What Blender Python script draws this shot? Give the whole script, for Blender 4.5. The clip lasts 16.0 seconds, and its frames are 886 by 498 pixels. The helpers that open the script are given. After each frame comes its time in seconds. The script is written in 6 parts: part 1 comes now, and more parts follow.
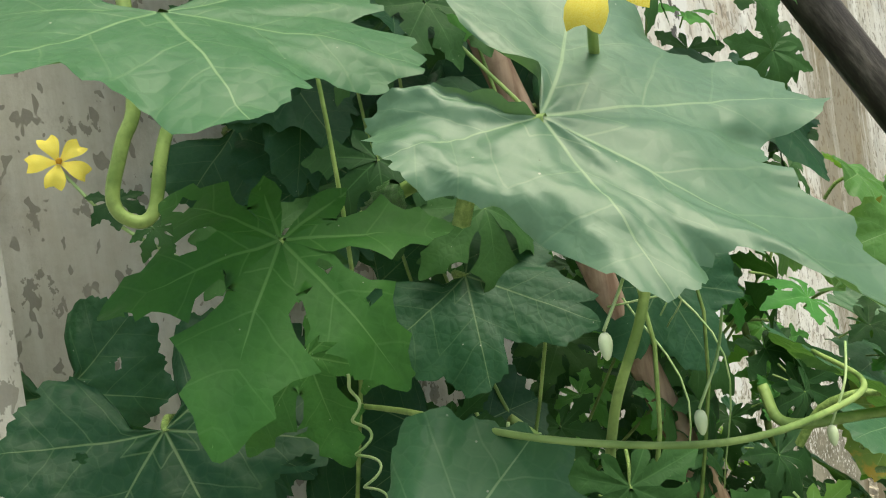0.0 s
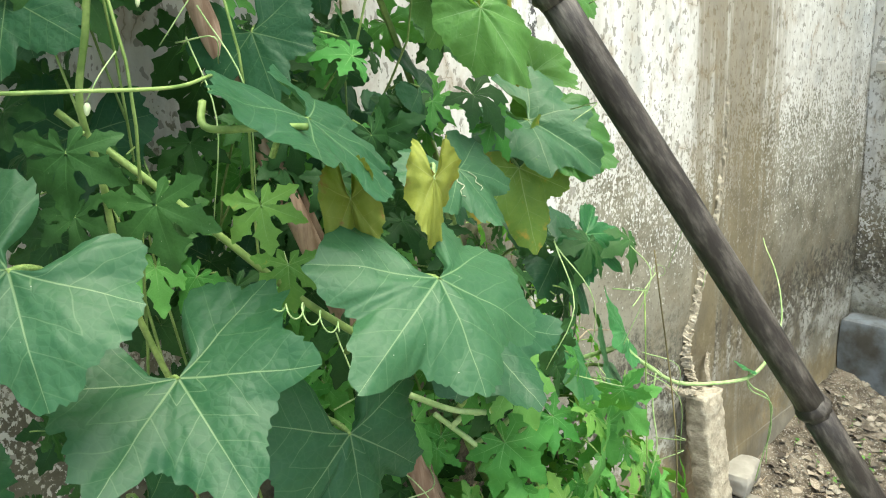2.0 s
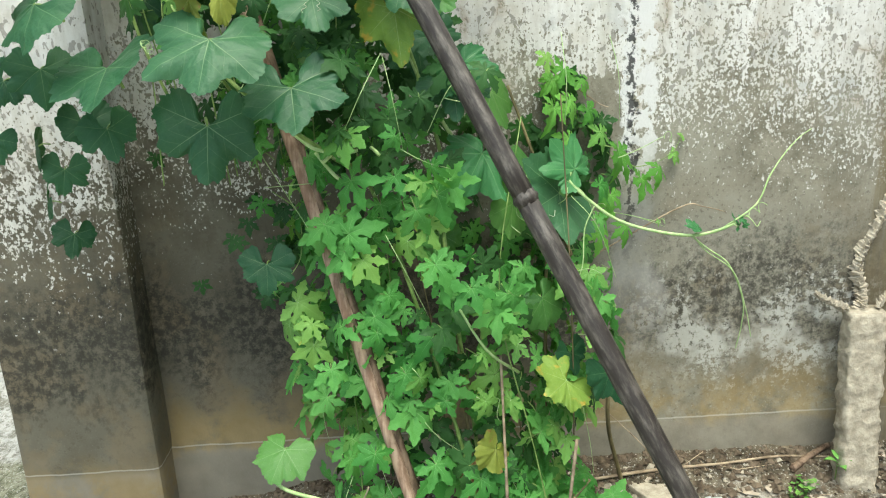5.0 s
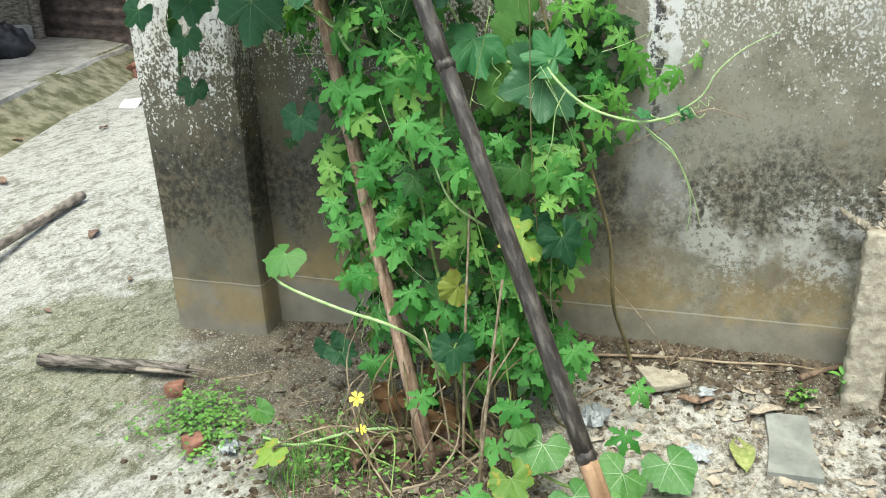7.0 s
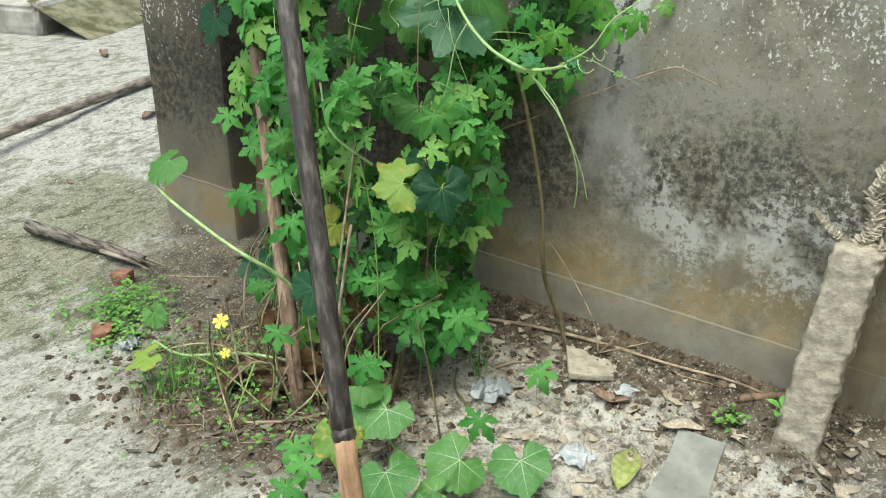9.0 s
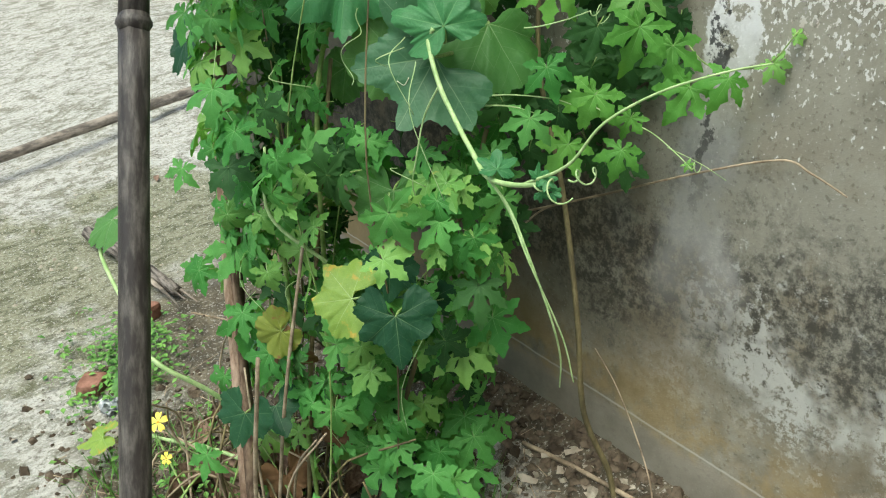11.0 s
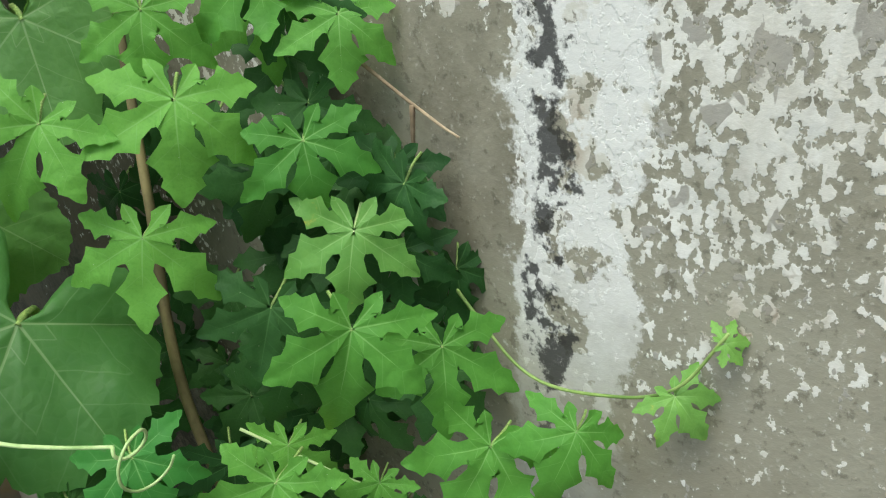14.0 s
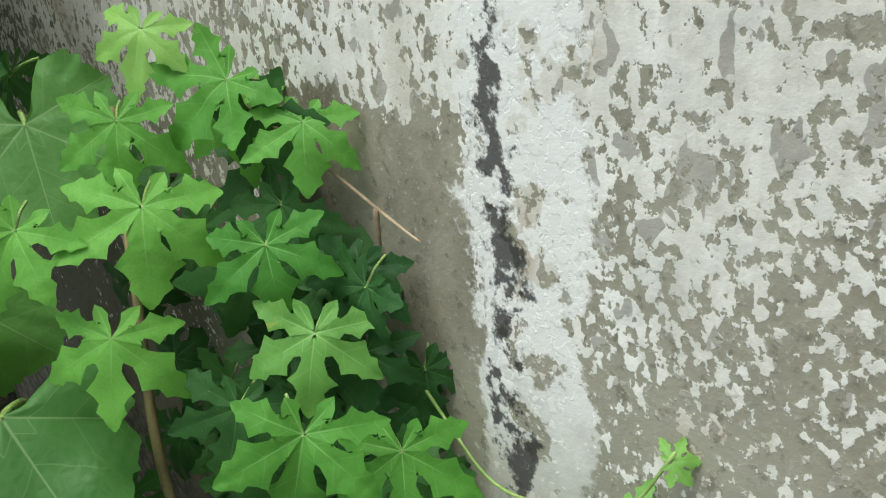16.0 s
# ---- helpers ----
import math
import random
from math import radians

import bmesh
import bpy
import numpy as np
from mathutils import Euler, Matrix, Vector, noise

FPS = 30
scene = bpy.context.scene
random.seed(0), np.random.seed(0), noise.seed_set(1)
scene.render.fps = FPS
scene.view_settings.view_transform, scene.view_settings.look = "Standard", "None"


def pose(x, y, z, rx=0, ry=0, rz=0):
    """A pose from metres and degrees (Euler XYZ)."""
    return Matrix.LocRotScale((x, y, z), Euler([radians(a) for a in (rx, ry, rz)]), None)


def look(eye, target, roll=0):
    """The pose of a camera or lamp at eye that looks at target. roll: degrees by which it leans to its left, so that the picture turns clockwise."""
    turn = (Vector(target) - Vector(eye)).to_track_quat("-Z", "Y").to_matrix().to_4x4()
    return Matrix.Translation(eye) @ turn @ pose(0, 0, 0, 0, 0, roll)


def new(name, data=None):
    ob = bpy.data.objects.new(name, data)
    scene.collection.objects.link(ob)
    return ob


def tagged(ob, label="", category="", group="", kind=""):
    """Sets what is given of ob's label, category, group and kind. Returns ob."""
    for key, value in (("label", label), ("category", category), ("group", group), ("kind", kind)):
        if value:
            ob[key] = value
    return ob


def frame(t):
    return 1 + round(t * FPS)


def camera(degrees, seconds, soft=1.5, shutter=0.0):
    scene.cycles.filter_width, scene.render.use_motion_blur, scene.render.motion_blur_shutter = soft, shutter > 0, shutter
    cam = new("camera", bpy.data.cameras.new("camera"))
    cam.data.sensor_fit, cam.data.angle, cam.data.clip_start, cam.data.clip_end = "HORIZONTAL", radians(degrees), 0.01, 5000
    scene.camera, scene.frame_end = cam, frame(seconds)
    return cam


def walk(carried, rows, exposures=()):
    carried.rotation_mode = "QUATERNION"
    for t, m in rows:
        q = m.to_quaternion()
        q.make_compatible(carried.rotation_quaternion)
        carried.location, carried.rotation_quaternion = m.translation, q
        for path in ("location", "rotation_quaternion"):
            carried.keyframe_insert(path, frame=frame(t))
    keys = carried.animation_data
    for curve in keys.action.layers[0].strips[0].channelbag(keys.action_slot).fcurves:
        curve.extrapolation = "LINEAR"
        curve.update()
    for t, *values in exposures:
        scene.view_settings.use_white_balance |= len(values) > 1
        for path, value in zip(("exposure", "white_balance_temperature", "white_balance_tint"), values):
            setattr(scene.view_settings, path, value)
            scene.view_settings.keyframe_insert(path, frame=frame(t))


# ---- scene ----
SKY, SUN = 0.225, 2.8
cam = camera(55.2, 16.0, 1.1)
PATH = [
    (0, (0.621, 0.093, 1.409), (-0.74, 1.559, 1.363), -8.8),
    (0.5, (0.633, 0.101, 1.37), (-0.706, 1.565, 1.123), -5.6),
    (1, (0.684, 0.13, 1.337), (-0.578, 1.637, 0.968), -5.8),
    (1.5, (0.803, 0.162, 1.331), (-0.55, 1.563, 0.876), -4.1),
    (2, (0.988, 0.215, 1.355), (-0.417, 1.537, 0.827), -2.8),
    (2.5, (1.049, 0.357, 1.313), (-0.36, 1.67, 0.772), -4.4),
    (3, (1.164, 0.496, 1.288), (-0.375, 1.637, 0.712), -4.7),
    (3.5, (1.309, 0.58, 1.285), (-0.456, 1.286, 0.663), -4.4),
    (4, (1.505, 0.719, 1.282), (-0.345, 1.168, 0.669), -3.0),
    (4.2, (1.574, 0.754, 1.277), (-0.295, 1.133, 0.672), -2.9),
    (6.3, (2.071, 1.317, 1.194), (0.233, 0.906, 0.522), -2.7),
    (6.5, (2.075, 1.383, 1.198), (0.245, 0.94, 0.522), -2.7),
    (7, (2.104, 1.562, 1.167), (0.342, 0.944, 0.451), -2.6),
    (7.5, (2.097, 1.759, 1.152), (0.426, 0.996, 0.36), -2.8),
    (8, (1.96, 1.944, 1.133), (0.318, 1.149, 0.313), -0.9),
    (8.2, (1.909, 2.002, 1.14), (0.295, 1.156, 0.315), -0.1),
    (10.3, (1.174, 2.084, 1.134), (-0.052, 0.856, 0.14), 0.6),
    (10.5, (1.104, 2.079, 1.152), (-0.055, 0.791, 0.153), 0.2),
    (11, (0.977, 2.006, 1.164), (-0.124, 0.654, 0.183), -0.8),
    (11.5, (0.832, 1.886, 1.189), (-0.261, 0.515, 0.228), 1.0),
    (12, (0.745, 1.807, 1.208), (-0.369, 0.411, 0.308), 1.3),
    (12.5, (0.629, 1.736, 1.207), (-0.497, 0.336, 0.328), 1.2),
    (13, (0.488, 1.667, 1.194), (-0.679, 0.294, 0.326), 0.7),
    (13.5, (0.389, 1.63, 1.155), (-0.849, 0.342, 0.256), -0.9),
    (14, (0.348, 1.618, 1.12), (-0.974, 0.445, 0.184), -3.4),
    (14.5, (0.342, 1.629, 1.098), (-1.048, 0.587, 0.109), -2.3),
    (15, (0.343, 1.637, 1.095), (-1.086, 0.66, 0.093), -1.4),
    (15.5, (0.337, 1.63, 1.124), (-1.094, 0.616, 0.161), -1.3),
    (16, (0.296, 1.661, 1.136), (-0.955, 0.315, 0.346), -5.4),
]
EXPOSURES = [(t, s, 6500 + 600 * max(0.0, min(1.0, 2.2 - t)) + 300 * max(0.0, min(1.0, 5.0 - t)), 0.0) for t, s in ((0.0, 0.24), (0.5, 0.85), (1.0, 0.95), (1.5, 0.75), (2.0, 0.76), (3.0, 0.66), (3.5, 0.58), (6.4, 0.48), (7.0, 0.43), (7.5, 0.29), (8.0, 0.21), (11.0, 0.26), (13.5, 0.18), (14.5, 0.22), (16.0, 0.18))]
walk(cam, [(t, look(eye, target, roll)) for t, eye, target, roll in PATH], EXPOSURES)

# ---- light ----
world = bpy.data.worlds.new("overcast_sky")
scene.world = world
world.use_nodes = True
_wn = world.node_tree.nodes
_sky = _wn.new("ShaderNodeTexSky")
_sky.sky_type = "NISHITA"
_sky.sun_disc = False
_sky.sun_elevation = radians(72)
_sky.sun_rotation = radians(70)
_sky.air_density, _sky.dust_density, _sky.ozone_density = 1.0, 4.0, 1.0
_wn["Background"].inputs["Strength"].default_value = SKY
world.node_tree.links.new(_sky.outputs[0], _wn["Background"].inputs[0])
sun = new("sun", bpy.data.lights.new("sun", "SUN"))
sun.data.energy, sun.data.angle, sun.data.color = SUN, radians(45), (0.98, 0.985, 0.92)
sun.matrix_world = look((2.2, 0.9, 6.0), (0, 1.0, 0))


# ---- materials ----
class Net:
    """Short names for building a node material."""

    def __init__(self, name):
        self.m = bpy.data.materials.new(name)
        self.m.use_nodes = True
        self.t = self.m.node_tree
        self.bsdf = self.t.nodes["Principled BSDF"]
        self.out = self.t.nodes["Material Output"]
        self.co = self.node("ShaderNodeTexCoord").outputs["Object"]

    def node(self, kind, **props):
        n = self.t.nodes.new(kind)
        for k, v in props.items():
            setattr(n, k, v)
        return n

    def put(self, sock, v):
        if hasattr(v, "is_output"):
            self.t.links.new(v, sock)
        elif isinstance(v, tuple) and len(v) == 3 and sock.type == "RGBA":
            sock.default_value = (*v, 1)
        else:
            sock.default_value = v

    def math(self, op, a, b=0.0, c=0.0):
        n = self.node("ShaderNodeMath", operation=op)
        for i, v in enumerate((a, b, c)):
            self.put(n.inputs[i], v)
        return n.outputs[0]

    def scaled(self, s, vec=None):
        n = self.node("ShaderNodeVectorMath", operation="MULTIPLY")
        self.put(n.inputs[0], vec or self.co)
        n.inputs[1].default_value = s
        return n.outputs[0]

    def noise(self, scale, detail=4.0, rough=0.55, vec=None, warp=0.0):
        n = self.node("ShaderNodeTexNoise")
        self.put(n.inputs["Vector"], vec or self.co)
        n.inputs["Scale"].default_value, n.inputs["Detail"].default_value = scale, detail
        n.inputs["Roughness"].default_value, n.inputs["Distortion"].default_value = rough, warp
        return n.outputs["Fac"]

    def cells(self, scale, vec=None, feature="F1"):
        n = self.node("ShaderNodeTexVoronoi", feature=feature)
        self.put(n.inputs["Vector"], vec or self.co)
        n.inputs["Scale"].default_value = scale
        return n.outputs["Distance"]

    def step(self, v, lo, hi):
        n = self.node("ShaderNodeMapRange", interpolation_type="SMOOTHSTEP")
        self.put(n.inputs[0], v)
        n.inputs[1].default_value, n.inputs[2].default_value = lo, hi
        return n.outputs[0]

    def mix(self, f, a, b):
        n = self.node("ShaderNodeMix", data_type="RGBA")
        self.put(n.inputs[0], f)
        self.put(n.inputs[6], a)
        self.put(n.inputs[7], b)
        return n.outputs[2]

    def xyz(self, vec=None):
        n = self.node("ShaderNodeSeparateXYZ")
        self.put(n.inputs[0], vec or self.co)
        return n.outputs

    def attr(self, name):
        return self.node("ShaderNodeAttribute", attribute_name=name).outputs["Fac"]

    def rnd(self):
        return self.node("ShaderNodeObjectInfo").outputs["Random"]

    def bump(self, h, strength=0.4, dist=0.01):
        n = self.node("ShaderNodeBump")
        n.inputs["Strength"].default_value, n.inputs["Distance"].default_value = strength, dist
        self.put(n.inputs["Height"], h)
        self.put(self.bsdf.inputs["Normal"], n.outputs[0])
        return n.outputs[0]

    def done(self, color, rough=0.8, spec=0.3):
        self.put(self.bsdf.inputs["Base Color"], color)
        self.put(self.bsdf.inputs["Roughness"], rough)
        self.put(self.bsdf.inputs["Specular IOR Level"], spec)
        return self.m


def wall_material(name, limit=0.9, stain=0.0):
    """Old cement render with peeling whitewash above, damp mould and a yellow stain below."""
    g = Net(name)
    x, y, z = g.xyz()
    big, mid, fine = g.noise(2.2, 5), g.noise(12, 10, 0.66), g.noise(95, 5, 0.65)
    grit = g.noise(240, 3, 0.6)
    drips = g.noise(1.0, 8, 0.66, g.scaled((16, 16, 1.2)))
    cement = g.mix(g.step(mid, 0.34, 0.66), (0.145, 0.133, 0.098), (0.305, 0.288, 0.228))
    cement = g.mix(g.step(big, 0.38, 0.62), cement, g.mix(mid, (0.200, 0.190, 0.148), (0.365, 0.350, 0.290)))
    cement = g.mix(g.math("MULTIPLY", g.step(fine, 0.54, 0.66), 0.55), cement, (0.095, 0.086, 0.066))
    cement = g.mix(g.math("MULTIPLY", g.step(grit, 0.60, 0.70), 0.55), cement, (0.42, 0.41, 0.36))
    # darker cement on the stretch behind the plants
    dusky = g.math("SUBTRACT", 1.0, g.step(g.math("MULTIPLY_ADD", g.noise(4, 6, 0.6), 0.7, y), 1.30, 1.62))
    dusky = g.math("MULTIPLY", dusky, g.math("SUBTRACT", 1.0, g.step(g.math("MULTIPLY_ADD", mid, 0.3, z), 1.0, 1.25)))
    cement = g.mix(g.math("MULTIPLY", dusky, 0.75), cement, g.mix(mid, (0.048, 0.043, 0.030), (0.125, 0.114, 0.082)))
    blot = g.math("MULTIPLY", g.step(g.noise(5.5, 7, 0.66), 0.47, 0.60), g.math("SUBTRACT", 1.0, g.step(z, 0.62, 0.86)))
    cement = g.mix(g.math("MULTIPLY", blot, 0.5), cement, g.mix(mid, (0.10, 0.078, 0.045), (0.26, 0.205, 0.13)))
    # damp mould band
    hump = g.math("SUBTRACT", 1.0, g.math("ABSOLUTE", g.math("DIVIDE", g.math("SUBTRACT", z, 0.50), 0.26)))
    mould = g.step(g.math("ADD", g.math("MULTIPLY", hump, 0.40), g.noise(6, 10, 0.72)), 0.58, 0.84)
    mould = g.math("MULTIPLY", mould, g.step(g.noise(48, 9, 0.78), 0.36, 0.58))
    cement = g.mix(g.math("MULTIPLY", mould, 0.85), cement, (0.030, 0.029, 0.024))
    # salt bloom over the mould
    hump2 = g.math("SUBTRACT", 1.0, g.math("ABSOLUTE", g.math("DIVIDE", g.math("SUBTRACT", z, 0.40), 0.22)))
    salt = g.step(g.math("ADD", g.math("MULTIPLY", hump2, 0.20), g.noise(52, 9, 0.78)), 0.60, 0.67)
    salt = g.math("MULTIPLY", salt, g.math("MULTIPLY", g.step(y, 1.25, 1.6), g.step(g.noise(7, 4), 0.42, 0.56)))
    cement = g.mix(g.math("MULTIPLY", salt, 0.8), cement, (0.50, 0.50, 0.46))
    # yellow stain over the plinth
    ybase = g.math("ADD", g.math("ADD", z, stain), g.math("MULTIPLY", g.noise(6, 8, 0.65), 0.16))
    low = g.math("SUBTRACT", 1.0, g.step(z, 0.17, 0.19))
    cement = g.mix(g.math("MULTIPLY", low, 0.7), cement, g.mix(mid, (0.17, 0.15, 0.115), (0.36, 0.33, 0.27)))
    yel = g.math("MULTIPLY", g.step(ybase, 0.235, 0.275), g.math("SUBTRACT", 1.0, g.step(ybase, 0.31, 0.43)))
    yel = g.math("MULTIPLY", yel, g.step(g.noise(7, 8, 0.7), 0.38, 0.56))
    cement = g.mix(g.math("MULTIPLY", yel, 0.68), cement, g.mix(mid, (0.20, 0.135, 0.045), (0.37, 0.29, 0.15)))
    line = g.math("SUBTRACT", 1.0, g.step(g.math("ABSOLUTE", g.math("SUBTRACT", z, g.math("MULTIPLY_ADD", mid, 0.008, 0.183))), 0.0005, 0.003))
    cement = g.mix(g.math("MULTIPLY", line, 0.5), cement, (0.50, 0.48, 0.43))
    # whitewash that has come off in small flakes
    edge = g.math("MULTIPLY", g.math("SUBTRACT", z, limit), 2.5)
    lace = g.math("ADD", g.math("MULTIPLY", g.noise(165, 3.0, 0.58, g.scaled((1, 1, 0.8))), 0.46), g.math("MULTIPLY", g.noise(88, 3.5, 0.6, g.scaled((1, 1, 0.9))), 0.36))
    lace = g.math("ADD", lace, g.math("MULTIPLY", g.noise(36, 3, 0.55, g.scaled((1, 1, 0.7))), 0.18))
    edge = g.math("ADD", edge, g.math("MULTIPLY", g.math("SUBTRACT", lace, 0.5), 6.2))
    edge = g.math("ADD", edge, g.math("MULTIPLY", g.math("SUBTRACT", g.noise(22, 4, 0.62), 0.5), 0.9))
    edge = g.math("ADD", edge, g.math("MULTIPLY", g.math("SUBTRACT", g.noise(3.4, 3, 0.5), 0.5), 1.0))
    bare = g.math("MULTIPLY", g.step(y, 1.16, 1.24), g.math("SUBTRACT", 1.0, g.step(g.math("MULTIPLY_ADD", mid, 0.03, y), 1.368, 1.384)))
    bare = g.math("MULTIPLY", bare, g.math("SUBTRACT", 1.0, g.step(g.math("MULTIPLY_ADD", mid, 0.08, z), 1.04, 1.08)))
    edge = g.math("SUBTRACT", edge, g.math("MULTIPLY", bare, 1.4))
    white = g.math("MULTIPLY_ADD", g.step(edge, -0.30, 0.30), 0.22, g.math("MULTIPLY", g.step(edge, -0.03, 0.06), 0.78))
    tone = g.mix(g.step(drips, 0.34, 0.66), (0.55, 0.535, 0.49), (0.73, 0.725, 0.705))
    tone = g.mix(g.math("MULTIPLY", g.step(mid, 0.50, 0.72), 0.45), tone, (0.50, 0.455, 0.385))
    tone = g.mix(g.math("MULTIPLY", g.step(g.noise(9, 6, 0.6), 0.53, 0.66), 0.45), tone, (0.40, 0.42, 0.425))
    warped = g.node("ShaderNodeVectorMath", operation="ADD")
    g.put(warped.inputs[0], g.scaled((1, 1, 0.6)))
    wn = g.node("ShaderNodeTexNoise")
    wn.inputs["Scale"].default_value, wn.inputs["Detail"].default_value = 18, 5
    g.put(wn.inputs["Vector"], g.co)
    g.put(warped.inputs[1], g.scaled((0.07, 0.07, 0.07), wn.outputs["Color"]))
    crack = g.cells(9.0, warped.outputs[0], "DISTANCE_TO_EDGE")
    some = g.step(g.noise(6, 3), 0.50, 0.60)
    cr = g.math("MULTIPLY", g.math("SUBTRACT", 1.0, g.step(crack, 0.002, 0.012)), some)
    rusty = g.math("MULTIPLY", g.math("SUBTRACT", 1.0, g.step(crack, 0.0, 0.11)), g.math("MULTIPLY", some, g.step(mid, 0.40, 0.58)))
    tone = g.mix(g.math("MULTIPLY", rusty, 0.55), tone, (0.34, 0.265, 0.185))
    tone = g.mix(g.math("MULTIPLY", cr, 0.55), tone, (0.17, 0.13, 0.09))
    specks = g.math("MAXIMUM", g.step(g.noise(74, 2, 0.5, g.scaled((1, 1, 0.62)), 0.3), 0.605, 0.625), g.step(g.noise(33, 5, 0.62, g.scaled((1, 1, 0.7))), 0.615, 0.63))
    tone = g.mix(g.math("MULTIPLY", specks, 0.68), tone, (0.175, 0.16, 0.135))
    tone = g.mix(g.math("MULTIPLY", g.step(grit, 0.58, 0.72), 0.18), tone, (0.36, 0.33, 0.29))
    grime = g.math("MULTIPLY", g.step(g.noise(38, 8, 0.7), 0.46, 0.66), 0.40)
    tone = g.mix(grime, tone, (0.43, 0.405, 0.36))
    col = g.mix(white, cement, tone)
    # brown run-off towards the far end
    wide = g.math("MULTIPLY_ADD", drips, 0.5, y)
    band = g.math("MULTIPLY", g.step(wide, 2.16, 2.28), g.math("SUBTRACT", 1.0, g.step(wide, 2.50, 2.66)))
    band = g.math("MULTIPLY", band, g.step(drips, 0.33, 0.5))
    col = g.mix(g.math("MULTIPLY", band, 0.78), col, g.mix(mid, (0.075, 0.062, 0.034), (0.27, 0.22, 0.13)))
    foul = g.math("MULTIPLY", g.step(y, 1.7, 2.1), g.step(g.math("SUBTRACT", g.noise(10, 8, 0.68), g.math("MULTIPLY", z, 0.16)), 0.30, 0.52))
    col = g.mix(g.math("MULTIPLY", foul, 0.36), col, (0.115, 0.10, 0.08))
    # black run-off with fresh white beside it
    wob = g.math("ADD", y, g.math("MULTIPLY", g.math("SUBTRACT", g.noise(22, 8, 0.7), 0.5), 0.10))
    above = g.step(g.math("MULTIPLY_ADD", mid, 0.3, z), 0.86, 1.06)
    fresh = g.math("MULTIPLY", g.math("SUBTRACT", 1.0, g.step(g.math("ABSOLUTE", g.math("SUBTRACT", wob, 1.402)), 0.032, 0.040)), above)
    fresh = g.math("MULTIPLY", fresh, g.step(g.noise(26, 6, 0.6), 0.42, 0.45))
    col = g.mix(g.math("MULTIPLY", fresh, 0.95), col, (0.68, 0.68, 0.675))
    spread = g.math("MULTIPLY_ADD", g.math("SUBTRACT", 0.86, z), 0.16, 0.022)
    wash = g.math("DIVIDE", g.math("ABSOLUTE", g.math("SUBTRACT", g.math("MULTIPLY_ADD", g.noise(9, 6, 0.65), 0.16, y), 1.475)), spread)
    wash = g.math("MULTIPLY", g.math("SUBTRACT", 1.0, g.step(wash, 0.5, 1.2)), g.math("MULTIPLY", g.step(z, 0.36, 0.55), g.math("SUBTRACT", 1.0, g.step(z, 0.78, 0.86))))
    col = g.mix(g.math("MULTIPLY", wash, g.math("MULTIPLY_ADD", g.step(mid, 0.35, 0.6), 0.4, 0.2)), col, (0.40, 0.395, 0.375))
    tar = g.math("SUBTRACT", 1.0, g.step(g.math("ABSOLUTE", g.math("SUBTRACT", wob, 1.386)), 0.006, 0.012))
    drop = g.step(g.math("MULTIPLY_ADD", mid, 0.3, z), 0.66, 1.0)
    tar = g.math("MULTIPLY", tar, g.math("MULTIPLY", g.step(g.noise(36, 5, 0.66), 0.44, 0.50), drop))
    col = g.mix(g.math("MULTIPLY", tar, 0.9), col, (0.026, 0.026, 0.027))
    h = g.math("ADD", g.math("MULTIPLY", mid, 0.5), g.math("MULTIPLY", white, 0.30))
    h = g.math("ADD", h, g.math("ADD", g.math("MULTIPLY", fine, 0.40), g.math("MULTIPLY", grit, 0.15)))
    g.bump(h, 0.38, 0.005)
    return g.done(col, 0.9, 0.2)


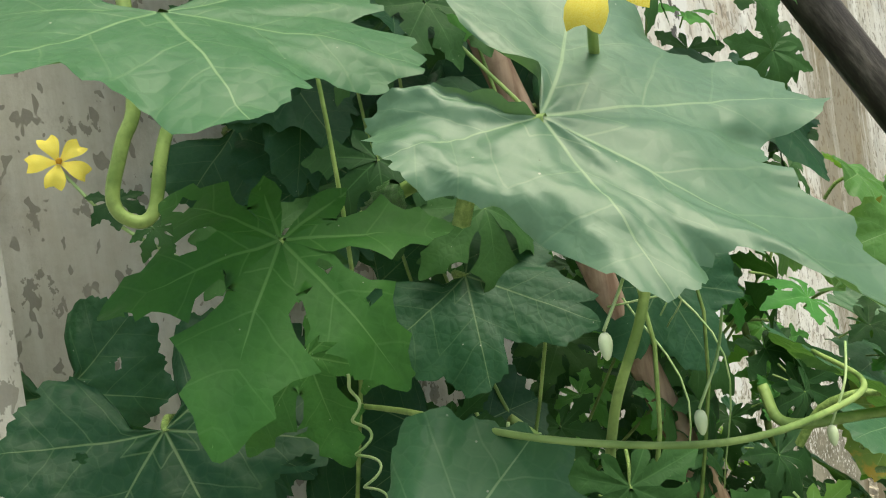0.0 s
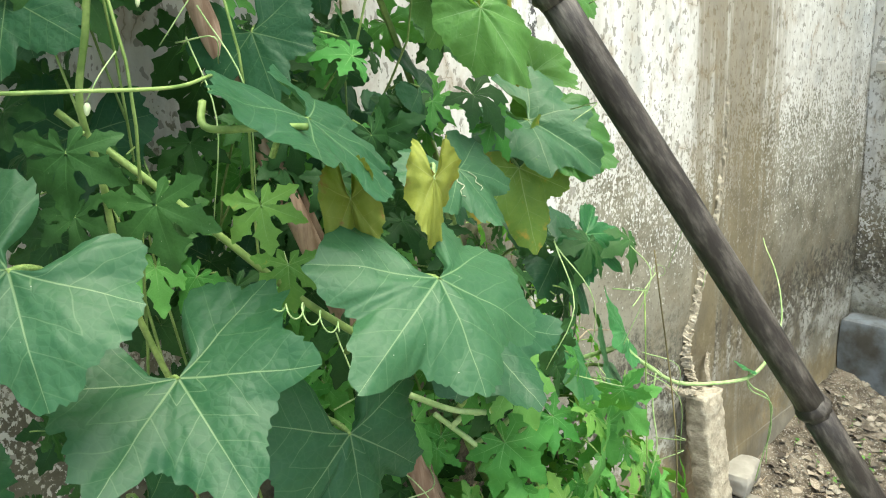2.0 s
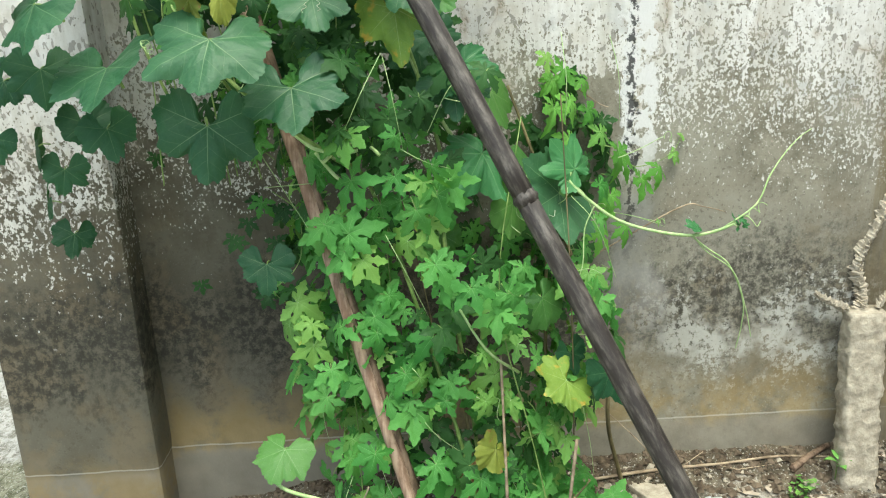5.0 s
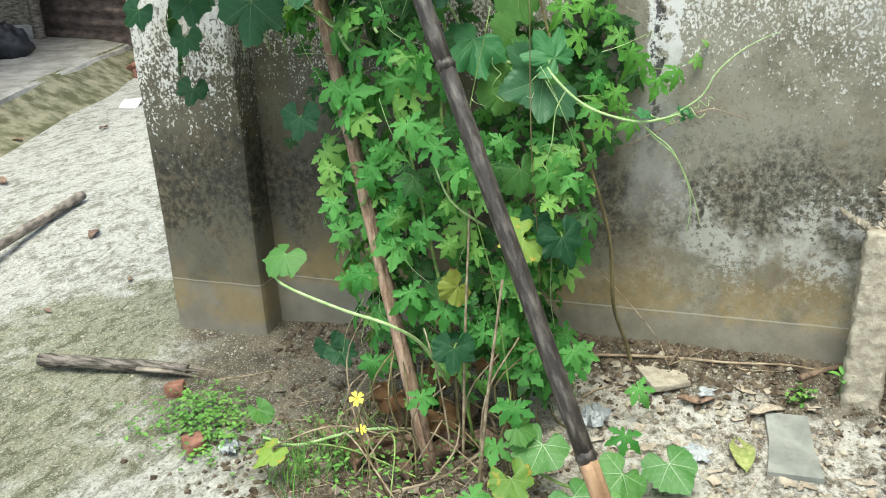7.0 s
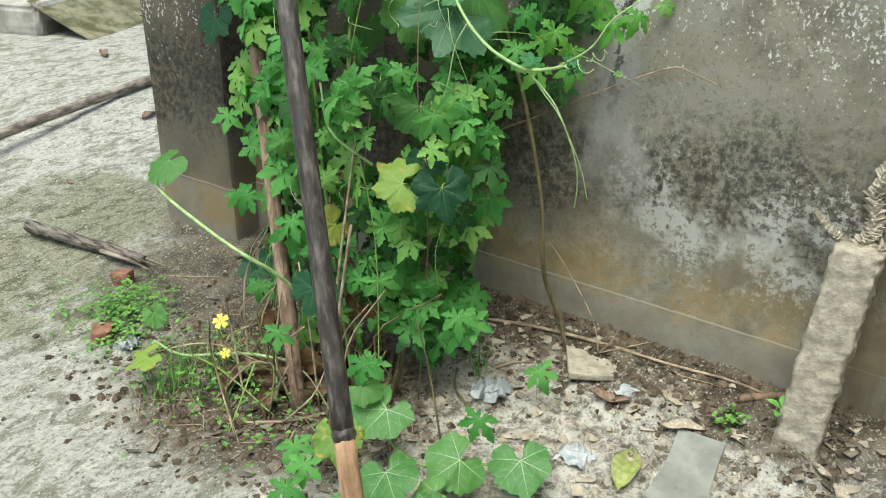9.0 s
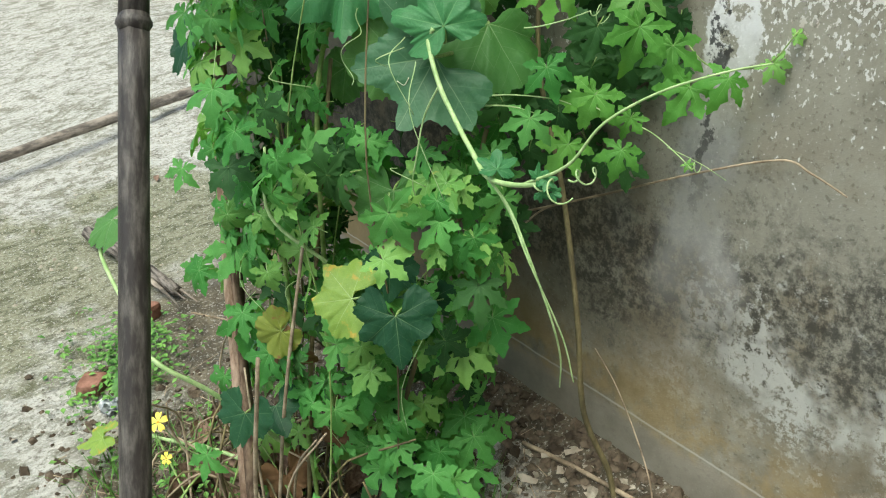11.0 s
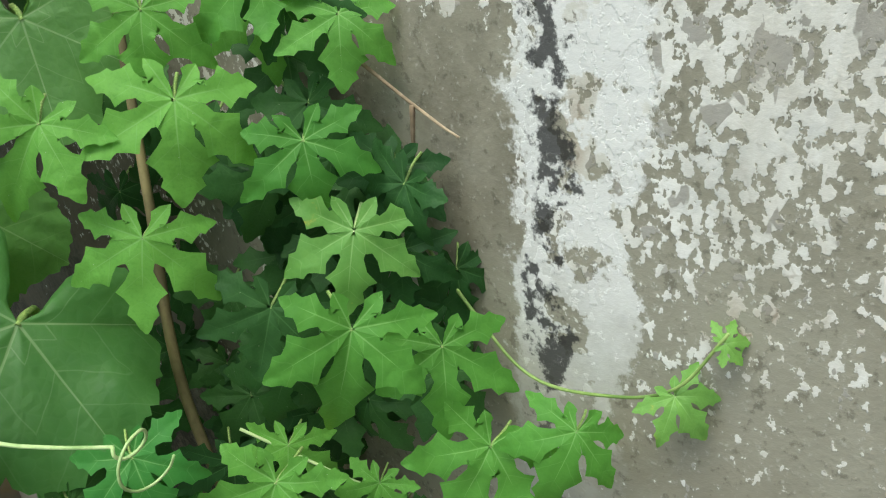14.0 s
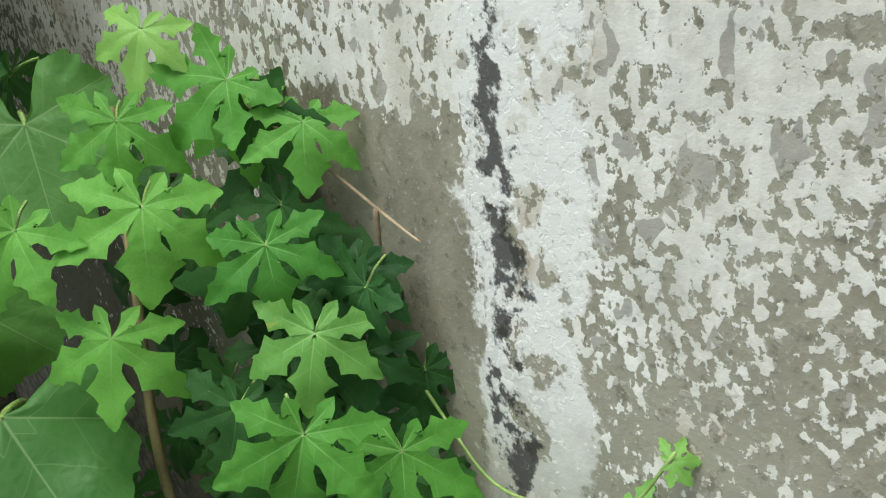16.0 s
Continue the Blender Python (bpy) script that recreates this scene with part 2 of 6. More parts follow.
def ground_material():
    g = Net("worn_ground")
    x, y, z = g.xyz()
    big, mid, fine = g.noise(1.8, 6), g.noise(11, 10, 0.70), g.noise(80, 6, 0.65)
    fine_flakes = g.step(g.noise(48, 10, 0.76, g.scaled((1, 1.6, 1)), 0.2), 0.42, 0.54)
    flakes = g.math("MULTIPLY", g.step(g.noise(15, 10, 0.72, g.scaled((0.8, 1.5, 1)), 0.6), 0.40, 0.53), g.math("MULTIPLY_ADD", fine_flakes, 0.5, 0.5))
    conc = g.mix(flakes, (0.205, 0.200, 0.155), (0.47, 0.46, 0.415))
    spread = g.math("ADD", g.math("POWER", g.math("SUBTRACT", x, 0.30), 2.0), g.math("MULTIPLY", g.math("POWER", g.math("ADD", y, 0.12), 2.0), 1.3))
    moss = g.math("ADD", g.math("MULTIPLY", g.math("SUBTRACT", big, 0.5), 1.6), g.math("MULTIPLY", g.math("SUBTRACT", mid, 0.5), 0.9))
    moss = g.step(g.math("SUBTRACT", moss, g.math("MULTIPLY", g.step(spread, 0.10, 0.90), 0.50)), -0.22, 0.02)
    conc = g.mix(g.math("MULTIPLY", moss, 0.9), conc, g.mix(flakes, (0.095, 0.098, 0.052), (0.25, 0.25, 0.165)))
    lump = g.noise(26, 9, 0.76)
    ash = g.mix(g.step(lump, 0.40, 0.56), (0.15, 0.13, 0.105), (0.56, 0.54, 0.49))
    ash = g.mix(g.math("MULTIPLY", g.step(mid, 0.50, 0.66), 0.5), ash, (0.27, 0.235, 0.185))
    soil = g.mix(g.step(mid, 0.35, 0.65), (0.060, 0.050, 0.035), (0.195, 0.165, 0.118))
    wig = g.math("MULTIPLY", g.math("SUBTRACT", g.noise(5, 8, 0.65), 0.5), 0.8)
    right = g.step(g.math("ADD", y, wig), 0.95, 1.25)
    col = g.mix(right, conc, ash)
    reach = g.math("ADD", x, g.math("MULTIPLY", wig, 0.6))
    near = g.math("MULTIPLY", g.math("SUBTRACT", 1.0, g.step(reach, 0.09, 0.22)), g.step(y, -0.12, 0.05))
    leftpad = g.math("MULTIPLY", g.math("SUBTRACT", 1.0, g.step(reach, 0.42, 0.60)), g.math("MULTIPLY", g.step(y, -0.02, 0.22), g.math("SUBTRACT", 1.0, g.step(y, 0.8, 1.2))))
    pad = g.math("ADD", g.math("POWER", g.math("SUBTRACT", x, 0.54), 2.0), g.math("MULTIPLY", g.math("POWER", g.math("SUBTRACT", y, 0.88), 2.0), 0.7))
    under = g.math("SUBTRACT", 1.0, g.step(g.math("ADD", pad, g.math("MULTIPLY", wig, 0.16)), 0.05, 0.13))
    col = g.mix(g.math("MAXIMUM", g.math("MAXIMUM", near, g.math("MULTIPLY", leftpad, 0.92)), under), col, soil)
    far = g.step(y, 2.05, 2.35)
    col = g.mix(far, col, g.mix(g.step(mid, 0.4, 0.6), (0.07, 0.056, 0.042), (0.26, 0.22, 0.17)))
    col = g.mix(g.math("MULTIPLY", g.step(fine, 0.54, 0.62), 0.62), col, (0.085, 0.075, 0.052))
    col = g.mix(g.math("MULTIPLY", g.step(g.noise(170, 3), 0.57, 0.64), 0.45), col, (0.64, 0.62, 0.57))
    g.bump(g.math("ADD", g.math("MULTIPLY", lump, 0.6), g.math("ADD", g.math("MULTIPLY", fine, 0.45), g.math("MULTIPLY", flakes, 0.25))), 0.8, 0.012)
    return g.done(col, 0.92, 0.15)


def leaf_material(name, dark, light, vein, thin, rough=0.42, spec=0.45, spots=(0.20, 0.17, 0.05), spotted=0.0, through_light=0.22, fork=4.4, relief=0.055, shown=0.50):
    """Blade: Principled with some light let through; the veins follow the layout of the mesh."""
    g = Net(name)
    along, aside, rim = g.attr("along"), g.attr("aside"), g.attr("rim")
    grain = g.noise(7, 6, 0.6)
    tint = g.math("ADD", g.math("MULTIPLY", g.rnd(), 0.75), g.math("MULTIPLY", grain, 0.5))
    col = g.mix(g.step(tint, 0.15, 1.05), dark, light)
    col = g.mix(g.math("MULTIPLY", g.step(g.noise(34, 3), 0.45, 0.7), 0.22), col, dark)
    wander = g.math("MULTIPLY", g.math("SUBTRACT", g.noise(2.2, 2), 0.5), 0.14)
    taper = g.math("DIVIDE", aside, g.math("SUBTRACT", 1.28, rim))
    main = g.math("SUBTRACT", 1.0, g.step(taper, 0.003, 0.010))
    q = g.math("FRACT", g.math("ADD", g.math("MULTIPLY", along, fork), g.math("MULTIPLY_ADD", aside, -fork * 0.8, g.math("MULTIPLY", wander, fork))))
    side = g.math("SUBTRACT", 1.0, g.step(g.math("ABSOLUTE", g.math("SUBTRACT", q, 0.5)), 0.006, 0.036))
    side = g.math("MULTIPLY", side, g.math("SUBTRACT", 0.62, g.math("MULTIPLY", rim, 0.42)))
    net = g.cells(13, None, "DISTANCE_TO_EDGE")
    mesh = g.math("MULTIPLY", g.math("SUBTRACT", 1.0, g.step(net, 0.0, 0.10)), 0.07)
    v = g.math("MAXIMUM", g.math("MAXIMUM", main, side), mesh)
    col = g.mix(g.math("MULTIPLY", v, shown), col, vein)
    if spotted:
        s = g.step(g.math("ADD", g.noise(3.2, 6, 0.65), g.math("MULTIPLY", rim, 0.16)), 0.74 - spotted * 0.22, 0.86 - spotted * 0.22)
        col = g.mix(s, col, spots)
    pin = g.math("SUBTRACT", 1.0, g.step(g.cells(9), 0.03, 0.05))
    col = g.mix(g.math("MULTIPLY", pin, g.math("MULTIPLY", g.step(g.rnd(), 0.4, 0.45), 0.7)), col, (0.45, 0.47, 0.35))
    dot = g.math("SUBTRACT", 1.0, g.step(g.cells(11.7), 0.022, 0.04))
    col = g.mix(g.math("MULTIPLY", dot, g.math("MULTIPLY", g.step(grain, 0.52, 0.58), 0.7)), col, (0.03, 0.035, 0.02))
    pucker = g.math("ADD", g.math("MULTIPLY", g.step(net, 0.0, 0.35), 0.55), g.math("MULTIPLY", v, -0.5))
    g.bump(g.math("ADD", g.math("MULTIPLY", g.noise(9, 3), 0.8), pucker), relief, 0.02)
    g.done(col, g.math("MULTIPLY_ADD", grain, 0.2, rough - 0.1), spec)
    tr = g.node("ShaderNodeBsdfTranslucent")
    g.put(tr.inputs["Color"], g.mix(0.5, col, thin))
    mixer = g.node("ShaderNodeMixShader")
    mixer.inputs[0].default_value = through_light
    g.t.links.new(g.bsdf.outputs[0], mixer.inputs[1])
    g.t.links.new(tr.outputs[0], mixer.inputs[2])
    g.t.links.new(mixer.outputs[0], g.out.inputs[0])
    return g.m


def plain(name, a, b, scale=20.0, rough=0.7, spec=0.3, bump=0.3, stretch=(1, 1, 1), dist=0.004, lo=0.35, hi=0.65):
    g = Net(name)
    n = g.noise(scale, 6, 0.6, g.scaled(stretch))
    col = g.mix(g.step(n, lo, hi), a, b)
    col = g.mix(g.math("MULTIPLY", g.step(g.noise(scale * 5, 3), 0.5, 0.75), 0.3), col, tuple(c * 0.5 for c in a))
    g.bump(n, bump, dist)
    return g.done(col, rough, spec)


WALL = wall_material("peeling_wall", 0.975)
FARWALL = wall_material("far_wall_render", 0.72)
PILLAR = wall_material("pillar_render", 0.84, 0.10)
GROUND = ground_material()
# Dark green leaves; the shade inside the plant is also put into this colour
DARKSHADE = leaf_material("gourd_leaf_dark_shaded", (0.009, 0.048, 0.022), (0.026, 0.094, 0.042), (0.19, 0.29, 0.13), (0.14, 0.38, 0.03), 0.48, 0.22, relief=0.07)
MIDGREEN = leaf_material("gourd_leaf_mid", (0.018, 0.084, 0.037), (0.048, 0.140, 0.062), (0.28, 0.41, 0.20), (0.22, 0.47, 0.04), 0.48, 0.35, relief=0.075)
# Glossier, paler MIDGREEN; part of the sky's sheen is put into its base colour
SHEEN = leaf_material("gourd_leaf_sheen_tint", (0.034, 0.105, 0.058), (0.080, 0.165, 0.095), (0.30, 0.42, 0.22), (0.22, 0.46, 0.04), 0.44, 0.55, relief=0.05)
YOUNG = leaf_material("gourd_leaf_young", (0.026, 0.130, 0.044), (0.055, 0.200, 0.068), (0.20, 0.40, 0.16), (0.14, 0.48, 0.04), 0.46, 0.30, relief=0.10)
LIMEGREEN = leaf_material("gourd_leaf_light", (0.052, 0.170, 0.040), (0.105, 0.255, 0.062), (0.32, 0.46, 0.22), (0.30, 0.58, 0.04), 0.48, 0.35, through_light=0.34, relief=0.085)
WHITEVEIN = leaf_material("gourd_leaf_pale_veined", (0.055, 0.180, 0.040), (0.115, 0.275, 0.065), (0.62, 0.70, 0.50), (0.25, 0.55, 0.04), 0.48, 0.35, shown=0.85)
TURNING = leaf_material("gourd_leaf_turning", (0.080, 0.195, 0.035), (0.22, 0.33, 0.055), (0.40, 0.48, 0.22), (0.36, 0.52, 0.05), 0.52, 0.3, (0.42, 0.30, 0.05), 0.38)
YELLOWING = leaf_material("gourd_leaf_yellowing", (0.15, 0.20, 0.032), (0.31, 0.34, 0.060), (0.36, 0.38, 0.15), (0.46, 0.44, 0.05), 0.55, 0.3, (0.24, 0.13, 0.05), 0.22)
BITTER = leaf_material("bitter_leaf_green", (0.040, 0.188, 0.036), (0.124, 0.350, 0.086), (0.24, 0.46, 0.16), (0.28, 0.64, 0.03), 0.58, 0.22, fork=4.0, relief=0.06, shown=0.55, through_light=0.32)
BITTERLIME = leaf_material("bitter_leaf_lime", (0.055, 0.200, 0.030), (0.150, 0.380, 0.066), (0.26, 0.48, 0.16), (0.32, 0.66, 0.03), 0.58, 0.22, fork=4.0, relief=0.06, shown=0.5, through_light=0.32)
# BITTER's leaf again, with the shade of the inner foliage put into its colour
BITTERSHADE = leaf_material("bitter_leaf_shaded", (0.014, 0.056, 0.014), (0.040, 0.118, 0.028), (0.08, 0.18, 0.06), (0.10, 0.32, 0.02), 0.58, 0.24, through_light=0.14, fork=4.0, relief=0.06, shown=0.5)
BITTERDULL = leaf_material("bitter_leaf_dull", (0.018, 0.085, 0.016), (0.048, 0.165, 0.032), (0.15, 0.30, 0.10), (0.17, 0.44, 0.03), 0.58, 0.24, fork=4.0, relief=0.06, shown=0.5, through_light=0.2)
BITTERPALE = leaf_material("bitter_leaf_pale", (0.095, 0.255, 0.050), (0.20, 0.39, 0.085), (0.30, 0.48, 0.18), (0.38, 0.60, 0.05), 0.55, 0.3, (0.40, 0.36, 0.06), 0.16, fork=4.0, relief=0.06, shown=0.5)
DRYLEAF = leaf_material("dry_leaf", (0.13, 0.070, 0.035), (0.34, 0.20, 0.10), (0.20, 0.11, 0.06), (0.3, 0.15, 0.05), 0.75, 0.2)
TRAIL = plain("leaf_miner_trail", (0.42, 0.47, 0.30), (0.58, 0.62, 0.44), 60, 0.7, 0.2, 0.1)
STEM = plain("green_stem", (0.13, 0.22, 0.055), (0.27, 0.38, 0.12), 40, 0.5, 0.35, 0.2)
PALESTEM = plain("pale_young_stem", (0.26, 0.40, 0.15), (0.42, 0.55, 0.26), 60, 0.5, 0.35, 0.2)
WOODYSTEM = plain("woody_stem", (0.10, 0.085, 0.045), (0.24, 0.20, 0.10), 30, 0.8, 0.2, 0.5, (1, 1, 0.3))
DRYSTEM = plain("dry_stem", (0.20, 0.15, 0.10), (0.42, 0.34, 0.24), 30, 0.85, 0.2, 0.4)
BAMBOO = plain("weathered_dark_bamboo", (0.026, 0.021, 0.018), (0.140, 0.126, 0.108), 34, 0.5, 0.4, 0.6, (3, 3, 0.7), 0.003, 0.40, 0.78)
PEELED = plain("peeled_bamboo", (0.20, 0.115, 0.065), (0.42, 0.27, 0.16), 22, 0.7, 0.3, 0.3, (3, 3, 0.4))
STAKEWOOD = plain("bare_stake_wood", (0.20, 0.125, 0.085), (0.44, 0.32, 0.24), 18, 0.75, 0.25, 0.4, (4, 4, 0.35))
CHARRED = plain("charred_wood", (0.045, 0.038, 0.033), (0.24, 0.21, 0.18), 26, 0.85, 0.2, 0.6, (4, 0.5, 4))
BARK = plain("split_bark", (0.085, 0.055, 0.038), (0.24, 0.17, 0.12), 24, 0.85, 0.2, 0.6, (3, 3, 0.5))
DRYWOOD = plain("grey_dry_wood", (0.10, 0.085, 0.07), (0.34, 0.29, 0.235), 14, 0.85, 0.2, 0.5, (1, 1, 4))
MUD = plain("dried_mud", (0.31, 0.275, 0.215), (0.46, 0.415, 0.335), 48, 0.95, 0.1, 0.8, (1, 1, 1), 0.008)
BRICKMAT = plain("worn_red_brick", (0.16, 0.075, 0.05), (0.32, 0.17, 0.125), 25, 0.9, 0.15, 0.6)
SLATE = plain("grey_tile", (0.20, 0.21, 0.192), (0.31, 0.315, 0.29), 12, 0.35, 0.5, 0.15)
PLASTIC = plain("crumpled_plastic", (0.32, 0.345, 0.36), (0.52, 0.545, 0.56), 18, 0.3, 0.5, 0.4)
PAPER = plain("white_paper", (0.70, 0.70, 0.69), (0.80, 0.80, 0.79), 8, 0.8, 0.2, 0.1)
SOIL = plain("dark_soil", (0.055, 0.042, 0.03), (0.16, 0.125, 0.09), 30, 0.95, 0.1, 0.8)
PETAL = plain("yellow_petal", (0.76, 0.60, 0.05), (0.86, 0.76, 0.18), 60, 0.6, 0.25, 0.2)
BUDMAT = plain("pale_bud", (0.42, 0.52, 0.30), (0.60, 0.66, 0.46), 60, 0.5, 0.3, 0.1)
FRUITMAT = plain("bitter_fruit_skin", (0.018, 0.065, 0.014), (0.045, 0.13, 0.03), 60, 0.4, 0.5, 0.3)
TEAL = plain("teal_window_paint", (0.03, 0.23, 0.20), (0.05, 0.30, 0.27), 20, 0.5, 0.4, 0.1)
GLASSMAT = plain("milky_window_pane", (0.62, 0.66, 0.68), (0.72, 0.75, 0.77), 6, 0.15, 0.5, 0.0)
BLUECEM = plain("blue_grey_cement", (0.10, 0.095, 0.08), (0.22, 0.25, 0.28), 7, 0.85, 0.2, 0.3)
RUST = plain("rusty_corrugated_iron", (0.085, 0.06, 0.05), (0.26, 0.20, 0.17), 5, 0.6, 0.4, 0.3, (1, 1, 4))
MUDWALL = plain("mud_plaster", (0.16, 0.15, 0.13), (0.27, 0.255, 0.23), 4, 0.95, 0.1, 0.3)
CONC = plain("veranda_concrete", (0.25, 0.235, 0.20), (0.43, 0.41, 0.37), 5, 0.9, 0.2, 0.3)
MOSS = plain("mossy_edge", (0.095, 0.095, 0.05), (0.27, 0.25, 0.17), 9, 0.95, 0.1, 0.5)
DARKCLOTH = plain("dark_plastic_sheet", (0.012, 0.013, 0.016), (0.035, 0.036, 0.042), 8, 0.5, 0.4, 0.4)
GRASSMAT = plain("small_weeds", (0.06, 0.17, 0.03), (0.17, 0.34, 0.07), 30, 0.6, 0.3, 0.1)


# ---- mesh helpers ----
def mesh_of(bm, name, *mats, smooth=True):
    me = bpy.data.meshes.new(name)
    bm.to_mesh(me)
    bm.free()
    for m in mats:
        me.materials.append(m)
    me.polygons.foreach_set("use_smooth", [smooth] * len(me.polygons))
    return me


def part(name, bm, material, parent, label="", smooth=True):
    ob = new(name, mesh_of(bm, name, material, smooth=smooth))
    ob.parent = parent
    if label:
        ob["label"] = label
    return ob


def thing(name, bm, material, label, category, group="", kind="", smooth=True):
    return tagged(new(name, mesh_of(bm, name, material, smooth=smooth)), label, category, group, kind)


def empty_thing(name, label, category, place=(0, 0, 0), group="", kind=""):
    ob = new(name)
    ob.location = place
    ob.empty_display_size = 0.05
    return tagged(ob, label, category, group, kind)


def spline(pts, per=6):
    """Points of a smooth curve through pts."""
    p = [Vector(q) for q in pts]
    p = [p[0] * 2 - p[1], *p, p[-1] * 2 - p[-2]]
    out = []
    for i in range(1, len(p) - 2):
        for k in range(per):
            t = k / per
            out.append(0.5 * (2 * p[i] + (p[i + 1] - p[i - 1]) * t + (2 * p[i - 1] - 5 * p[i] + 4 * p[i + 1] - p[i + 2]) * t * t + (3 * p[i] - p[i - 1] - 3 * p[i + 1] + p[i + 2]) * t**3))
    out.append(p[-2])
    return out


def tube(bm, pts, r0, r1=None, sides=7, rough=0.0, rng=random, flat=1.0, cap=True):
    """A swept round rod along pts, from radius r0 to r1."""
    r1 = r0 if r1 is None else r1
    n = len(pts)
    ring0, up = None, Vector((0.31, 0.2, 0.93))
    first = []
    for i, p in enumerate(pts):
        d = (pts[min(i + 1, n - 1)] - pts[max(i - 1, 0)]).normalized()
        a = (up - d * up.dot(d)).normalized()
        b = d.cross(a)
        up = a
        r = r0 + (r1 - r0) * i / max(n - 1, 1)
        ring = []
        for k in range(sides):
            t = 2 * math.pi * k / sides
            rr = r * (1 + rng.uniform(-rough, rough))
            ring.append(bm.verts.new(p + a * (math.cos(t) * rr) + b * (math.sin(t) * rr * flat)))
        if ring0:
            for k in range(sides):
                bm.faces.new((ring0[k], ring0[(k + 1) % sides], ring[(k + 1) % sides], ring[k]))
        else:
            first = ring
        ring0 = ring
    if cap:
        bm.faces.new(list(reversed(first)))
        bm.faces.new(ring0)
    return bm


def rod(name, pts, r0, r1, material, parent, label="", sides=7, per=6, rough=0.0):
    return part(name, tube(bmesh.new(), spline(pts, per), r0, r1, sides, rough, random.Random(len(pts))), material, parent, label)


def block(lo, hi, bevel=0.004, rough=0.0, cuts=0, seed=1):
    """A box from corner lo to corner hi with softened, uneven edges."""
    bm = bmesh.new()
    bmesh.ops.create_cube(bm, size=1.0)
    for v in bm.verts:
        v.co = Vector([lo[k] + (v.co[k] + 0.5) * (hi[k] - lo[k]) for k in range(3)])
    if bevel:
        bmesh.ops.bevel(bm, geom=bm.edges[:], offset=bevel, segments=2, affect="EDGES", profile=0.6)
    if cuts:
        bmesh.ops.subdivide_edges(bm, edges=bm.edges[:], cuts=cuts, use_grid_fill=True)
    if rough:
        for v in bm.verts:
            v.co += noise.noise_vector(v.co * 14 + Vector((seed, 0, 0))) * rough + noise.noise_vector(v.co * 45) * rough * 0.4
    return bm


# ---- leaves ----
def curve_r(deg, knots):
    """Radius at an angle between knots of (angle, radius), the same to both sides."""
    a = abs(deg)
    for (a0, r0), (a1, r1) in zip(knots, knots[1:]):
        if a <= a1:
            t = (a - a0) / (a1 - a0)
            return r0 + (r1 - r0) * t * t * (3 - 2 * t)
    return knots[-1][1]


GOURD = [(0, 1.0), (8, 0.955), (16, 0.85), (24, 0.735), (32, 0.675), (39, 0.715), (46, 0.83), (54, 0.925), (60, 0.93), (68, 0.88), (76, 0.81), (83, 0.79), (91, 0.85), (99, 0.93), (107, 0.94), (116, 0.89), (126, 0.85), (136, 0.82), (146, 0.76), (154, 0.64), (161, 0.46), (167, 0.27), (173, 0.13), (178, 0.06)]
ROUND = [(0, 1.0), (12, 0.95), (27, 0.88), (40, 0.90), (52, 0.93), (66, 0.88), (80, 0.83), (93, 0.82), (104, 0.82), (118, 0.76), (132, 0.69), (146, 0.62), (157, 0.52), (163, 0.38), (168, 0.24), (173, 0.13), (178, 0.06)]
STAR = [(0, 1.0), (10, 0.88), (20, 0.68), (29, 0.56), (38, 0.68), (47, 0.90), (53, 0.97), (61, 0.84), (72, 0.62), (82, 0.56), (92, 0.66), (102, 0.78), (112, 0.70), (124, 0.58), (138, 0.52), (150, 0.40), (160, 0.24), (170, 0.12), (178, 0.05)]
VEINS = {"gourd": (0, 55, 112), "round": (0, 52, 108), "star": (0, 52, 104)}


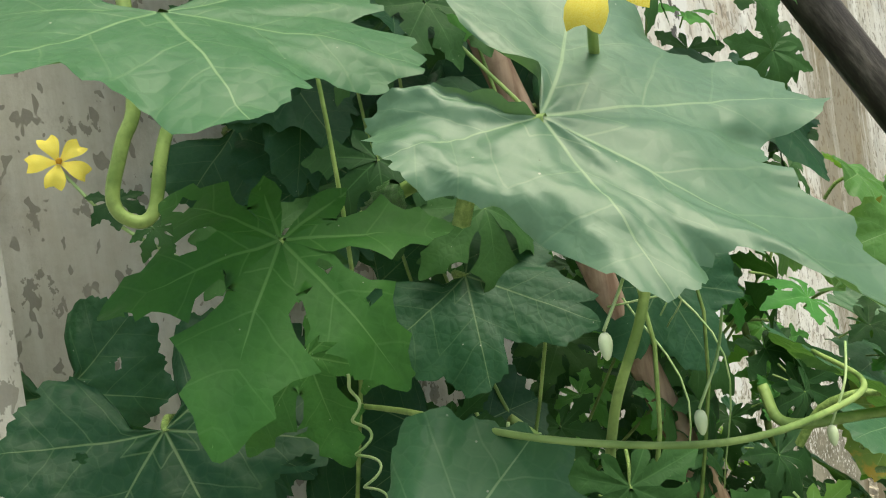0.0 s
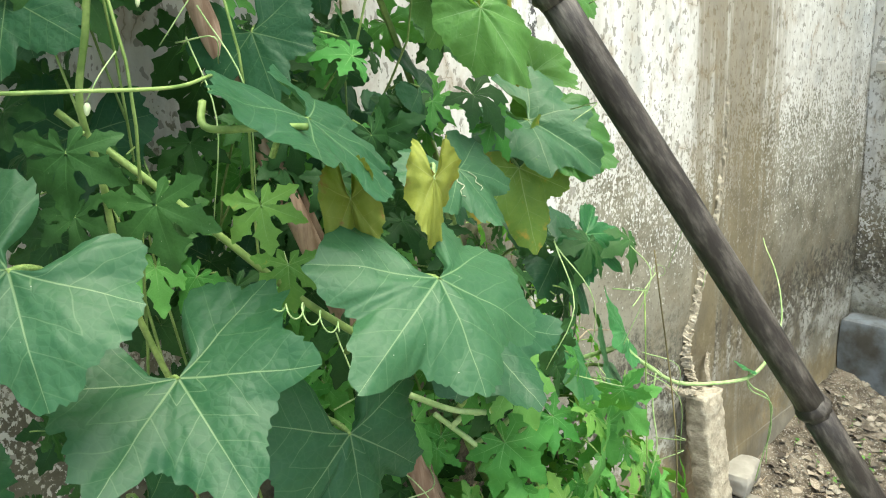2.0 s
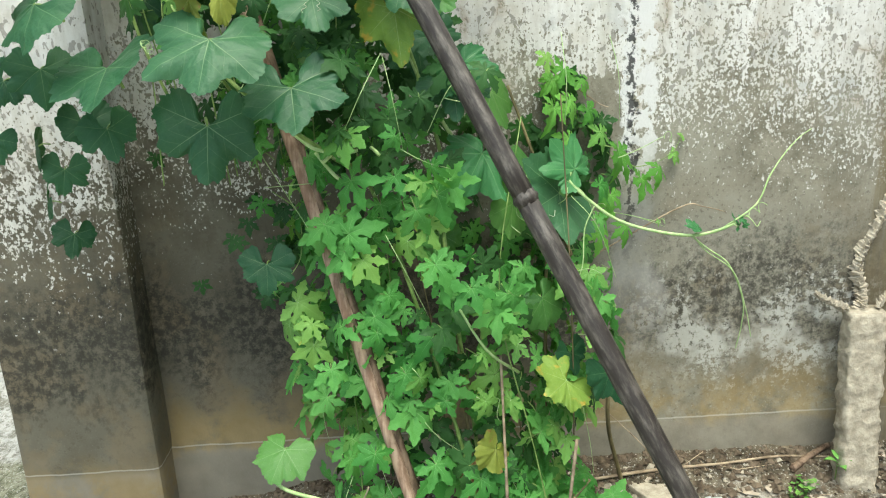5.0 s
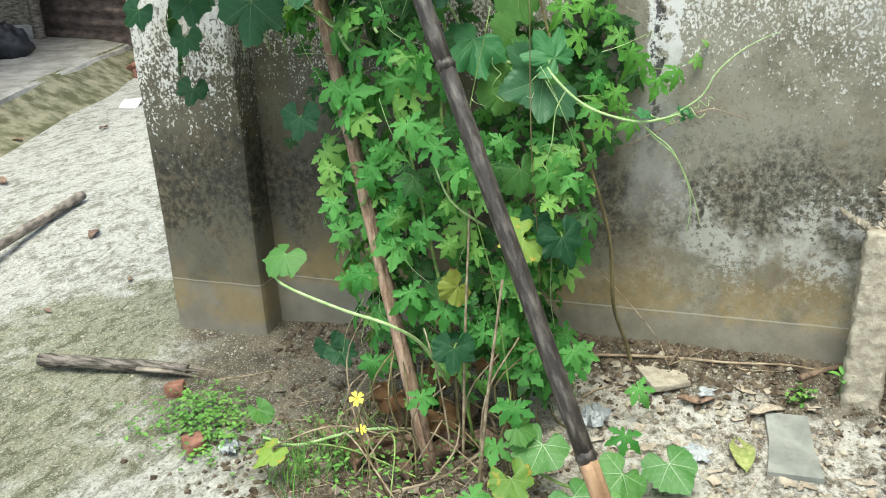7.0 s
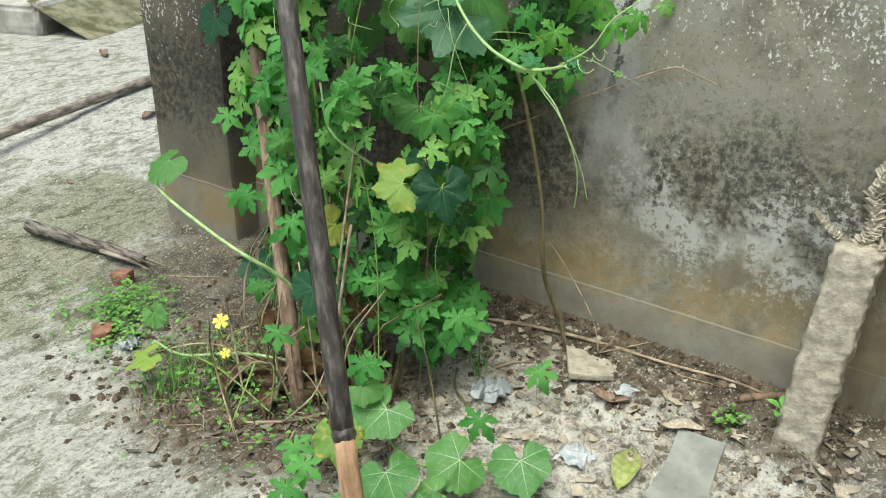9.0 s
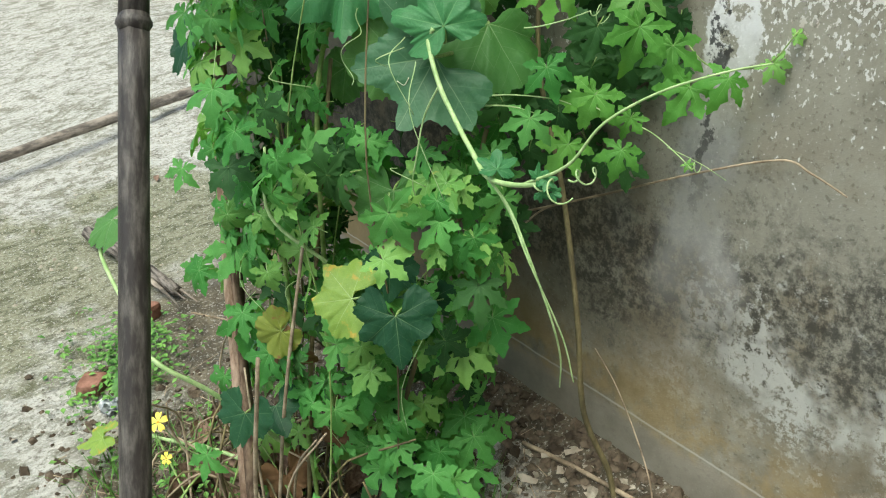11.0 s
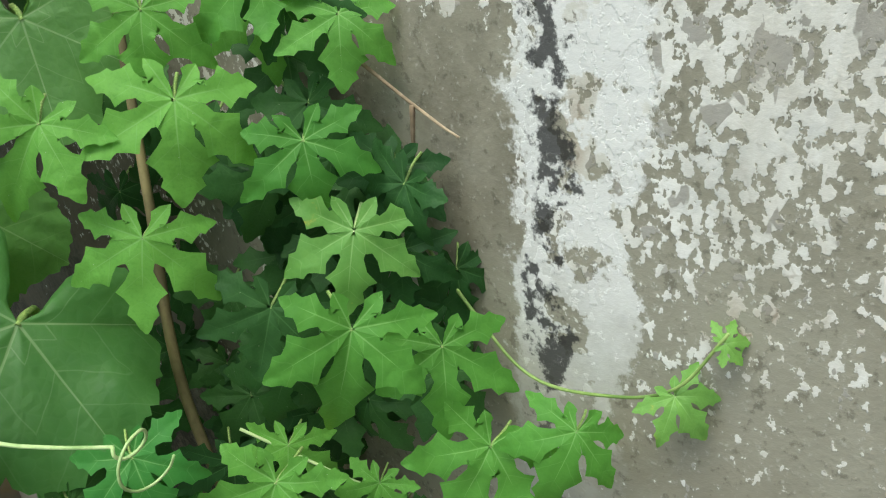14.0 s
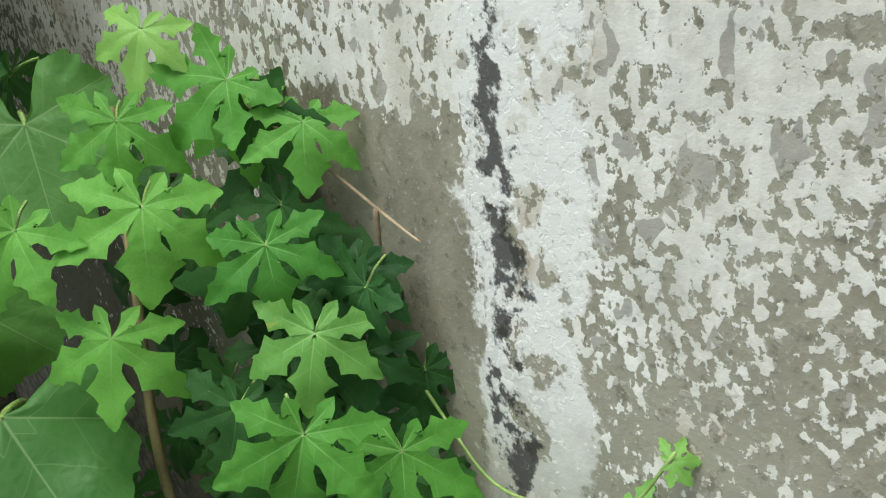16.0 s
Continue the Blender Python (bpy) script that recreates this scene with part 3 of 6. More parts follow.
def leaf_mesh(kind, seed, mats, cols=112, rings=13, bulge=0.045, droop=0.12, wave=0.05, fold=0.0, holes=0, petiole=0.75, squeeze=1.0, lop=1.0):
    """A lobed leaf of radius 1: base at the origin, tip along +y, face along +z, with its petiole behind."""
    rng = random.Random(seed)
    knots = {"gourd": GOURD, "round": ROUND, "star": STAR}[kind]
    veins = sorted({s * a for a in VEINS[kind] for s in (-1, 1)})
    end = knots[-1][0]
    degs = sorted({round(-end + 2 * end * i / cols, 2) for i in range(cols + 1)} | {float(a) for a in veins})
    phase, skew = [rng.uniform(0, 6.28) for _ in range(4)], rng.uniform(-0.06, 0.06)
    sides = [rng.uniform(0.86, 1.10) for _ in veins]
    teeth = 0.026
    spots = [(rng.uniform(-150, 150), rng.uniform(0.3, 0.85), rng.uniform(0.025, 0.06)) for _ in range(holes)]
    bites = [(rng.uniform(-140, 140), rng.uniform(0.05, 0.16), rng.uniform(2.0, 6.0)) for _ in range(3)]
    bm = bmesh.new()
    along_l, off_l, rim_l = (bm.verts.layers.float.new(n) for n in ("along", "aside", "rim"))
    grid = []
    for d in degs:
        t = radians(d)
        near = min(range(len(veins)), key=lambda i: abs(veins[i] - d))
        r = curve_r(d, knots) * (1 + skew * math.sin(t)) * (1 + (sides[near] - 1) * max(0.0, 1 - abs(d - veins[near]) / 30))
        r *= 1 - sum(a * math.exp(-(((d - b) / w) ** 2)) for b, a, w in bites)
        saw = (d * 0.16 + phase[3] + 1.3 * noise.noise(Vector((d * 0.06, seed, 0.3)))) % 1.0
        lo = max([a for a in veins if a <= d], default=-end)
        hi = min([a for a in veins if a > d], default=end)
        between = (d - lo) / max(hi - lo, 1e-3)
        column = []
        for k in range(1, rings + 1):
            f = (k / rings) ** 0.9
            rr = r * f
            if k == rings:
                rr *= 1 + teeth * (1.6 * abs(saw * 2 - 1) - 0.6) + rng.uniform(-0.008, 0.008)
            rr *= 1 + 0.07 * f * noise.noise(Vector((d * 0.05, seed * 1.7, 2.2))) + 0.075 * f**4 * noise.noise(Vector((d * 0.16, seed, 5.5)))
            x, y = math.sin(t) * rr, math.cos(t) * rr
            if kind != "star" and y < 0:
                x += math.copysign((0.14 if kind == "gourd" else 0.08) * min(1.0, -y / 0.10) * math.exp(-abs(x) / 0.24), d)
            z = bulge * (1 - math.cos(2 * math.pi * between)) * 0.5 * math.sin(math.pi * min(1.0, f * 0.85 + 0.1))
            z -= droop * f * f * (0.55 + 0.45 * math.cos(t)) + fold * abs(x) * -0.8
            z += wave * f * f * (0.9 * math.sin(2 * t + phase[0]) + 0.5 * f * math.sin(5 * t + phase[1]) + 0.9 * f**4 * noise.noise(Vector((d * 0.09, seed, 7.7))))
            z += 0.050 * f * noise.noise(Vector((x * 3.2 + seed, y * 3.2, 1.7))) + 0.016 * f * noise.noise(Vector((x * 12, y * 12 + seed, 4.1)))
            v = bm.verts.new((x * squeeze * (lop if x > 0 else 1.0), y * (1.0 if x < 0 or y > 0 else 0.4 + 0.6 * lop), z))
            da = radians(abs(d - veins[near]))
            s, off = rr * math.cos(da), rr * math.sin(da)
            v[along_l], v[off_l] = s, off
            v[rim_l] = f
            column.append(v)
        grid.append(column)
    c = bm.verts.new((0, 0, 0))
    for i in range(len(degs) - 1):
        a, b = grid[i], grid[i + 1]
        bm.faces.new((c, b[0], a[0]))
        for k in range(rings - 1):
            if any(((degs[i] - s) * 0.0174 * q) ** 2 + (k / rings - q) ** 2 < w * w for s, q, w in spots):
                continue
            bm.faces.new((a[k], b[k], b[k + 1], a[k + 1]))
    blade = set(bm.faces)
    if petiole:
        th = 0.030
        bend = rng.uniform(-0.15, 0.15)
        tube(bm, spline([(0, 0.02, -0.004), (bend * 0.3, -0.16 * petiole, -0.16 * petiole), (bend, -0.34 * petiole, -0.5 * petiole), (bend * 1.6, -0.30 * petiole, -1.0 * petiole)], 3), th * 0.8, th, 5, cap=False)
        for fc in bm.faces:
            if fc not in blade:
                fc.material_index = 1
    bm.normal_update()
    return mesh_of(bm, kind + "_leaf", *mats)


def cut_leaf_mesh(seed, mats, droop=0.2, wave=0.04, fold=0.0, holes=0, petiole=0.45, fine=1):
    """A deeply cut leaf of five to seven toothed lobes, each lobe narrow at its neck; base at the origin, tip along +y, face along +z."""
    rng = random.Random(seed)
    u = rng.uniform
    axes = [0.0] + [s * a for a in (56, 108, 146) for s in (1, -1)]
    length = {0: 1.0, 56: 0.92, 108: 0.76, 146: 0.42}
    widest = {0: 0.285, 56: 0.245, 108: 0.19, 146: 0.10}
    gaps = [30, 83, 128]
    depth = [u(0.26, 0.34), u(0.25, 0.32), u(0.26, 0.33)]
    lobes = []
    for s in (1, -1):
        marks = [(g + u(-3, 3), d * u(0.9, 1.1)) for g, d in zip(gaps, depth)] + [(163 + u(-6, 6), u(0.10, 0.16))]
        lobes.append(marks)
    ph = [u(0, 6.28) for _ in range(4)]
    bm = bmesh.new()
    along_l, off_l, rim_l = (bm.verts.layers.float.new(n) for n in ("along", "aside", "rim"))
    spots = [(u(-0.55, 0.55), u(-0.3, 0.8), u(0.03, 0.07)) for _ in range(holes)]

    def at(deg, r):
        return Vector((math.sin(radians(deg)) * r, math.cos(radians(deg)) * r, 0))

    for ax in axes:
        a = abs(ax)
        side = 0 if ax >= 0 else 1
        rank = (0, 56, 108, 146).index(a)
        sg = 1 if ax >= 0 else -1
        if rank == 0:
            right, left = at(lobes[0][0][0], lobes[0][0][1]), at(-lobes[1][0][0], lobes[1][0][1])
        else:
            inner, outer = (at(sg * g, d) for g, d in (lobes[side][rank - 1], lobes[side][rank]))
            right, left = (outer, inner) if sg > 0 else (inner, outer)
        turn = ax + u(-3, 3)
        way = at(turn, 1.0)
        across = Vector((way.y, -way.x, 0))
        far = length[a] * u(0.90, 1.08)
        wide = widest[a] * u(0.88, 1.12)
        neck = 0.5 * (right.dot(way) + left.dot(way))
        bend = u(-0.05, 0.05)
        dip = u(-0.30, 0.06)
        span = far - neck
        if rank == 3:
            prof = [(0.35, 0.9), (0.7, 0.62), (1.0, 0.03)]
        else:
            prof = [(u(0.10, 0.16), 0.46), (u(0.25, 0.31), 0.64), (u(0.39, 0.45), 1.05), (u(0.50, 0.53), 0.74), (u(0.60, 0.64), 0.54), (u(0.72, 0.76), 0.64), (0.82, 0.38), (0.93, 0.23), (1.0, 0.05)]
        lean = u(-0.10, 0.10)
        rows = []
        cols = [-1, -0.66, -0.33, 0, 0.33, 0.66, 1]
        for f in ((0.33, 0.66, 1.0) if fine == 1 else (0.2, 0.4, 0.6, 0.8, 1.0)):
            mid = way * neck * 0.98
            rows.append([((left.lerp(mid, 1 + c) if c < 0 else mid.lerp(right, c)) * f, c) for c in cols])
        mark = [(0.0, None)] + prof
        for (q0, w0), (q, w) in zip(mark, prof):
            steps = 1 if fine == 1 else 3
            for st in range(1, steps + 1):
                k = st / steps
                qq = q0 + (q - q0) * k
                line = []
                for c in cols:
                    jl = 1 + lean * (1 if c > 0 else -1)
                    sl, sr = left.dot(across) / wide, right.dot(across) / wide
                    ww0 = (abs(sl) if c < 0 else abs(sr)) if w0 is None else w0 * jl
                    ww = ww0 + (w * jl - ww0) * k
                    mn = way * (neck + span * qq - 0.05 * abs(c) * span * (1 - qq)) + across * (bend * qq * qq + c * ww * wide)
                    line.append((mn, c))
                rows.append(line)
        verts = []
        base = bm.verts.new((0, 0, 0))
        for line in rows:
            got = []
            for p, c in line:
                r = p.length
                s, off = p.dot(way), abs(p.dot(across))
                z = -droop * r * r * (0.5 + 0.5 * math.cos(radians(ax))) + 0.8 * fold * abs(p.x) + 0.34 * off - 1.2 * off * off + dip * r * r
                z += wave * r**2 * (math.sin(3 * p.x + ph[0]) + 0.7 * math.sin(5 * p.y + ph[1]) + 0.5 * math.sin(9 * p.x + 7 * p.y + ph[2]))
                z += 0.055 * noise.noise(Vector((p.x * 2.6 + seed, p.y * 2.6, 0.7))) + 0.012 * noise.noise(Vector((p.x * 11 + seed, p.y * 11, 2.7)))
                v = bm.verts.new((p.x, p.y, z))
                v[along_l], v[off_l], v[rim_l] = s, off, min(1.0, r)
                got.append(v)
            verts.append(got)
        for k in range(6):
            bm.faces.new((base, verts[0][k + 1], verts[0][k]))
        for lo, hi in zip(verts, verts[1:]):
            for k in range(6):
                m = (lo[k].co + hi[k + 1].co) / 2
                if any((m.x - x) ** 2 + (m.y - y) ** 2 < w * w for x, y, w in spots):
                    continue
                bm.faces.new((lo[k], lo[k + 1], hi[k + 1], hi[k]))
    bmesh.ops.remove_doubles(bm, verts=list(bm.verts), dist=1e-4)
    bmesh.ops.recalc_face_normals(bm, faces=list(bm.faces))
    bm.normal_update()
    if sum(f.normal.z * f.calc_area() for f in bm.faces) < 0:
        bmesh.ops.reverse_faces(bm, faces=list(bm.faces))
    blade = set(bm.faces)
    if petiole:
        bend = u(-0.15, 0.15)
        tube(bm, spline([(0, 0.02, -0.004), (bend * 0.3, -0.16 * petiole, -0.12 * petiole), (bend, -0.44 * petiole, -0.4 * petiole), (bend * 1.6, -0.70 * petiole, -0.8 * petiole)], 3), 0.018, 0.020, 5, cap=False)
        for fc in bm.faces:
            if fc not in blade:
                fc.material_index = 1
    bm.normal_update()
    return mesh_of(bm, "cut_leaf", *mats)


def leaf_pose(x, y, z, size, az, el, spin):
    """Leaf base at x, y, z, facing az (from +x to +y) and el; spin 0: tip down, 90: tip to the right as seen from the front."""
    a, e, s = radians(az), radians(el), radians(spin)
    n = Vector((math.cos(e) * math.cos(a), math.cos(e) * math.sin(a), math.sin(e)))
    d = Vector((0, 0, -1)) - n * -n.z
    d.normalize()
    right = (-n).cross(-d)
    tip = d * math.cos(s) + right * math.sin(s)
    side = tip.cross(n)
    m = Matrix((side, tip, n)).transposed().to_4x4()
    return Matrix.Translation((x, y, z)) @ m @ Matrix.Scale(size, 4)


SETS = {}


def leaf_set(key, kind, blade, stem, count, **more):
    if kind == "bitter":
        SETS[key] = [cut_leaf_mesh(13 * i + len(SETS) * 100 + 7, (blade, stem), droop=0.14 + 0.11 * (i % 4), wave=0.06 + 0.02 * (i % 3), fold=(0.0, 0.20, -0.12, 0.34)[i % 4], holes=more.get("holes", (0,))[i % len(more.get("holes", (0,)))], fine=more.get("fine", 1)) for i in range(count)]
        return
    SETS[key] = [leaf_mesh(kind, 11 * i + len(SETS) * 100 + 3, (blade, stem), bulge=more.get("bulge", 0.045) * (0.7 + 0.2 * (i % 4)), droop=more.get("droop", 0.12) * (0.5 + 0.35 * (i % 4)), wave=more.get("wave", 0.045), fold=(0.0, 0.12, 0.0, -0.1, 0.2)[i % 5] * more.get("folds", 1), holes=more.get("holes", (0, 0, 2))[i % len(more.get("holes", (0, 0, 2)))], cols=more.get("cols", 112), rings=more.get("rings", 13), petiole=more.get("petiole", 0.5), squeeze=more.get("squeeze", 1.0), lop=more.get("lop", 1.0)) for i in range(count)]


leaf_set("dark", "gourd", DARKSHADE, STEM, 5, holes=(0,), cols=150, rings=12, bulge=0.022, wave=0.055)
leaf_set("mid", "gourd", MIDGREEN, STEM, 5, holes=(0,), cols=180, rings=14, bulge=0.022, wave=0.055)
leaf_set("lopsided", "gourd", SHEEN, STEM, 1, holes=(0,), cols=240, rings=18, bulge=0.03, wave=0.06, lop=0.42, petiole=0.35)
leaf_set("lime", "round", LIMEGREEN, STEM, 4, holes=(0,), cols=150, rings=12, bulge=0.016, wave=0.05)
leaf_set("vined", "round", WHITEVEIN, STEM, 4, holes=(0,), cols=120, rings=9, bulge=0.022, wave=0.06)
leaf_set("midfold", "gourd", MIDGREEN, STEM, 5, wave=0.09, droop=0.25, holes=(0,), squeeze=0.72, folds=3.0, bulge=0.02)
leaf_set("turning", "gourd", TURNING, PALESTEM, 3, holes=(0,), cols=120, rings=9, bulge=0.02, wave=0.09)
leaf_set("star", "star", YOUNG, STEM, 3, bulge=0.045, wave=0.08, droop=0.2, folds=1.3, holes=(0,), cols=150)
leaf_set("yellow", "round", YELLOWING, PALESTEM, 3, wave=0.14, droop=0.35, holes=(0,))
leaf_set("furled", "round", YELLOWING, PALESTEM, 5, wave=0.16, droop=0.3, holes=(0,), squeeze=0.42, folds=5.0)
leaf_set("limefold", "round", LIMEGREEN, STEM, 5, wave=0.10, droop=0.3, holes=(0,), squeeze=0.7, folds=3.0)
leaf_set("dry", "gourd", DRYLEAF, DRYSTEM, 3, wave=0.22, droop=0.4, cols=60, rings=7, petiole=0.4, holes=(0,))
leaf_set("b_mid", "bitter", BITTER, STEM, 10)
leaf_set("b_wall", "bitter", BITTERLIME, STEM, 9, fine=3)
leaf_set("b_shade", "bitter", BITTERSHADE, STEM, 8)
leaf_set("b_pale", "bitter", BITTERPALE, PALESTEM, 6)
leaf_set("b_eaten", "bitter", BITTERDULL, STEM, 2, holes=(10, 7), fine=3)
leaf_set("eaten", "gourd", DARKSHADE, STEM, 2, cols=200, rings=30, bulge=0.04, holes=(6, 3))


def add_leaf(parent, key, i, x, y, z, width, az, el, spin, label=""):
    ob = new("leaf", SETS[key][i % len(SETS[key])])
    ob.parent = parent
    ob.matrix_basis = leaf_pose(x, y, z, width / 1.8, az, el, spin)
    if label:
        ob["label"] = label
    return ob


# ---- structure ----
def grid_sheet(us, vs, fn):
    bm = bmesh.new()
    rows = [[bm.verts.new(fn(u, v)) for v in vs] for u in us]
    for a, b in zip(rows, rows[1:]):
        for k in range(len(vs) - 1):
            bm.faces.new((a[k], b[k], b[k + 1], a[k + 1]))
    return bm


def smooth_step(v, lo, hi):
    t = min(1.0, max(0.0, (v - lo) / (hi - lo)))
    return t * t * (3 - 2 * t)


def ground_z(x, y):
    """Height of the ground: a low bank of soil along the wall, rising to its far end and to the yard."""
    bank = 0.095 * math.exp(-((max(x, 0.0) / 0.17) ** 1.4)) * (0.35 + 0.65 * smooth_step(y, 0.3, 0.9))
    z = bank * smooth_step(y, -0.4, 0.1)
    z += 0.11 * smooth_step(y, 2.2, 2.95)
    z += 0.10 * smooth_step(-y, 0.25, 1.1) * smooth_step(-x, -0.6, 0.6)
    p = Vector((x, y, 0))
    lumps = noise.noise(p * 9) * 0.006 + noise.noise(p * 30) * 0.003
    soil = 1.0 + 2.2 * math.exp(-((x - 0.15) ** 2) / 0.03) * smooth_step(y, 0.3, 0.8)
    return z + lumps * soil


def spaced(lo, hi, step, far):
    """Even steps from lo to hi, then ever wider ones out to far on both sides."""
    v = [lo + step * i for i in range(int((hi - lo) / step) + 1)]
    a, b, s = v[0], v[-1], step
    left, right = [], []
    while a > -far:
        s *= 1.35
        a, b = a - s, b + s
        left.append(a)
        right.append(b)
    return left[::-1] + v + right


thing("ground", grid_sheet(spaced(-0.3, 1.8, 0.02, 900), spaced(-0.6, 2.9, 0.02, 900), lambda x, y: (x, y, ground_z(x, y))), GROUND, "worn mossy concrete yard with dirt and rubble along the wall", "ground", kind="structure")


def wall_sheet(y0, y1, z1, thick, face, seed, step=0.03):
    """An upright slab with an uneven rendered face at x = face."""
    bm = bmesh.new()
    ys = [y0 + (y1 - y0) * i / round((y1 - y0) / step) for i in range(round((y1 - y0) / step) + 1)]
    zs = [-0.15 + (z1 + 0.15) * i / round((z1 + 0.15) / step) for i in range(round((z1 + 0.15) / step) + 1)]

    def px(y, z):
        p = Vector((seed, y, z))
        return face + noise.noise(p * 3) * 0.003 + noise.noise(p * 13) * 0.0015 + (0.006 if z < 0.183 else 0.0)

    f = [[bm.verts.new((px(y, z), y, z)) for z in zs] for y in ys]
    b = [[bm.verts.new((face - thick, y, z)) for z in (zs[0], zs[-1])] for y in (ys[0], ys[-1])]
    for i in range(len(ys) - 1):
        for k in range(len(zs) - 1):
            bm.faces.new((f[i][k], f[i + 1][k], f[i + 1][k + 1], f[i][k + 1]))
    bm.faces.new((b[0][0], b[0][1], b[1][1], b[1][0]))
    bm.faces.new([b[0][0], *f[0], b[0][1]])
    bm.faces.new([b[1][1], *reversed(f[-1]), b[1][0]])
    bm.faces.new([b[0][1], *[c[-1] for c in f], b[1][1]])
    bm.faces.new([b[1][0], *[c[0] for c in reversed(f)], b[0][0]])
    return bm


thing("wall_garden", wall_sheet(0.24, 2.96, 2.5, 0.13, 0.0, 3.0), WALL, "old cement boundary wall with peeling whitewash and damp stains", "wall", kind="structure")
thing("wall_pillar", block((-0.2, -0.03, -0.15), (0.10, 0.285, 2.55), 0.012, 0.006, 10, 5), PILLAR, "weathered cement end pillar with peeling whitewash on top", "pillar", kind="structure")


def far_house():
    """The house wall that meets the garden wall, with its ledge and the corner of a barred window."""
    bm = bmesh.new()
    # wall with an opening for the window: four slabs round it
    x0, x1, y0, y1, zt = -0.15, 4.0, 2.96, 3.2, 3.0
    wx0, wx1, wz0, wz1 = 0.085, 1.1, 1.17, 2.2
    for lo, hi in (((x0, y0, -0.1), (wx0, y1, zt)), ((wx1, y0, -0.1), (x1, y1, zt)), ((wx0, y0, -0.1), (wx1, y1, wz0)), ((wx0, y0, wz1), (wx1, y1, zt))):
        b = block(lo, hi, 0.0)
        me = bpy.data.meshes.new("slab")
        b.to_mesh(me)
        b.free()
        bm.from_mesh(me)
        bpy.data.meshes.remove(me)
    thing("wall_house", bm, FARWALL, "stained whitewashed house wall with a dark damp foot", "wall", kind="structure", smooth=False)
    win = empty_thing("window_1", "small teal-painted barred window in the house wall", "window", (wx0, y0, wz0), kind="structure")
    inv = Matrix.Translation((-wx0, -y0, -wz0))

    def wpart(name, bm2, mat, label=""):
        bm2.transform(inv)
        return part(name, bm2, mat, win, label, False)

    for lo, hi in (((wx0, y0 - 0.02, wz0), (wx0 + 0.025, y0 + 0.05, wz1)), ((wx1 - 0.025, y0 - 0.02, wz0), (wx1, y0 + 0.05, wz1)), ((wx0 + 0.025, y0 - 0.02, wz0), (wx1 - 0.025, y0 + 0.05, wz0 + 0.022)), ((wx0 + 0.025, y0 - 0.02, wz1 - 0.022), (wx1 - 0.025, y0 + 0.05, wz1))):
        wpart("window_frame", block(lo, hi, 0.003), TEAL, "teal painted frame")
    wpart("pane", block((wx0 + 0.025, y0 + 0.02, wz0 + 0.022), (wx1 - 0.025, y0 + 0.026, wz1 - 0.022), 0.001), GLASSMAT)
    for i in range(8):
        zz = wz0 + 0.075 + i * 0.055
        wpart("window_bar", tube(bmesh.new(), [Vector((wx0 + 0.02, y0 + 0.005, zz)), Vector((wx1 - 0.02, y0 + 0.005, zz))], 0.003), BAMBOO)
    for i in range(4):
        xx = wx0 + 0.09 + i * 0.22
        wpart("window_bar", tube(bmesh.new(), [Vector((xx, y0 + 0.0, wz0 + 0.02)), Vector((xx, y0 + 0.0, wz1 - 0.02))], 0.004), BAMBOO)
    wpart("window_sill", block((wx0 - 0.06, y0 - 0.04, wz0 - 0.035), (wx1 + 0.05, y0 + 0.0, wz0 - 0.004), 0.008, 0.003, 3), CONC)
    thing("house_plinth", block((0.004, 2.86, 0.0), (4.0, 2.957, 0.37), 0.012, 0.006, 6, 2), BLUECEM, "low blue-grey cement ledge along the house wall", "ledge", kind="structure")


far_house()


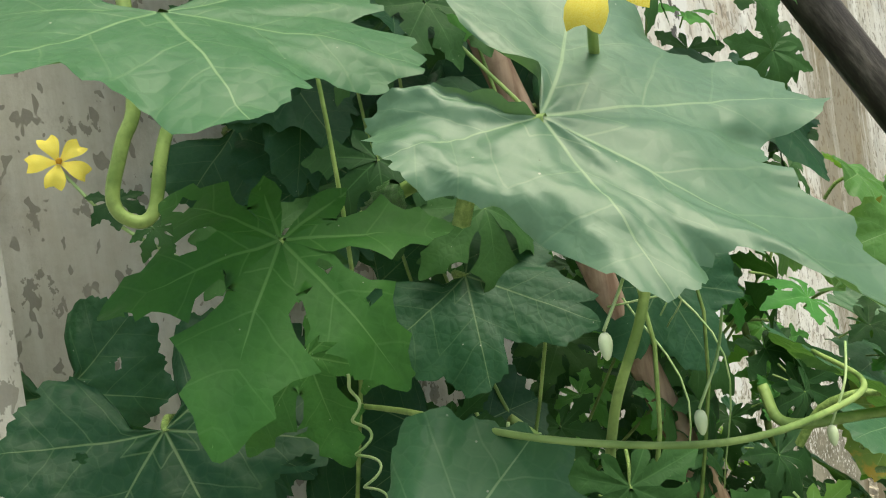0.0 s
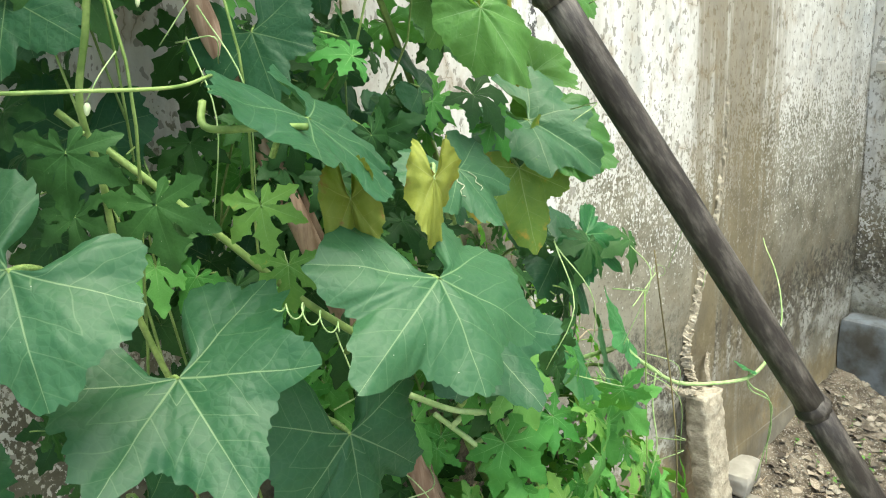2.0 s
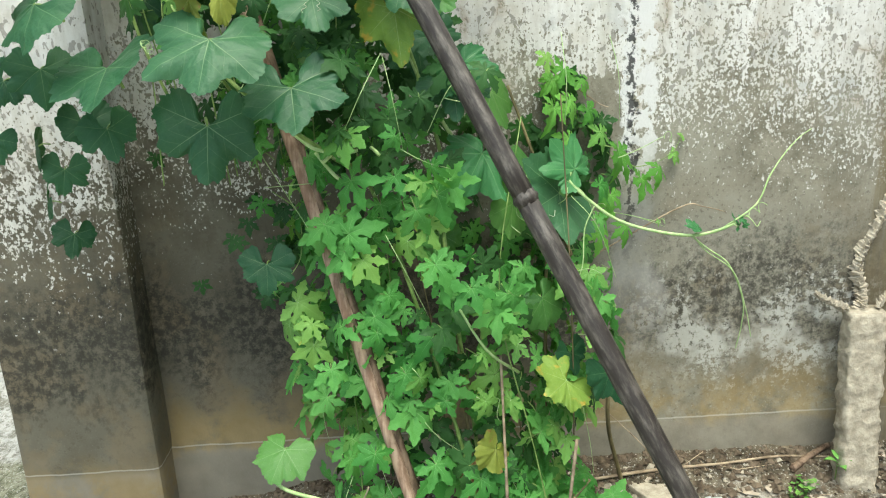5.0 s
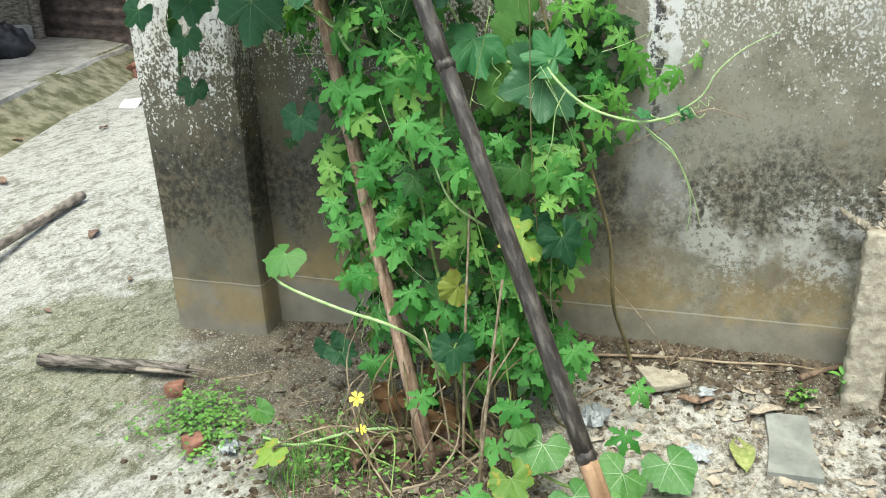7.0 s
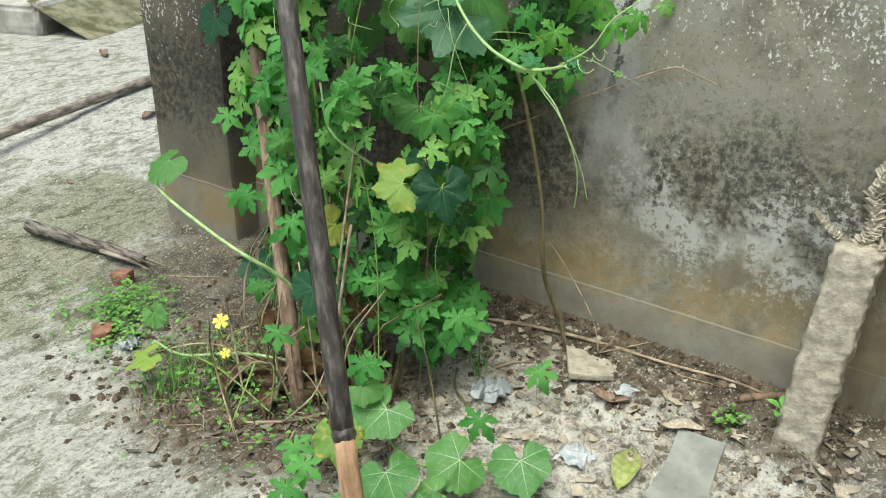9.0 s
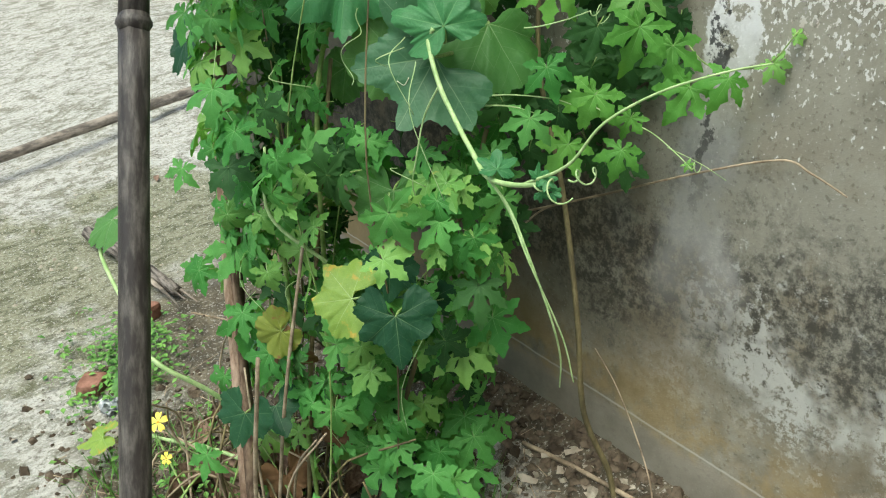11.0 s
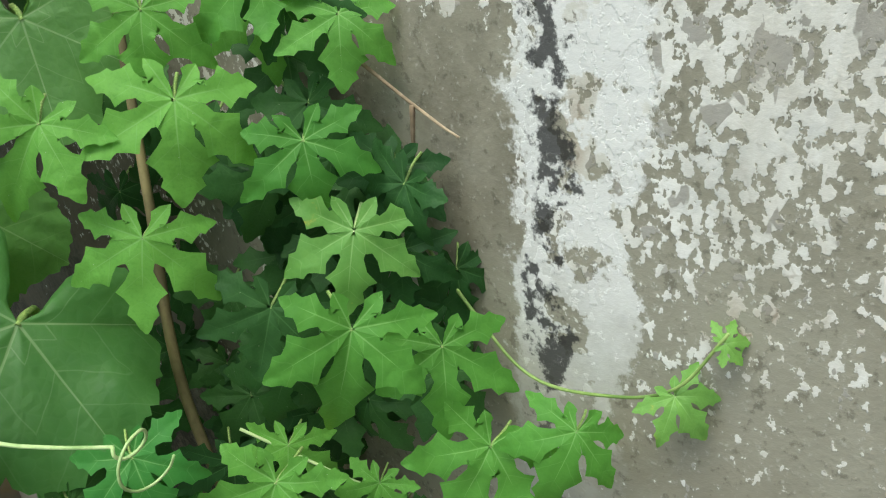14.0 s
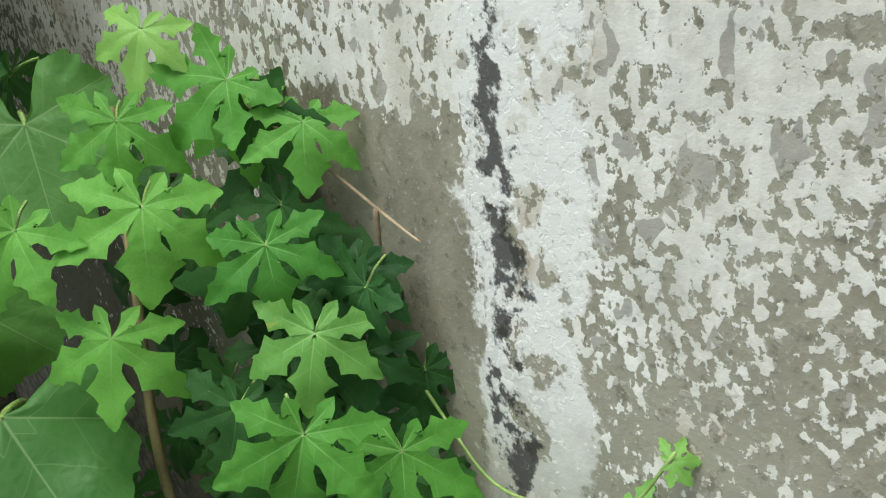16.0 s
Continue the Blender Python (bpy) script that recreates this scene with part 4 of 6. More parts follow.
# ---- yard behind ----
def yard():
    v = empty_thing("veranda", "raised concrete veranda with a mossy crumbling edge", "veranda", (-3.03, -3.09, 0.1), kind="structure")
    turn = Matrix.Rotation(radians(20.3), 4, "Z")
    a = part("slab", block((-3.8, -4.0, -0.05), (2.2, 0.0, 0.18), 0.05, 0.03, 8, 4), CONC, v)

    def slope(u, w):
        n = noise.noise(Vector((u * 1.1, w * 0.8, 3.0))) * 0.04
        return (u, -0.06 + 0.42 * w + n, 0.185 * (1 - w) ** 1.3 - 0.03 * w + n * 0.5)

    b = part("edge", grid_sheet([-3.8 + 0.04 * k for k in range(151)], [k / 12 for k in range(13)], slope), MOSS, v, "mossy worn edge")
    # This roof stays out of view; it is added to keep the veranda dim
    c = part("roof", block((-3.8, -4.2, 2.75), (2.4, -0.25, 2.83), 0.01), RUST, v, "unseen low rusty iron roof added to shade the veranda")
    d = part("back_wall", block((-3.8, -4.2, 0.1), (2.2, -4.0, 2.75), 0.01), MUDWALL, v, "dim mud-plastered back wall")
    for o in (a, b, c, d):
        o.matrix_basis = turn
    sheet = grid_sheet([i * 0.0125 for i in range(0, 145)], [0, 0.6, 1.2, 1.8, 2.4], lambda u, w: (w, 0.018 * math.sin(u * 2 * math.pi / 0.13), u))
    s = thing("corrugated_sheet", sheet, RUST, "rusty corrugated iron sheet leaning by the veranda", "metal sheet")
    s.matrix_world = Matrix.Translation((-4.98, -5.1, 0.2)) @ Matrix.Rotation(radians(68.4), 4, "Z")
    sol = s.modifiers.new("thickness", "SOLIDIFY")
    sol.thickness = 0.004
    p = thing("shed_post", tube(bmesh.new(), spline([(0, 0, 0), (0.01, 0.02, 1.2), (0, 0, 2.6)]), 0.06, 0.05, 9, 0.05), DRYWOOD, "grey wooden shed post", "post")
    p.location = (-4.75, -4.95, 0.1)
    bag = bmesh.new()
    bmesh.ops.create_uvsphere(bag, u_segments=28, v_segments=18, radius=1.0)
    for q in bag.verts:
        h = q.co.z
        w = 0.20 * (1 - 0.45 * max(0.0, h)) * (1 + 0.22 * noise.noise(q.co * 2.3) + 0.10 * noise.noise(q.co * 6))
        q.co = Vector((q.co.x * w, q.co.y * w * 0.8, max(0.0, 0.13 + 0.17 * h + 0.05 * noise.noise(q.co * 3.1))))
    o = thing("plastic_bag", bag, DARKCLOTH, "dark crumpled full plastic bag on the veranda", "bag")
    o.location = (-3.5, -4.1, 0.26)
    back = thing("shed_wall", block((-0.1, -5, 0), (0.1, 5, 2.8), 0.01), DRYWOOD, "dim shed wall behind the veranda", "wall", kind="structure")
    back.matrix_world = Matrix.Translation((-6.5, -6.8, 0.0)) @ Matrix.Rotation(radians(40), 4, "Z")
    pap = thing("paper_scrap", grid_sheet([0, 0.07, 0.14, 0.2], [0, 0.06, 0.12], lambda u, w: (u + w * 0.3, w, 0.012 + 0.02 * math.sin(u * 20 + w * 9))), PAPER, "torn scrap of white paper on the yard", "paper")
    pap.matrix_world = Matrix.Translation((-2.75, -2.4, 0.11)) @ Matrix.Rotation(radians(20), 4, "Z")
    pole = thing("yard_pole", tube(bmesh.new(), spline([(0.9, -0.86, 0.05), (-0.1, -0.975, 0.115), (-0.75, -1.1, 0.125)], 8), 0.017, 0.021, 9, 0.06), DRYWOOD, "grey dry wooden pole lying on the yard", "pole")
    for i, (xx, yy, sx) in enumerate(((-3.9, -3.15, 0.10), (-3.75, -3.02, 0.07), (-4.0, -3.05, 0.08))):
        t = thing("rubble_lump", block((-sx, -sx * 0.8, -0.02), (sx, sx * 0.8, sx * 0.9), sx * 0.3, sx * 0.25, 4, i), BRICKMAT, "reddish lump of broken brick and soil", "rubble", "yard rubble")
        t.location = (xx, yy, 0.1)


yard()


# ---- poles and posts ----
def bamboo_pole():
    root = empty_thing("bamboo_pole", "weathered dark bamboo pole leaning over the vines", "pole")
    foot, d = Vector((1.006, 1.529, 0.0)), Vector((-0.242, -0.305, 0.621)).normalized()
    root.matrix_world = Matrix.Translation(foot) @ d.to_track_quat("Z", "Y").to_matrix().to_4x4()
    segs = [-0.02, 0.370, 1.095, 1.62, 2.1, 2.55]
    for i, (s0, s1) in enumerate(zip(segs, segs[1:])):
        bm = bmesh.new()
        pts = [Vector((0.004 * math.sin(1.7 * w), 0.003 * math.sin(2.3 * w), w)) for w in (s0 + (s1 - s0) * k / 10 for k in range(11))]
        tube(bm, pts, 0.0174 - 0.0004 * i, 0.0170 - 0.0004 * i, 18, 0.02, random.Random(i))
        part("culm", bm, PEELED if i == 0 else BAMBOO, root, "pale peeled lower length" if i == 0 else "")
        bm = bmesh.new()
        c = pts[-1]
        tube(bm, [c + Vector((0, 0, o)) for o in (-0.010, -0.005, -0.002, 0.002, 0.005, 0.010)], 0.0166, 0.0166, 18, 0.04, random.Random(i))
        for v in bm.verts:
            ax = v.co.z - c.z
            v.co += Vector((v.co.x - c.x, v.co.y - c.y, 0)).normalized() * 0.0036 * math.exp(-((ax / 0.0045) ** 2))
        part("node_ring", bm, BAMBOO, root)


bamboo_pole()


def split_stake():
    root = empty_thing("wooden_stake", "bare reddish wooden stake standing among the vines", "stake", (0.59, 0.997, 0.0))
    pts = [(-0.005, -0.02, -0.03), (-0.072, -0.112, 0.30), (-0.137, -0.20, 0.62), (-0.198, -0.279, 0.92), (-0.285, -0.39, 1.32), (-0.36, -0.49, 1.7)]
    rod("shaft", pts, 0.0115, 0.0105, STAKEWOOD, root, "", 9, 6, 0.06)
    rod("bark_strip", [(p[0] - 0.006, p[1] + 0.012, p[2]) for p in pts[:5]], 0.0105, 0.008, BARK, root, "split dark bark", 7, 6, 0.25)
    for k, (dx, dy, ex, ey, h, r) in enumerate(((-0.10, 0.02, -0.16, -0.06, 0.80, 0.0045), (0.03, 0.10, -0.02, 0.06, 0.5, 0.004), (-0.16, 0.12, -0.22, 0.05, 0.72, 0.005), (-0.02, 0.05, -0.12, 0.00, 0.6, 0.0035))):
        st = empty_thing("support_stick", "thin dry stick holding up the vines", "stick", (0.59 + dx, 0.997 + dy, 0.0), "support sticks")
        rod("stick", [(0, 0, -0.02), (ex * 0.5 + 0.01, ey * 0.5, h * 0.5), (ex, ey, h)], r, r * 0.7, DRYSTEM if k % 2 else WOODYSTEM, st, "", 7, 6, 0.1)


split_stake()


def leaning_post():
    root = empty_thing("mud_covered_post", "short post crusted with termite mud leaning on the wall", "post", (0.13, 1.905, 0.02))
    foot, top = Vector((0.0, 0.0, -0.03)), Vector((-0.080, 0.02, 0.445))
    bm = bmesh.new()
    n = 64
    for i in range(n + 1):
        c = foot + (top - foot) * i / n
        for k in range(36):
            t = 2 * math.pi * k / 36
            q = 0.35
            sx, sy = math.copysign(abs(math.cos(t)) ** q, math.cos(t)) * 0.030, math.copysign(abs(math.sin(t)) ** q, math.sin(t)) * 0.043
            p = Vector((sx, sy, 0)) + c
            crust = noise.noise(p * 30) * 0.006 + noise.noise(p * 85) * 0.0045 + abs(noise.noise(p * 150)) * 0.004
            bm.verts.new(p + Vector((sx, sy, 0)).normalized() * crust)
    bm.verts.ensure_lookup_table()
    for i in range(n):
        for k in range(36):
            bm.faces.new([bm.verts[j] for j in (i * 36 + k, i * 36 + (k + 1) % 36, (i + 1) * 36 + (k + 1) % 36, (i + 1) * 36 + k)])
    bm.faces.new([bm.verts[n * 36 + k] for k in range(36)])
    part("shaft", bm, MUD, root)
    runs = ([(-0.09, 0.02, 0.44), (-0.122, 0.030, 0.48), (-0.126, 0.017, 0.545), (-0.126, 0.055, 0.64), (-0.126, 0.10, 0.75), (-0.127, 0.135, 0.825), (-0.128, 0.165, 0.98), (-0.129, 0.175, 1.15)], [(-0.08, 0.05, 0.45), (-0.11, 0.09, 0.47), (-0.122, 0.12, 0.50)], [(-0.08, -0.02, 0.45), (-0.11, -0.06, 0.465), (-0.121, -0.08, 0.48)], [(-0.126, 0.10, 0.75), (-0.126, 0.115, 0.765), (-0.127, 0.15, 0.768), (-0.127, 0.165, 0.785)])
    for k, pts in enumerate(runs):
        line = spline(pts, 24)
        bm, prev = bmesh.new(), None
        for i, p in enumerate(line):
            taper = 1.0 - 0.55 * i / len(line)
            half = (0.017 if k == 0 else 0.011) * taper
            d = (line[min(i + 1, len(line) - 1)] - line[max(i - 1, 0)]).normalized()
            side = Vector((1, 0, 0)).cross(d).normalized()
            ring = []
            for j in range(7):
                v = j / 3 - 1
                n = noise.noise(Vector((i * 0.45, j * 0.9, k))) + 0.6 * noise.noise(Vector((i * 1.3, j * 2.1, k + 5)))
                edge = half * v * (1 + 0.75 * n)
                lift = max(0.0, (1 - v * v)) * half * (0.8 + 0.5 * n)
                ring.append(bm.verts.new(p + side * edge + Vector((lift - 0.003 * abs(v), 0, 0.004 * n))))
            if prev:
                for j in range(6):
                    bm.faces.new((prev[j], prev[j + 1], ring[j + 1], ring[j]))
            prev = ring
        bmesh.ops.recalc_face_normals(bm, faces=bm.faces[:])
        part("mud_tube", bm, MUD, root, "termite tunnel on the wall", False)


leaning_post()


# ---- vines ----
gourd = empty_thing("ash_gourd_vine", "ash gourd vine with broad lobed leaves climbing poles by the wall", "gourd vine", (0.35, 1.0, 0.02))
bitter = empty_thing("bitter_gourd_vine", "bitter gourd vine with small deeply lobed leaves on stakes", "gourd vine", (0.40, 1.0, 0.02), "bitter gourd vines")
bitter_wall = empty_thing("bitter_gourd_vine", "bitter gourd vine creeping along the wall", "gourd vine", (0.12, 1.3, 0.05), "bitter gourd vines")
bitter_deep = empty_thing("bitter_gourd_vine", "shaded bitter gourd vine between the stakes and the wall", "gourd vine", (0.2, 0.9, 0.05), "bitter gourd vines")
OFF = {ob: Vector(ob.location) for ob in (gourd, bitter, bitter_wall, bitter_deep)}


def leaf_on(vine, key, i, x, y, z, width, az, el, spin, label=""):
    o = OFF[vine]
    return add_leaf(vine, key, i, x - o.x, y - o.y, z - o.z, width, az, el, spin, label)


def G(key, i, x, y, z, width, az, el, spin, label=""):
    return leaf_on(gourd, key, i, x, y, z, width, az, el, spin, label)


def miner_trail(leaf, *trails):
    """Pale squiggles that a leaf miner left, laid on the face of the leaf."""
    verts = [v.co for v in leaf.data.vertices if v.co.z > -0.35]
    for trail in trails:
        pts = []
        for p in spline([(x, y, 0) for x, y in trail], 5):
            near = min(verts, key=lambda q: (q.x - p.x) ** 2 + (q.y - p.y) ** 2)
            pts.append(Vector((p.x, p.y, near.z + 0.008)))
        part("trail", tube(bmesh.new(), pts, 0.011, 0.008, 5, 0.2, random.Random(3), 0.6), TRAIL, leaf, "pale leaf-miner trail")


# leaves near the start of the walk
G("mid", 0, 0.359, 0.252, 1.498, 0.174, -22, 59, 5)
G("lopsided", 0, 0.472, 0.305, 1.438, 0.20, -30, 45, 36)
G("dark", 0, 0.323, 0.428, 1.383, 0.127, -49, 34, 59)
G("eaten", 0, 0.208, 0.307, 1.328, 0.17, -35, 35, 20)
G("eaten", 1, 0.07, 0.315, 1.343, 0.14, -30, 20, 20)
G("mid", 2, 0.436, 0.247, 1.299, 0.166, -46, 45, 25)
G("mid", 3, 0.480, 0.353, 1.228, 0.163, -35, 46, -39)
G("mid", 4, 0.478, 0.445, 1.129, 0.177, -35, 57, 28)
G("mid", 2, 0.472, 0.586, 1.030, 0.170, 2, 18, -4)
G("mid", 3, 0.547, 0.624, 1.168, 0.182, 3, 50, -10)
G("mid", 1, 0.479, 0.726, 1.084, 0.170, -7, 50, 12)
miner_trail(G("mid", 2, 0.430, 0.765, 1.217, 0.122, 0, 48, 10, "leaf with pale leaf-miner trails"), ((-0.10, 0.10), (-0.16, 0.22), (-0.08, 0.28), (-0.14, 0.38), (-0.06, 0.42)), ((0.10, 0.08), (0.20, 0.16), (0.16, 0.26), (0.28, 0.30), (0.26, 0.40)))
G("mid", 0, 0.475, 0.570, 1.289, 0.17, 40, 52, -10)
G("furled", 0, 0.526, 0.644, 1.238, 0.105, -15, 6, -4, "yellow withering leaf")
G("furled", 1, 0.492, 0.590, 1.228, 0.115, -40, 4, 4, "yellow withering leaf")
G("turning", 1, 0.392, 0.893, 1.195, 0.15, -20, 8, 8, "olive ageing leaf")
G("furled", 2, 0.406, 0.867, 1.343, 0.12, -10, 20, 15, "olive ageing leaf")
G("limefold", 1, 0.392, 0.934, 1.232, 0.16, -35, 45, 62)
G("star", 0, 0.40, 1.00, 1.10, 0.12, -10, 35, 30)
G("mid", 3, 0.36, 0.93, 1.215, 0.13, 5, 30, 20)
G("limefold", 4, 0.31, 1.017, 1.285, 0.13, -10, 45, 68)
G("limefold", 0, 0.35, 1.01, 1.40, 0.13, 0, 40, 30)
G("limefold", 2, 0.45, 0.781, 1.361, 0.13, -30, 25, 30)
G("midfold", 1, 0.387, 0.916, 1.243, 0.18, -30, 45, 51)
G("mid", 3, 0.37, 0.985, 1.083, 0.14, -5, 42, 60)
G("mid", 4, 0.30, 0.55, 1.47, 0.16, -30, 50, 10)
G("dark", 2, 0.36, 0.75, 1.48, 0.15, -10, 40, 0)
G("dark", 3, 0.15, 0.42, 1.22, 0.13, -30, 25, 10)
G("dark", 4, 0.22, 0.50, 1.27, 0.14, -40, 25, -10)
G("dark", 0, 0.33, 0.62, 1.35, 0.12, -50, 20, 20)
# over the pillar
for i, (x, y, z, w, az, el, spin) in enumerate(((0.243, 0.249, 0.80, 0.085, 25, 25, -15), (0.26, 0.26, 0.93, 0.09, 15, 20, -10), (0.22, 0.20, 0.86, 0.08, -60, 10, -30), (0.25, 0.21, 0.97, 0.09, -70, 10, -20), (0.30, 0.33, 1.02, 0.11, 20, 30, 0), (0.45, 0.42, 1.03, 0.10, 15, 25, 10), (0.28, 0.15, 1.0, 0.10, 0, 20, -40), (0.33, 0.28, 1.12, 0.12, 20, 30, 0), (0.30, 0.20, 1.10, 0.11, -20, 30, -20))):
    G("dark", i, x, y, z, w, az, el, spin)
# the middle of the plant
G("star", 2, 0.340, 1.033, 0.935, 0.19, 38, 46, -52)
G("star", 0, 0.318, 1.204, 0.893, 0.139, 37, 22, -152, "young crinkled leaf")
G("lime", 2, 0.199, 1.155, 0.866, 0.191, 81, 41, -40)
G("lime", 3, 0.189, 1.088, 0.923, 0.151, 72, 17, -66)
G("lime", 0, 0.113, 1.072, 1.014, 0.150, 49, 23, 9)
G("mid", 2, 0.315, 1.000, 1.070, 0.14, 45, 40, -60)
G("lime", 1, 0.311, 1.090, 0.832, 0.132, 50, 14, -85)
miner_trail(G("mid", 4, 0.310, 1.177, 0.847, 0.19, 43, 23, -80, "leaf with pale leaf-miner trails"), ((0.30, -0.30), (0.36, -0.42), (0.30, -0.50), (0.42, -0.54), (0.40, -0.64)), ((-0.20, 0.35), (-0.28, 0.42), (-0.22, 0.50)))
G("lime", 2, 0.356, 1.136, 0.658, 0.118, 40, 20, 0)
G("turning", 0, 0.455, 1.165, 0.535, 0.12, 35, 45, -75, "lobed leaf turning yellow and brown")
G("dark", 2, 0.440, 1.246, 0.541, 0.115, 40, 30, 10)
G("dark", 4, 0.400, 1.181, 0.565, 0.085, 40, 20, 0)
G("dark", 3, 0.340, 1.18, 0.49, 0.09, 35, 20, 10)
G("lime", 3, 0.607, 0.677, 0.518, 0.10, 0, 60, -20, "single leaf at the end of a runner")
G("dark", 1, 0.420, 0.645, 0.775, 0.10, 0, 30, 0)
G("dark", 4, 0.331, 0.614, 0.150, 0.09, 20, 25, 20)
G("dark", 0, 0.583, 1.044, 0.325, 0.10, 30, 25, -10)
G("lime", 1, 0.30, 0.95, 0.78, 0.10, 20, 20, 0)
G("yellow", 1, 0.50, 1.03, 0.43, 0.085, 50, 20, -60, "browning curled leaf")
# by the ground
for i, (key, x, y, z, w, az, el, spin) in enumerate((
    ("vined", 0.606, 1.239, 0.132, 0.130, 10, 62, -20),
    ("turning", 0.699, 1.194, 0.102, 0.105, 30, 50, 15),
    ("vined", 0.721, 1.326, 0.100, 0.125, -10, 70, 60),
    ("vined", 0.600, 1.407, 0.085, 0.125, 40, 55, -60),
    ("vined", 0.524, 1.495, 0.075, 0.125, 10, 62, 30),
    ("vined", 0.740, 1.463, 0.085, 0.120, 30, 50, -20),
    ("vined", 0.826, 1.342, 0.095, 0.135, -10, 70, 15),
    ("lime", 0.619, 1.186, 0.172, 0.080, 40, 55, 60),
    ("vined", 0.674, 1.403, 0.057, 0.070, 10, 62, -60),
    ("limefold", 0.616, 0.563, 0.117, 0.085, 30, 50, 30),
    ("turning", 0.704, 0.642, 0.072, 0.085, -10, 70, -20),
    ("dark", 0.398, 0.678, 0.172, 0.085, 40, 55, 15),
    ("dark", 0.522, 1.022, 0.292, 0.095, 10, 62, 60),
)):
    G(key, i, x, y, z, w, az, el, spin)


def B(key, i, x, y, z, width, az, el, spin):
    return leaf_on(bitter, key, i, x, y, z, width, az, el, spin)


# bitter gourd leaves that stand out
B("b_eaten", 0, 0.379, 0.272, 1.414, 0.14, -38, 37, -22)
B("b_shade", 0, 0.41, 0.42, 1.28, 0.09, -45, 15, 0)
B("b_shade", 1, 0.415, 0.475, 1.235, 0.10, -45, 15, 10)
B("b_pale", 0, 0.44, 0.545, 1.225, 0.075, -45, 20, 10)
B("b_pale", 1, 0.43, 0.57, 1.17, 0.07, -40, 20, 0)
for i, (x, y, z, w) in enumerate(((0.385, 0.885, 0.868, 0.085), (0.458, 0.756, 0.852, 0.085), (0.470, 0.817, 0.790, 0.09), (0.380, 0.976, 0.680, 0.085), (0.368, 0.937, 0.754, 0.085), (0.353, 1.098, 0.715, 0.075), (0.335, 1.181, 0.725, 0.08), (0.357, 0.966, 0.848, 0.08), (0.332, 0.900, 0.963, 0.08), (0.303, 0.937, 0.994, 0.075))):
    B("b_pale" if i == 2 else "b_mid", i, x, y, z, w, 8, 40, (-20, 10, 30)[i % 3])
for i, (x, y, z, w) in enumerate(((0.465, 0.802, 0.787, 0.085), (0.479, 0.832, 0.659, 0.08), (0.489, 0.877, 0.583, 0.085), (0.502, 0.750, 0.605, 0.075), (0.528, 0.816, 0.451, 0.09), (0.389, 0.849, 0.864, 0.085), (0.440, 0.951, 0.761, 0.09), (0.368, 0.970, 0.674, 0.085), (0.340, 1.082, 0.709, 0.075), (0.406, 0.933, 0.597, 0.085), (0.401, 1.205, 0.651, 0.06), (0.518, 0.821, 0.230, 0.085), (0.526, 1.146, 0.162, 0.085), (0.631, 0.981, 0.226, 0.08), (0.356, 1.233, 0.678, 0.075))):
    B("b_mid", i + 2, x, y, z, w, 22, 32, (-25, 5, 25, -5)[i % 4])
for i, (x, y, z, w) in enumerate(((0.229, 1.271, 0.771, 0.08), (0.207, 1.275, 0.835, 0.08), (0.364, 0.972, 0.660, 0.085), (0.333, 1.224, 0.666, 0.085), (0.481, 1.059, 0.325, 0.075), (0.422, 1.119, 0.330, 0.085), (0.401, 1.192, 0.304, 0.075), (0.292, 1.240, 0.176, 0.09), (0.350, 1.222, 0.234, 0.08), (0.511, 0.771, 0.434, 0.08), (0.353, 0.912, 0.617, 0.07), (0.406, 0.873, 0.619, 0.07), (0.450, 0.818, 0.676, 0.075), (0.260, 1.230, 0.716, 0.085), (0.387, 0.734, 0.840, 0.08))):
    B("b_mid", i, x, y, z, w, 48, 32, (-15, 15, 30, 0)[i % 4])


for i, (x, y, z) in enumerate((
    (0.250, 0.616, 0.844),
    (0.250, 0.656, 0.826),
    (0.250, 0.688, 0.793),
    (0.250, 0.699, 0.765),
    (0.250, 0.636, 0.765),
    (0.250, 0.665, 0.744),
    (0.250, 0.626, 0.683),
    (0.250, 0.648, 0.658),
    (0.250, 0.607, 0.654),
)):
    B("b_shade" if i % 3 else "b_mid", i, x, y, z, 0.062, 0, 25, (-20, 10, 25)[i % 3])


for i, (x, y, z) in enumerate((
    (0.526, 1.402, 0.130),
    (0.821, 1.172, 0.060),
    (0.746, 1.122, 0.080),
    (0.781, 1.182, 0.090),
    (0.394, 1.265, 0.210),
    (0.369, 1.278, 0.230),
    (0.287, 1.404, 0.110),
    (0.601, 1.180, 0.210),
    (0.605, 1.138, 0.110),
    (0.399, 1.266, 0.250),
)):
    B("b_mid", i, x, y, z, 0.09, 20, 45, (-15, 15, 30, 0)[i % 4])


def W(key, i, x, y, z, width, az, el, spin):
    return leaf_on(bitter_wall, key, i, x, y, z, width, az, el, spin)


# the run of leaves along the wall
W("b_wall", 0, 0.115, 1.230, 0.989, 0.106, 56, 28, -8)
W("b_wall", 1, 0.072, 1.277, 0.962, 0.088, 47, 29, 8)
W("b_pale", 0, 0.067, 1.304, 0.913, 0.094, 47, 28, -9)
W("b_wall", 3, 0.104, 1.335, 0.880, 0.102, 55, 28, -16)
W("b_wall", 4, 0.057, 1.355, 0.851, 0.095, 45, 30, 1)
W("b_wall", 5, 0.067, 1.395, 0.807, 0.092, 50, 32, -32)
W("b_wall", 6, 0.048, 1.437, 0.825, 0.076, 52, 36, -28)
W("b_pale", 1, 0.018, 1.476, 0.847, 0.050, 35, 40, 36)
W("b_pale", 2, 0.012, 1.496, 0.884, 0.028, 35, 40, 96)
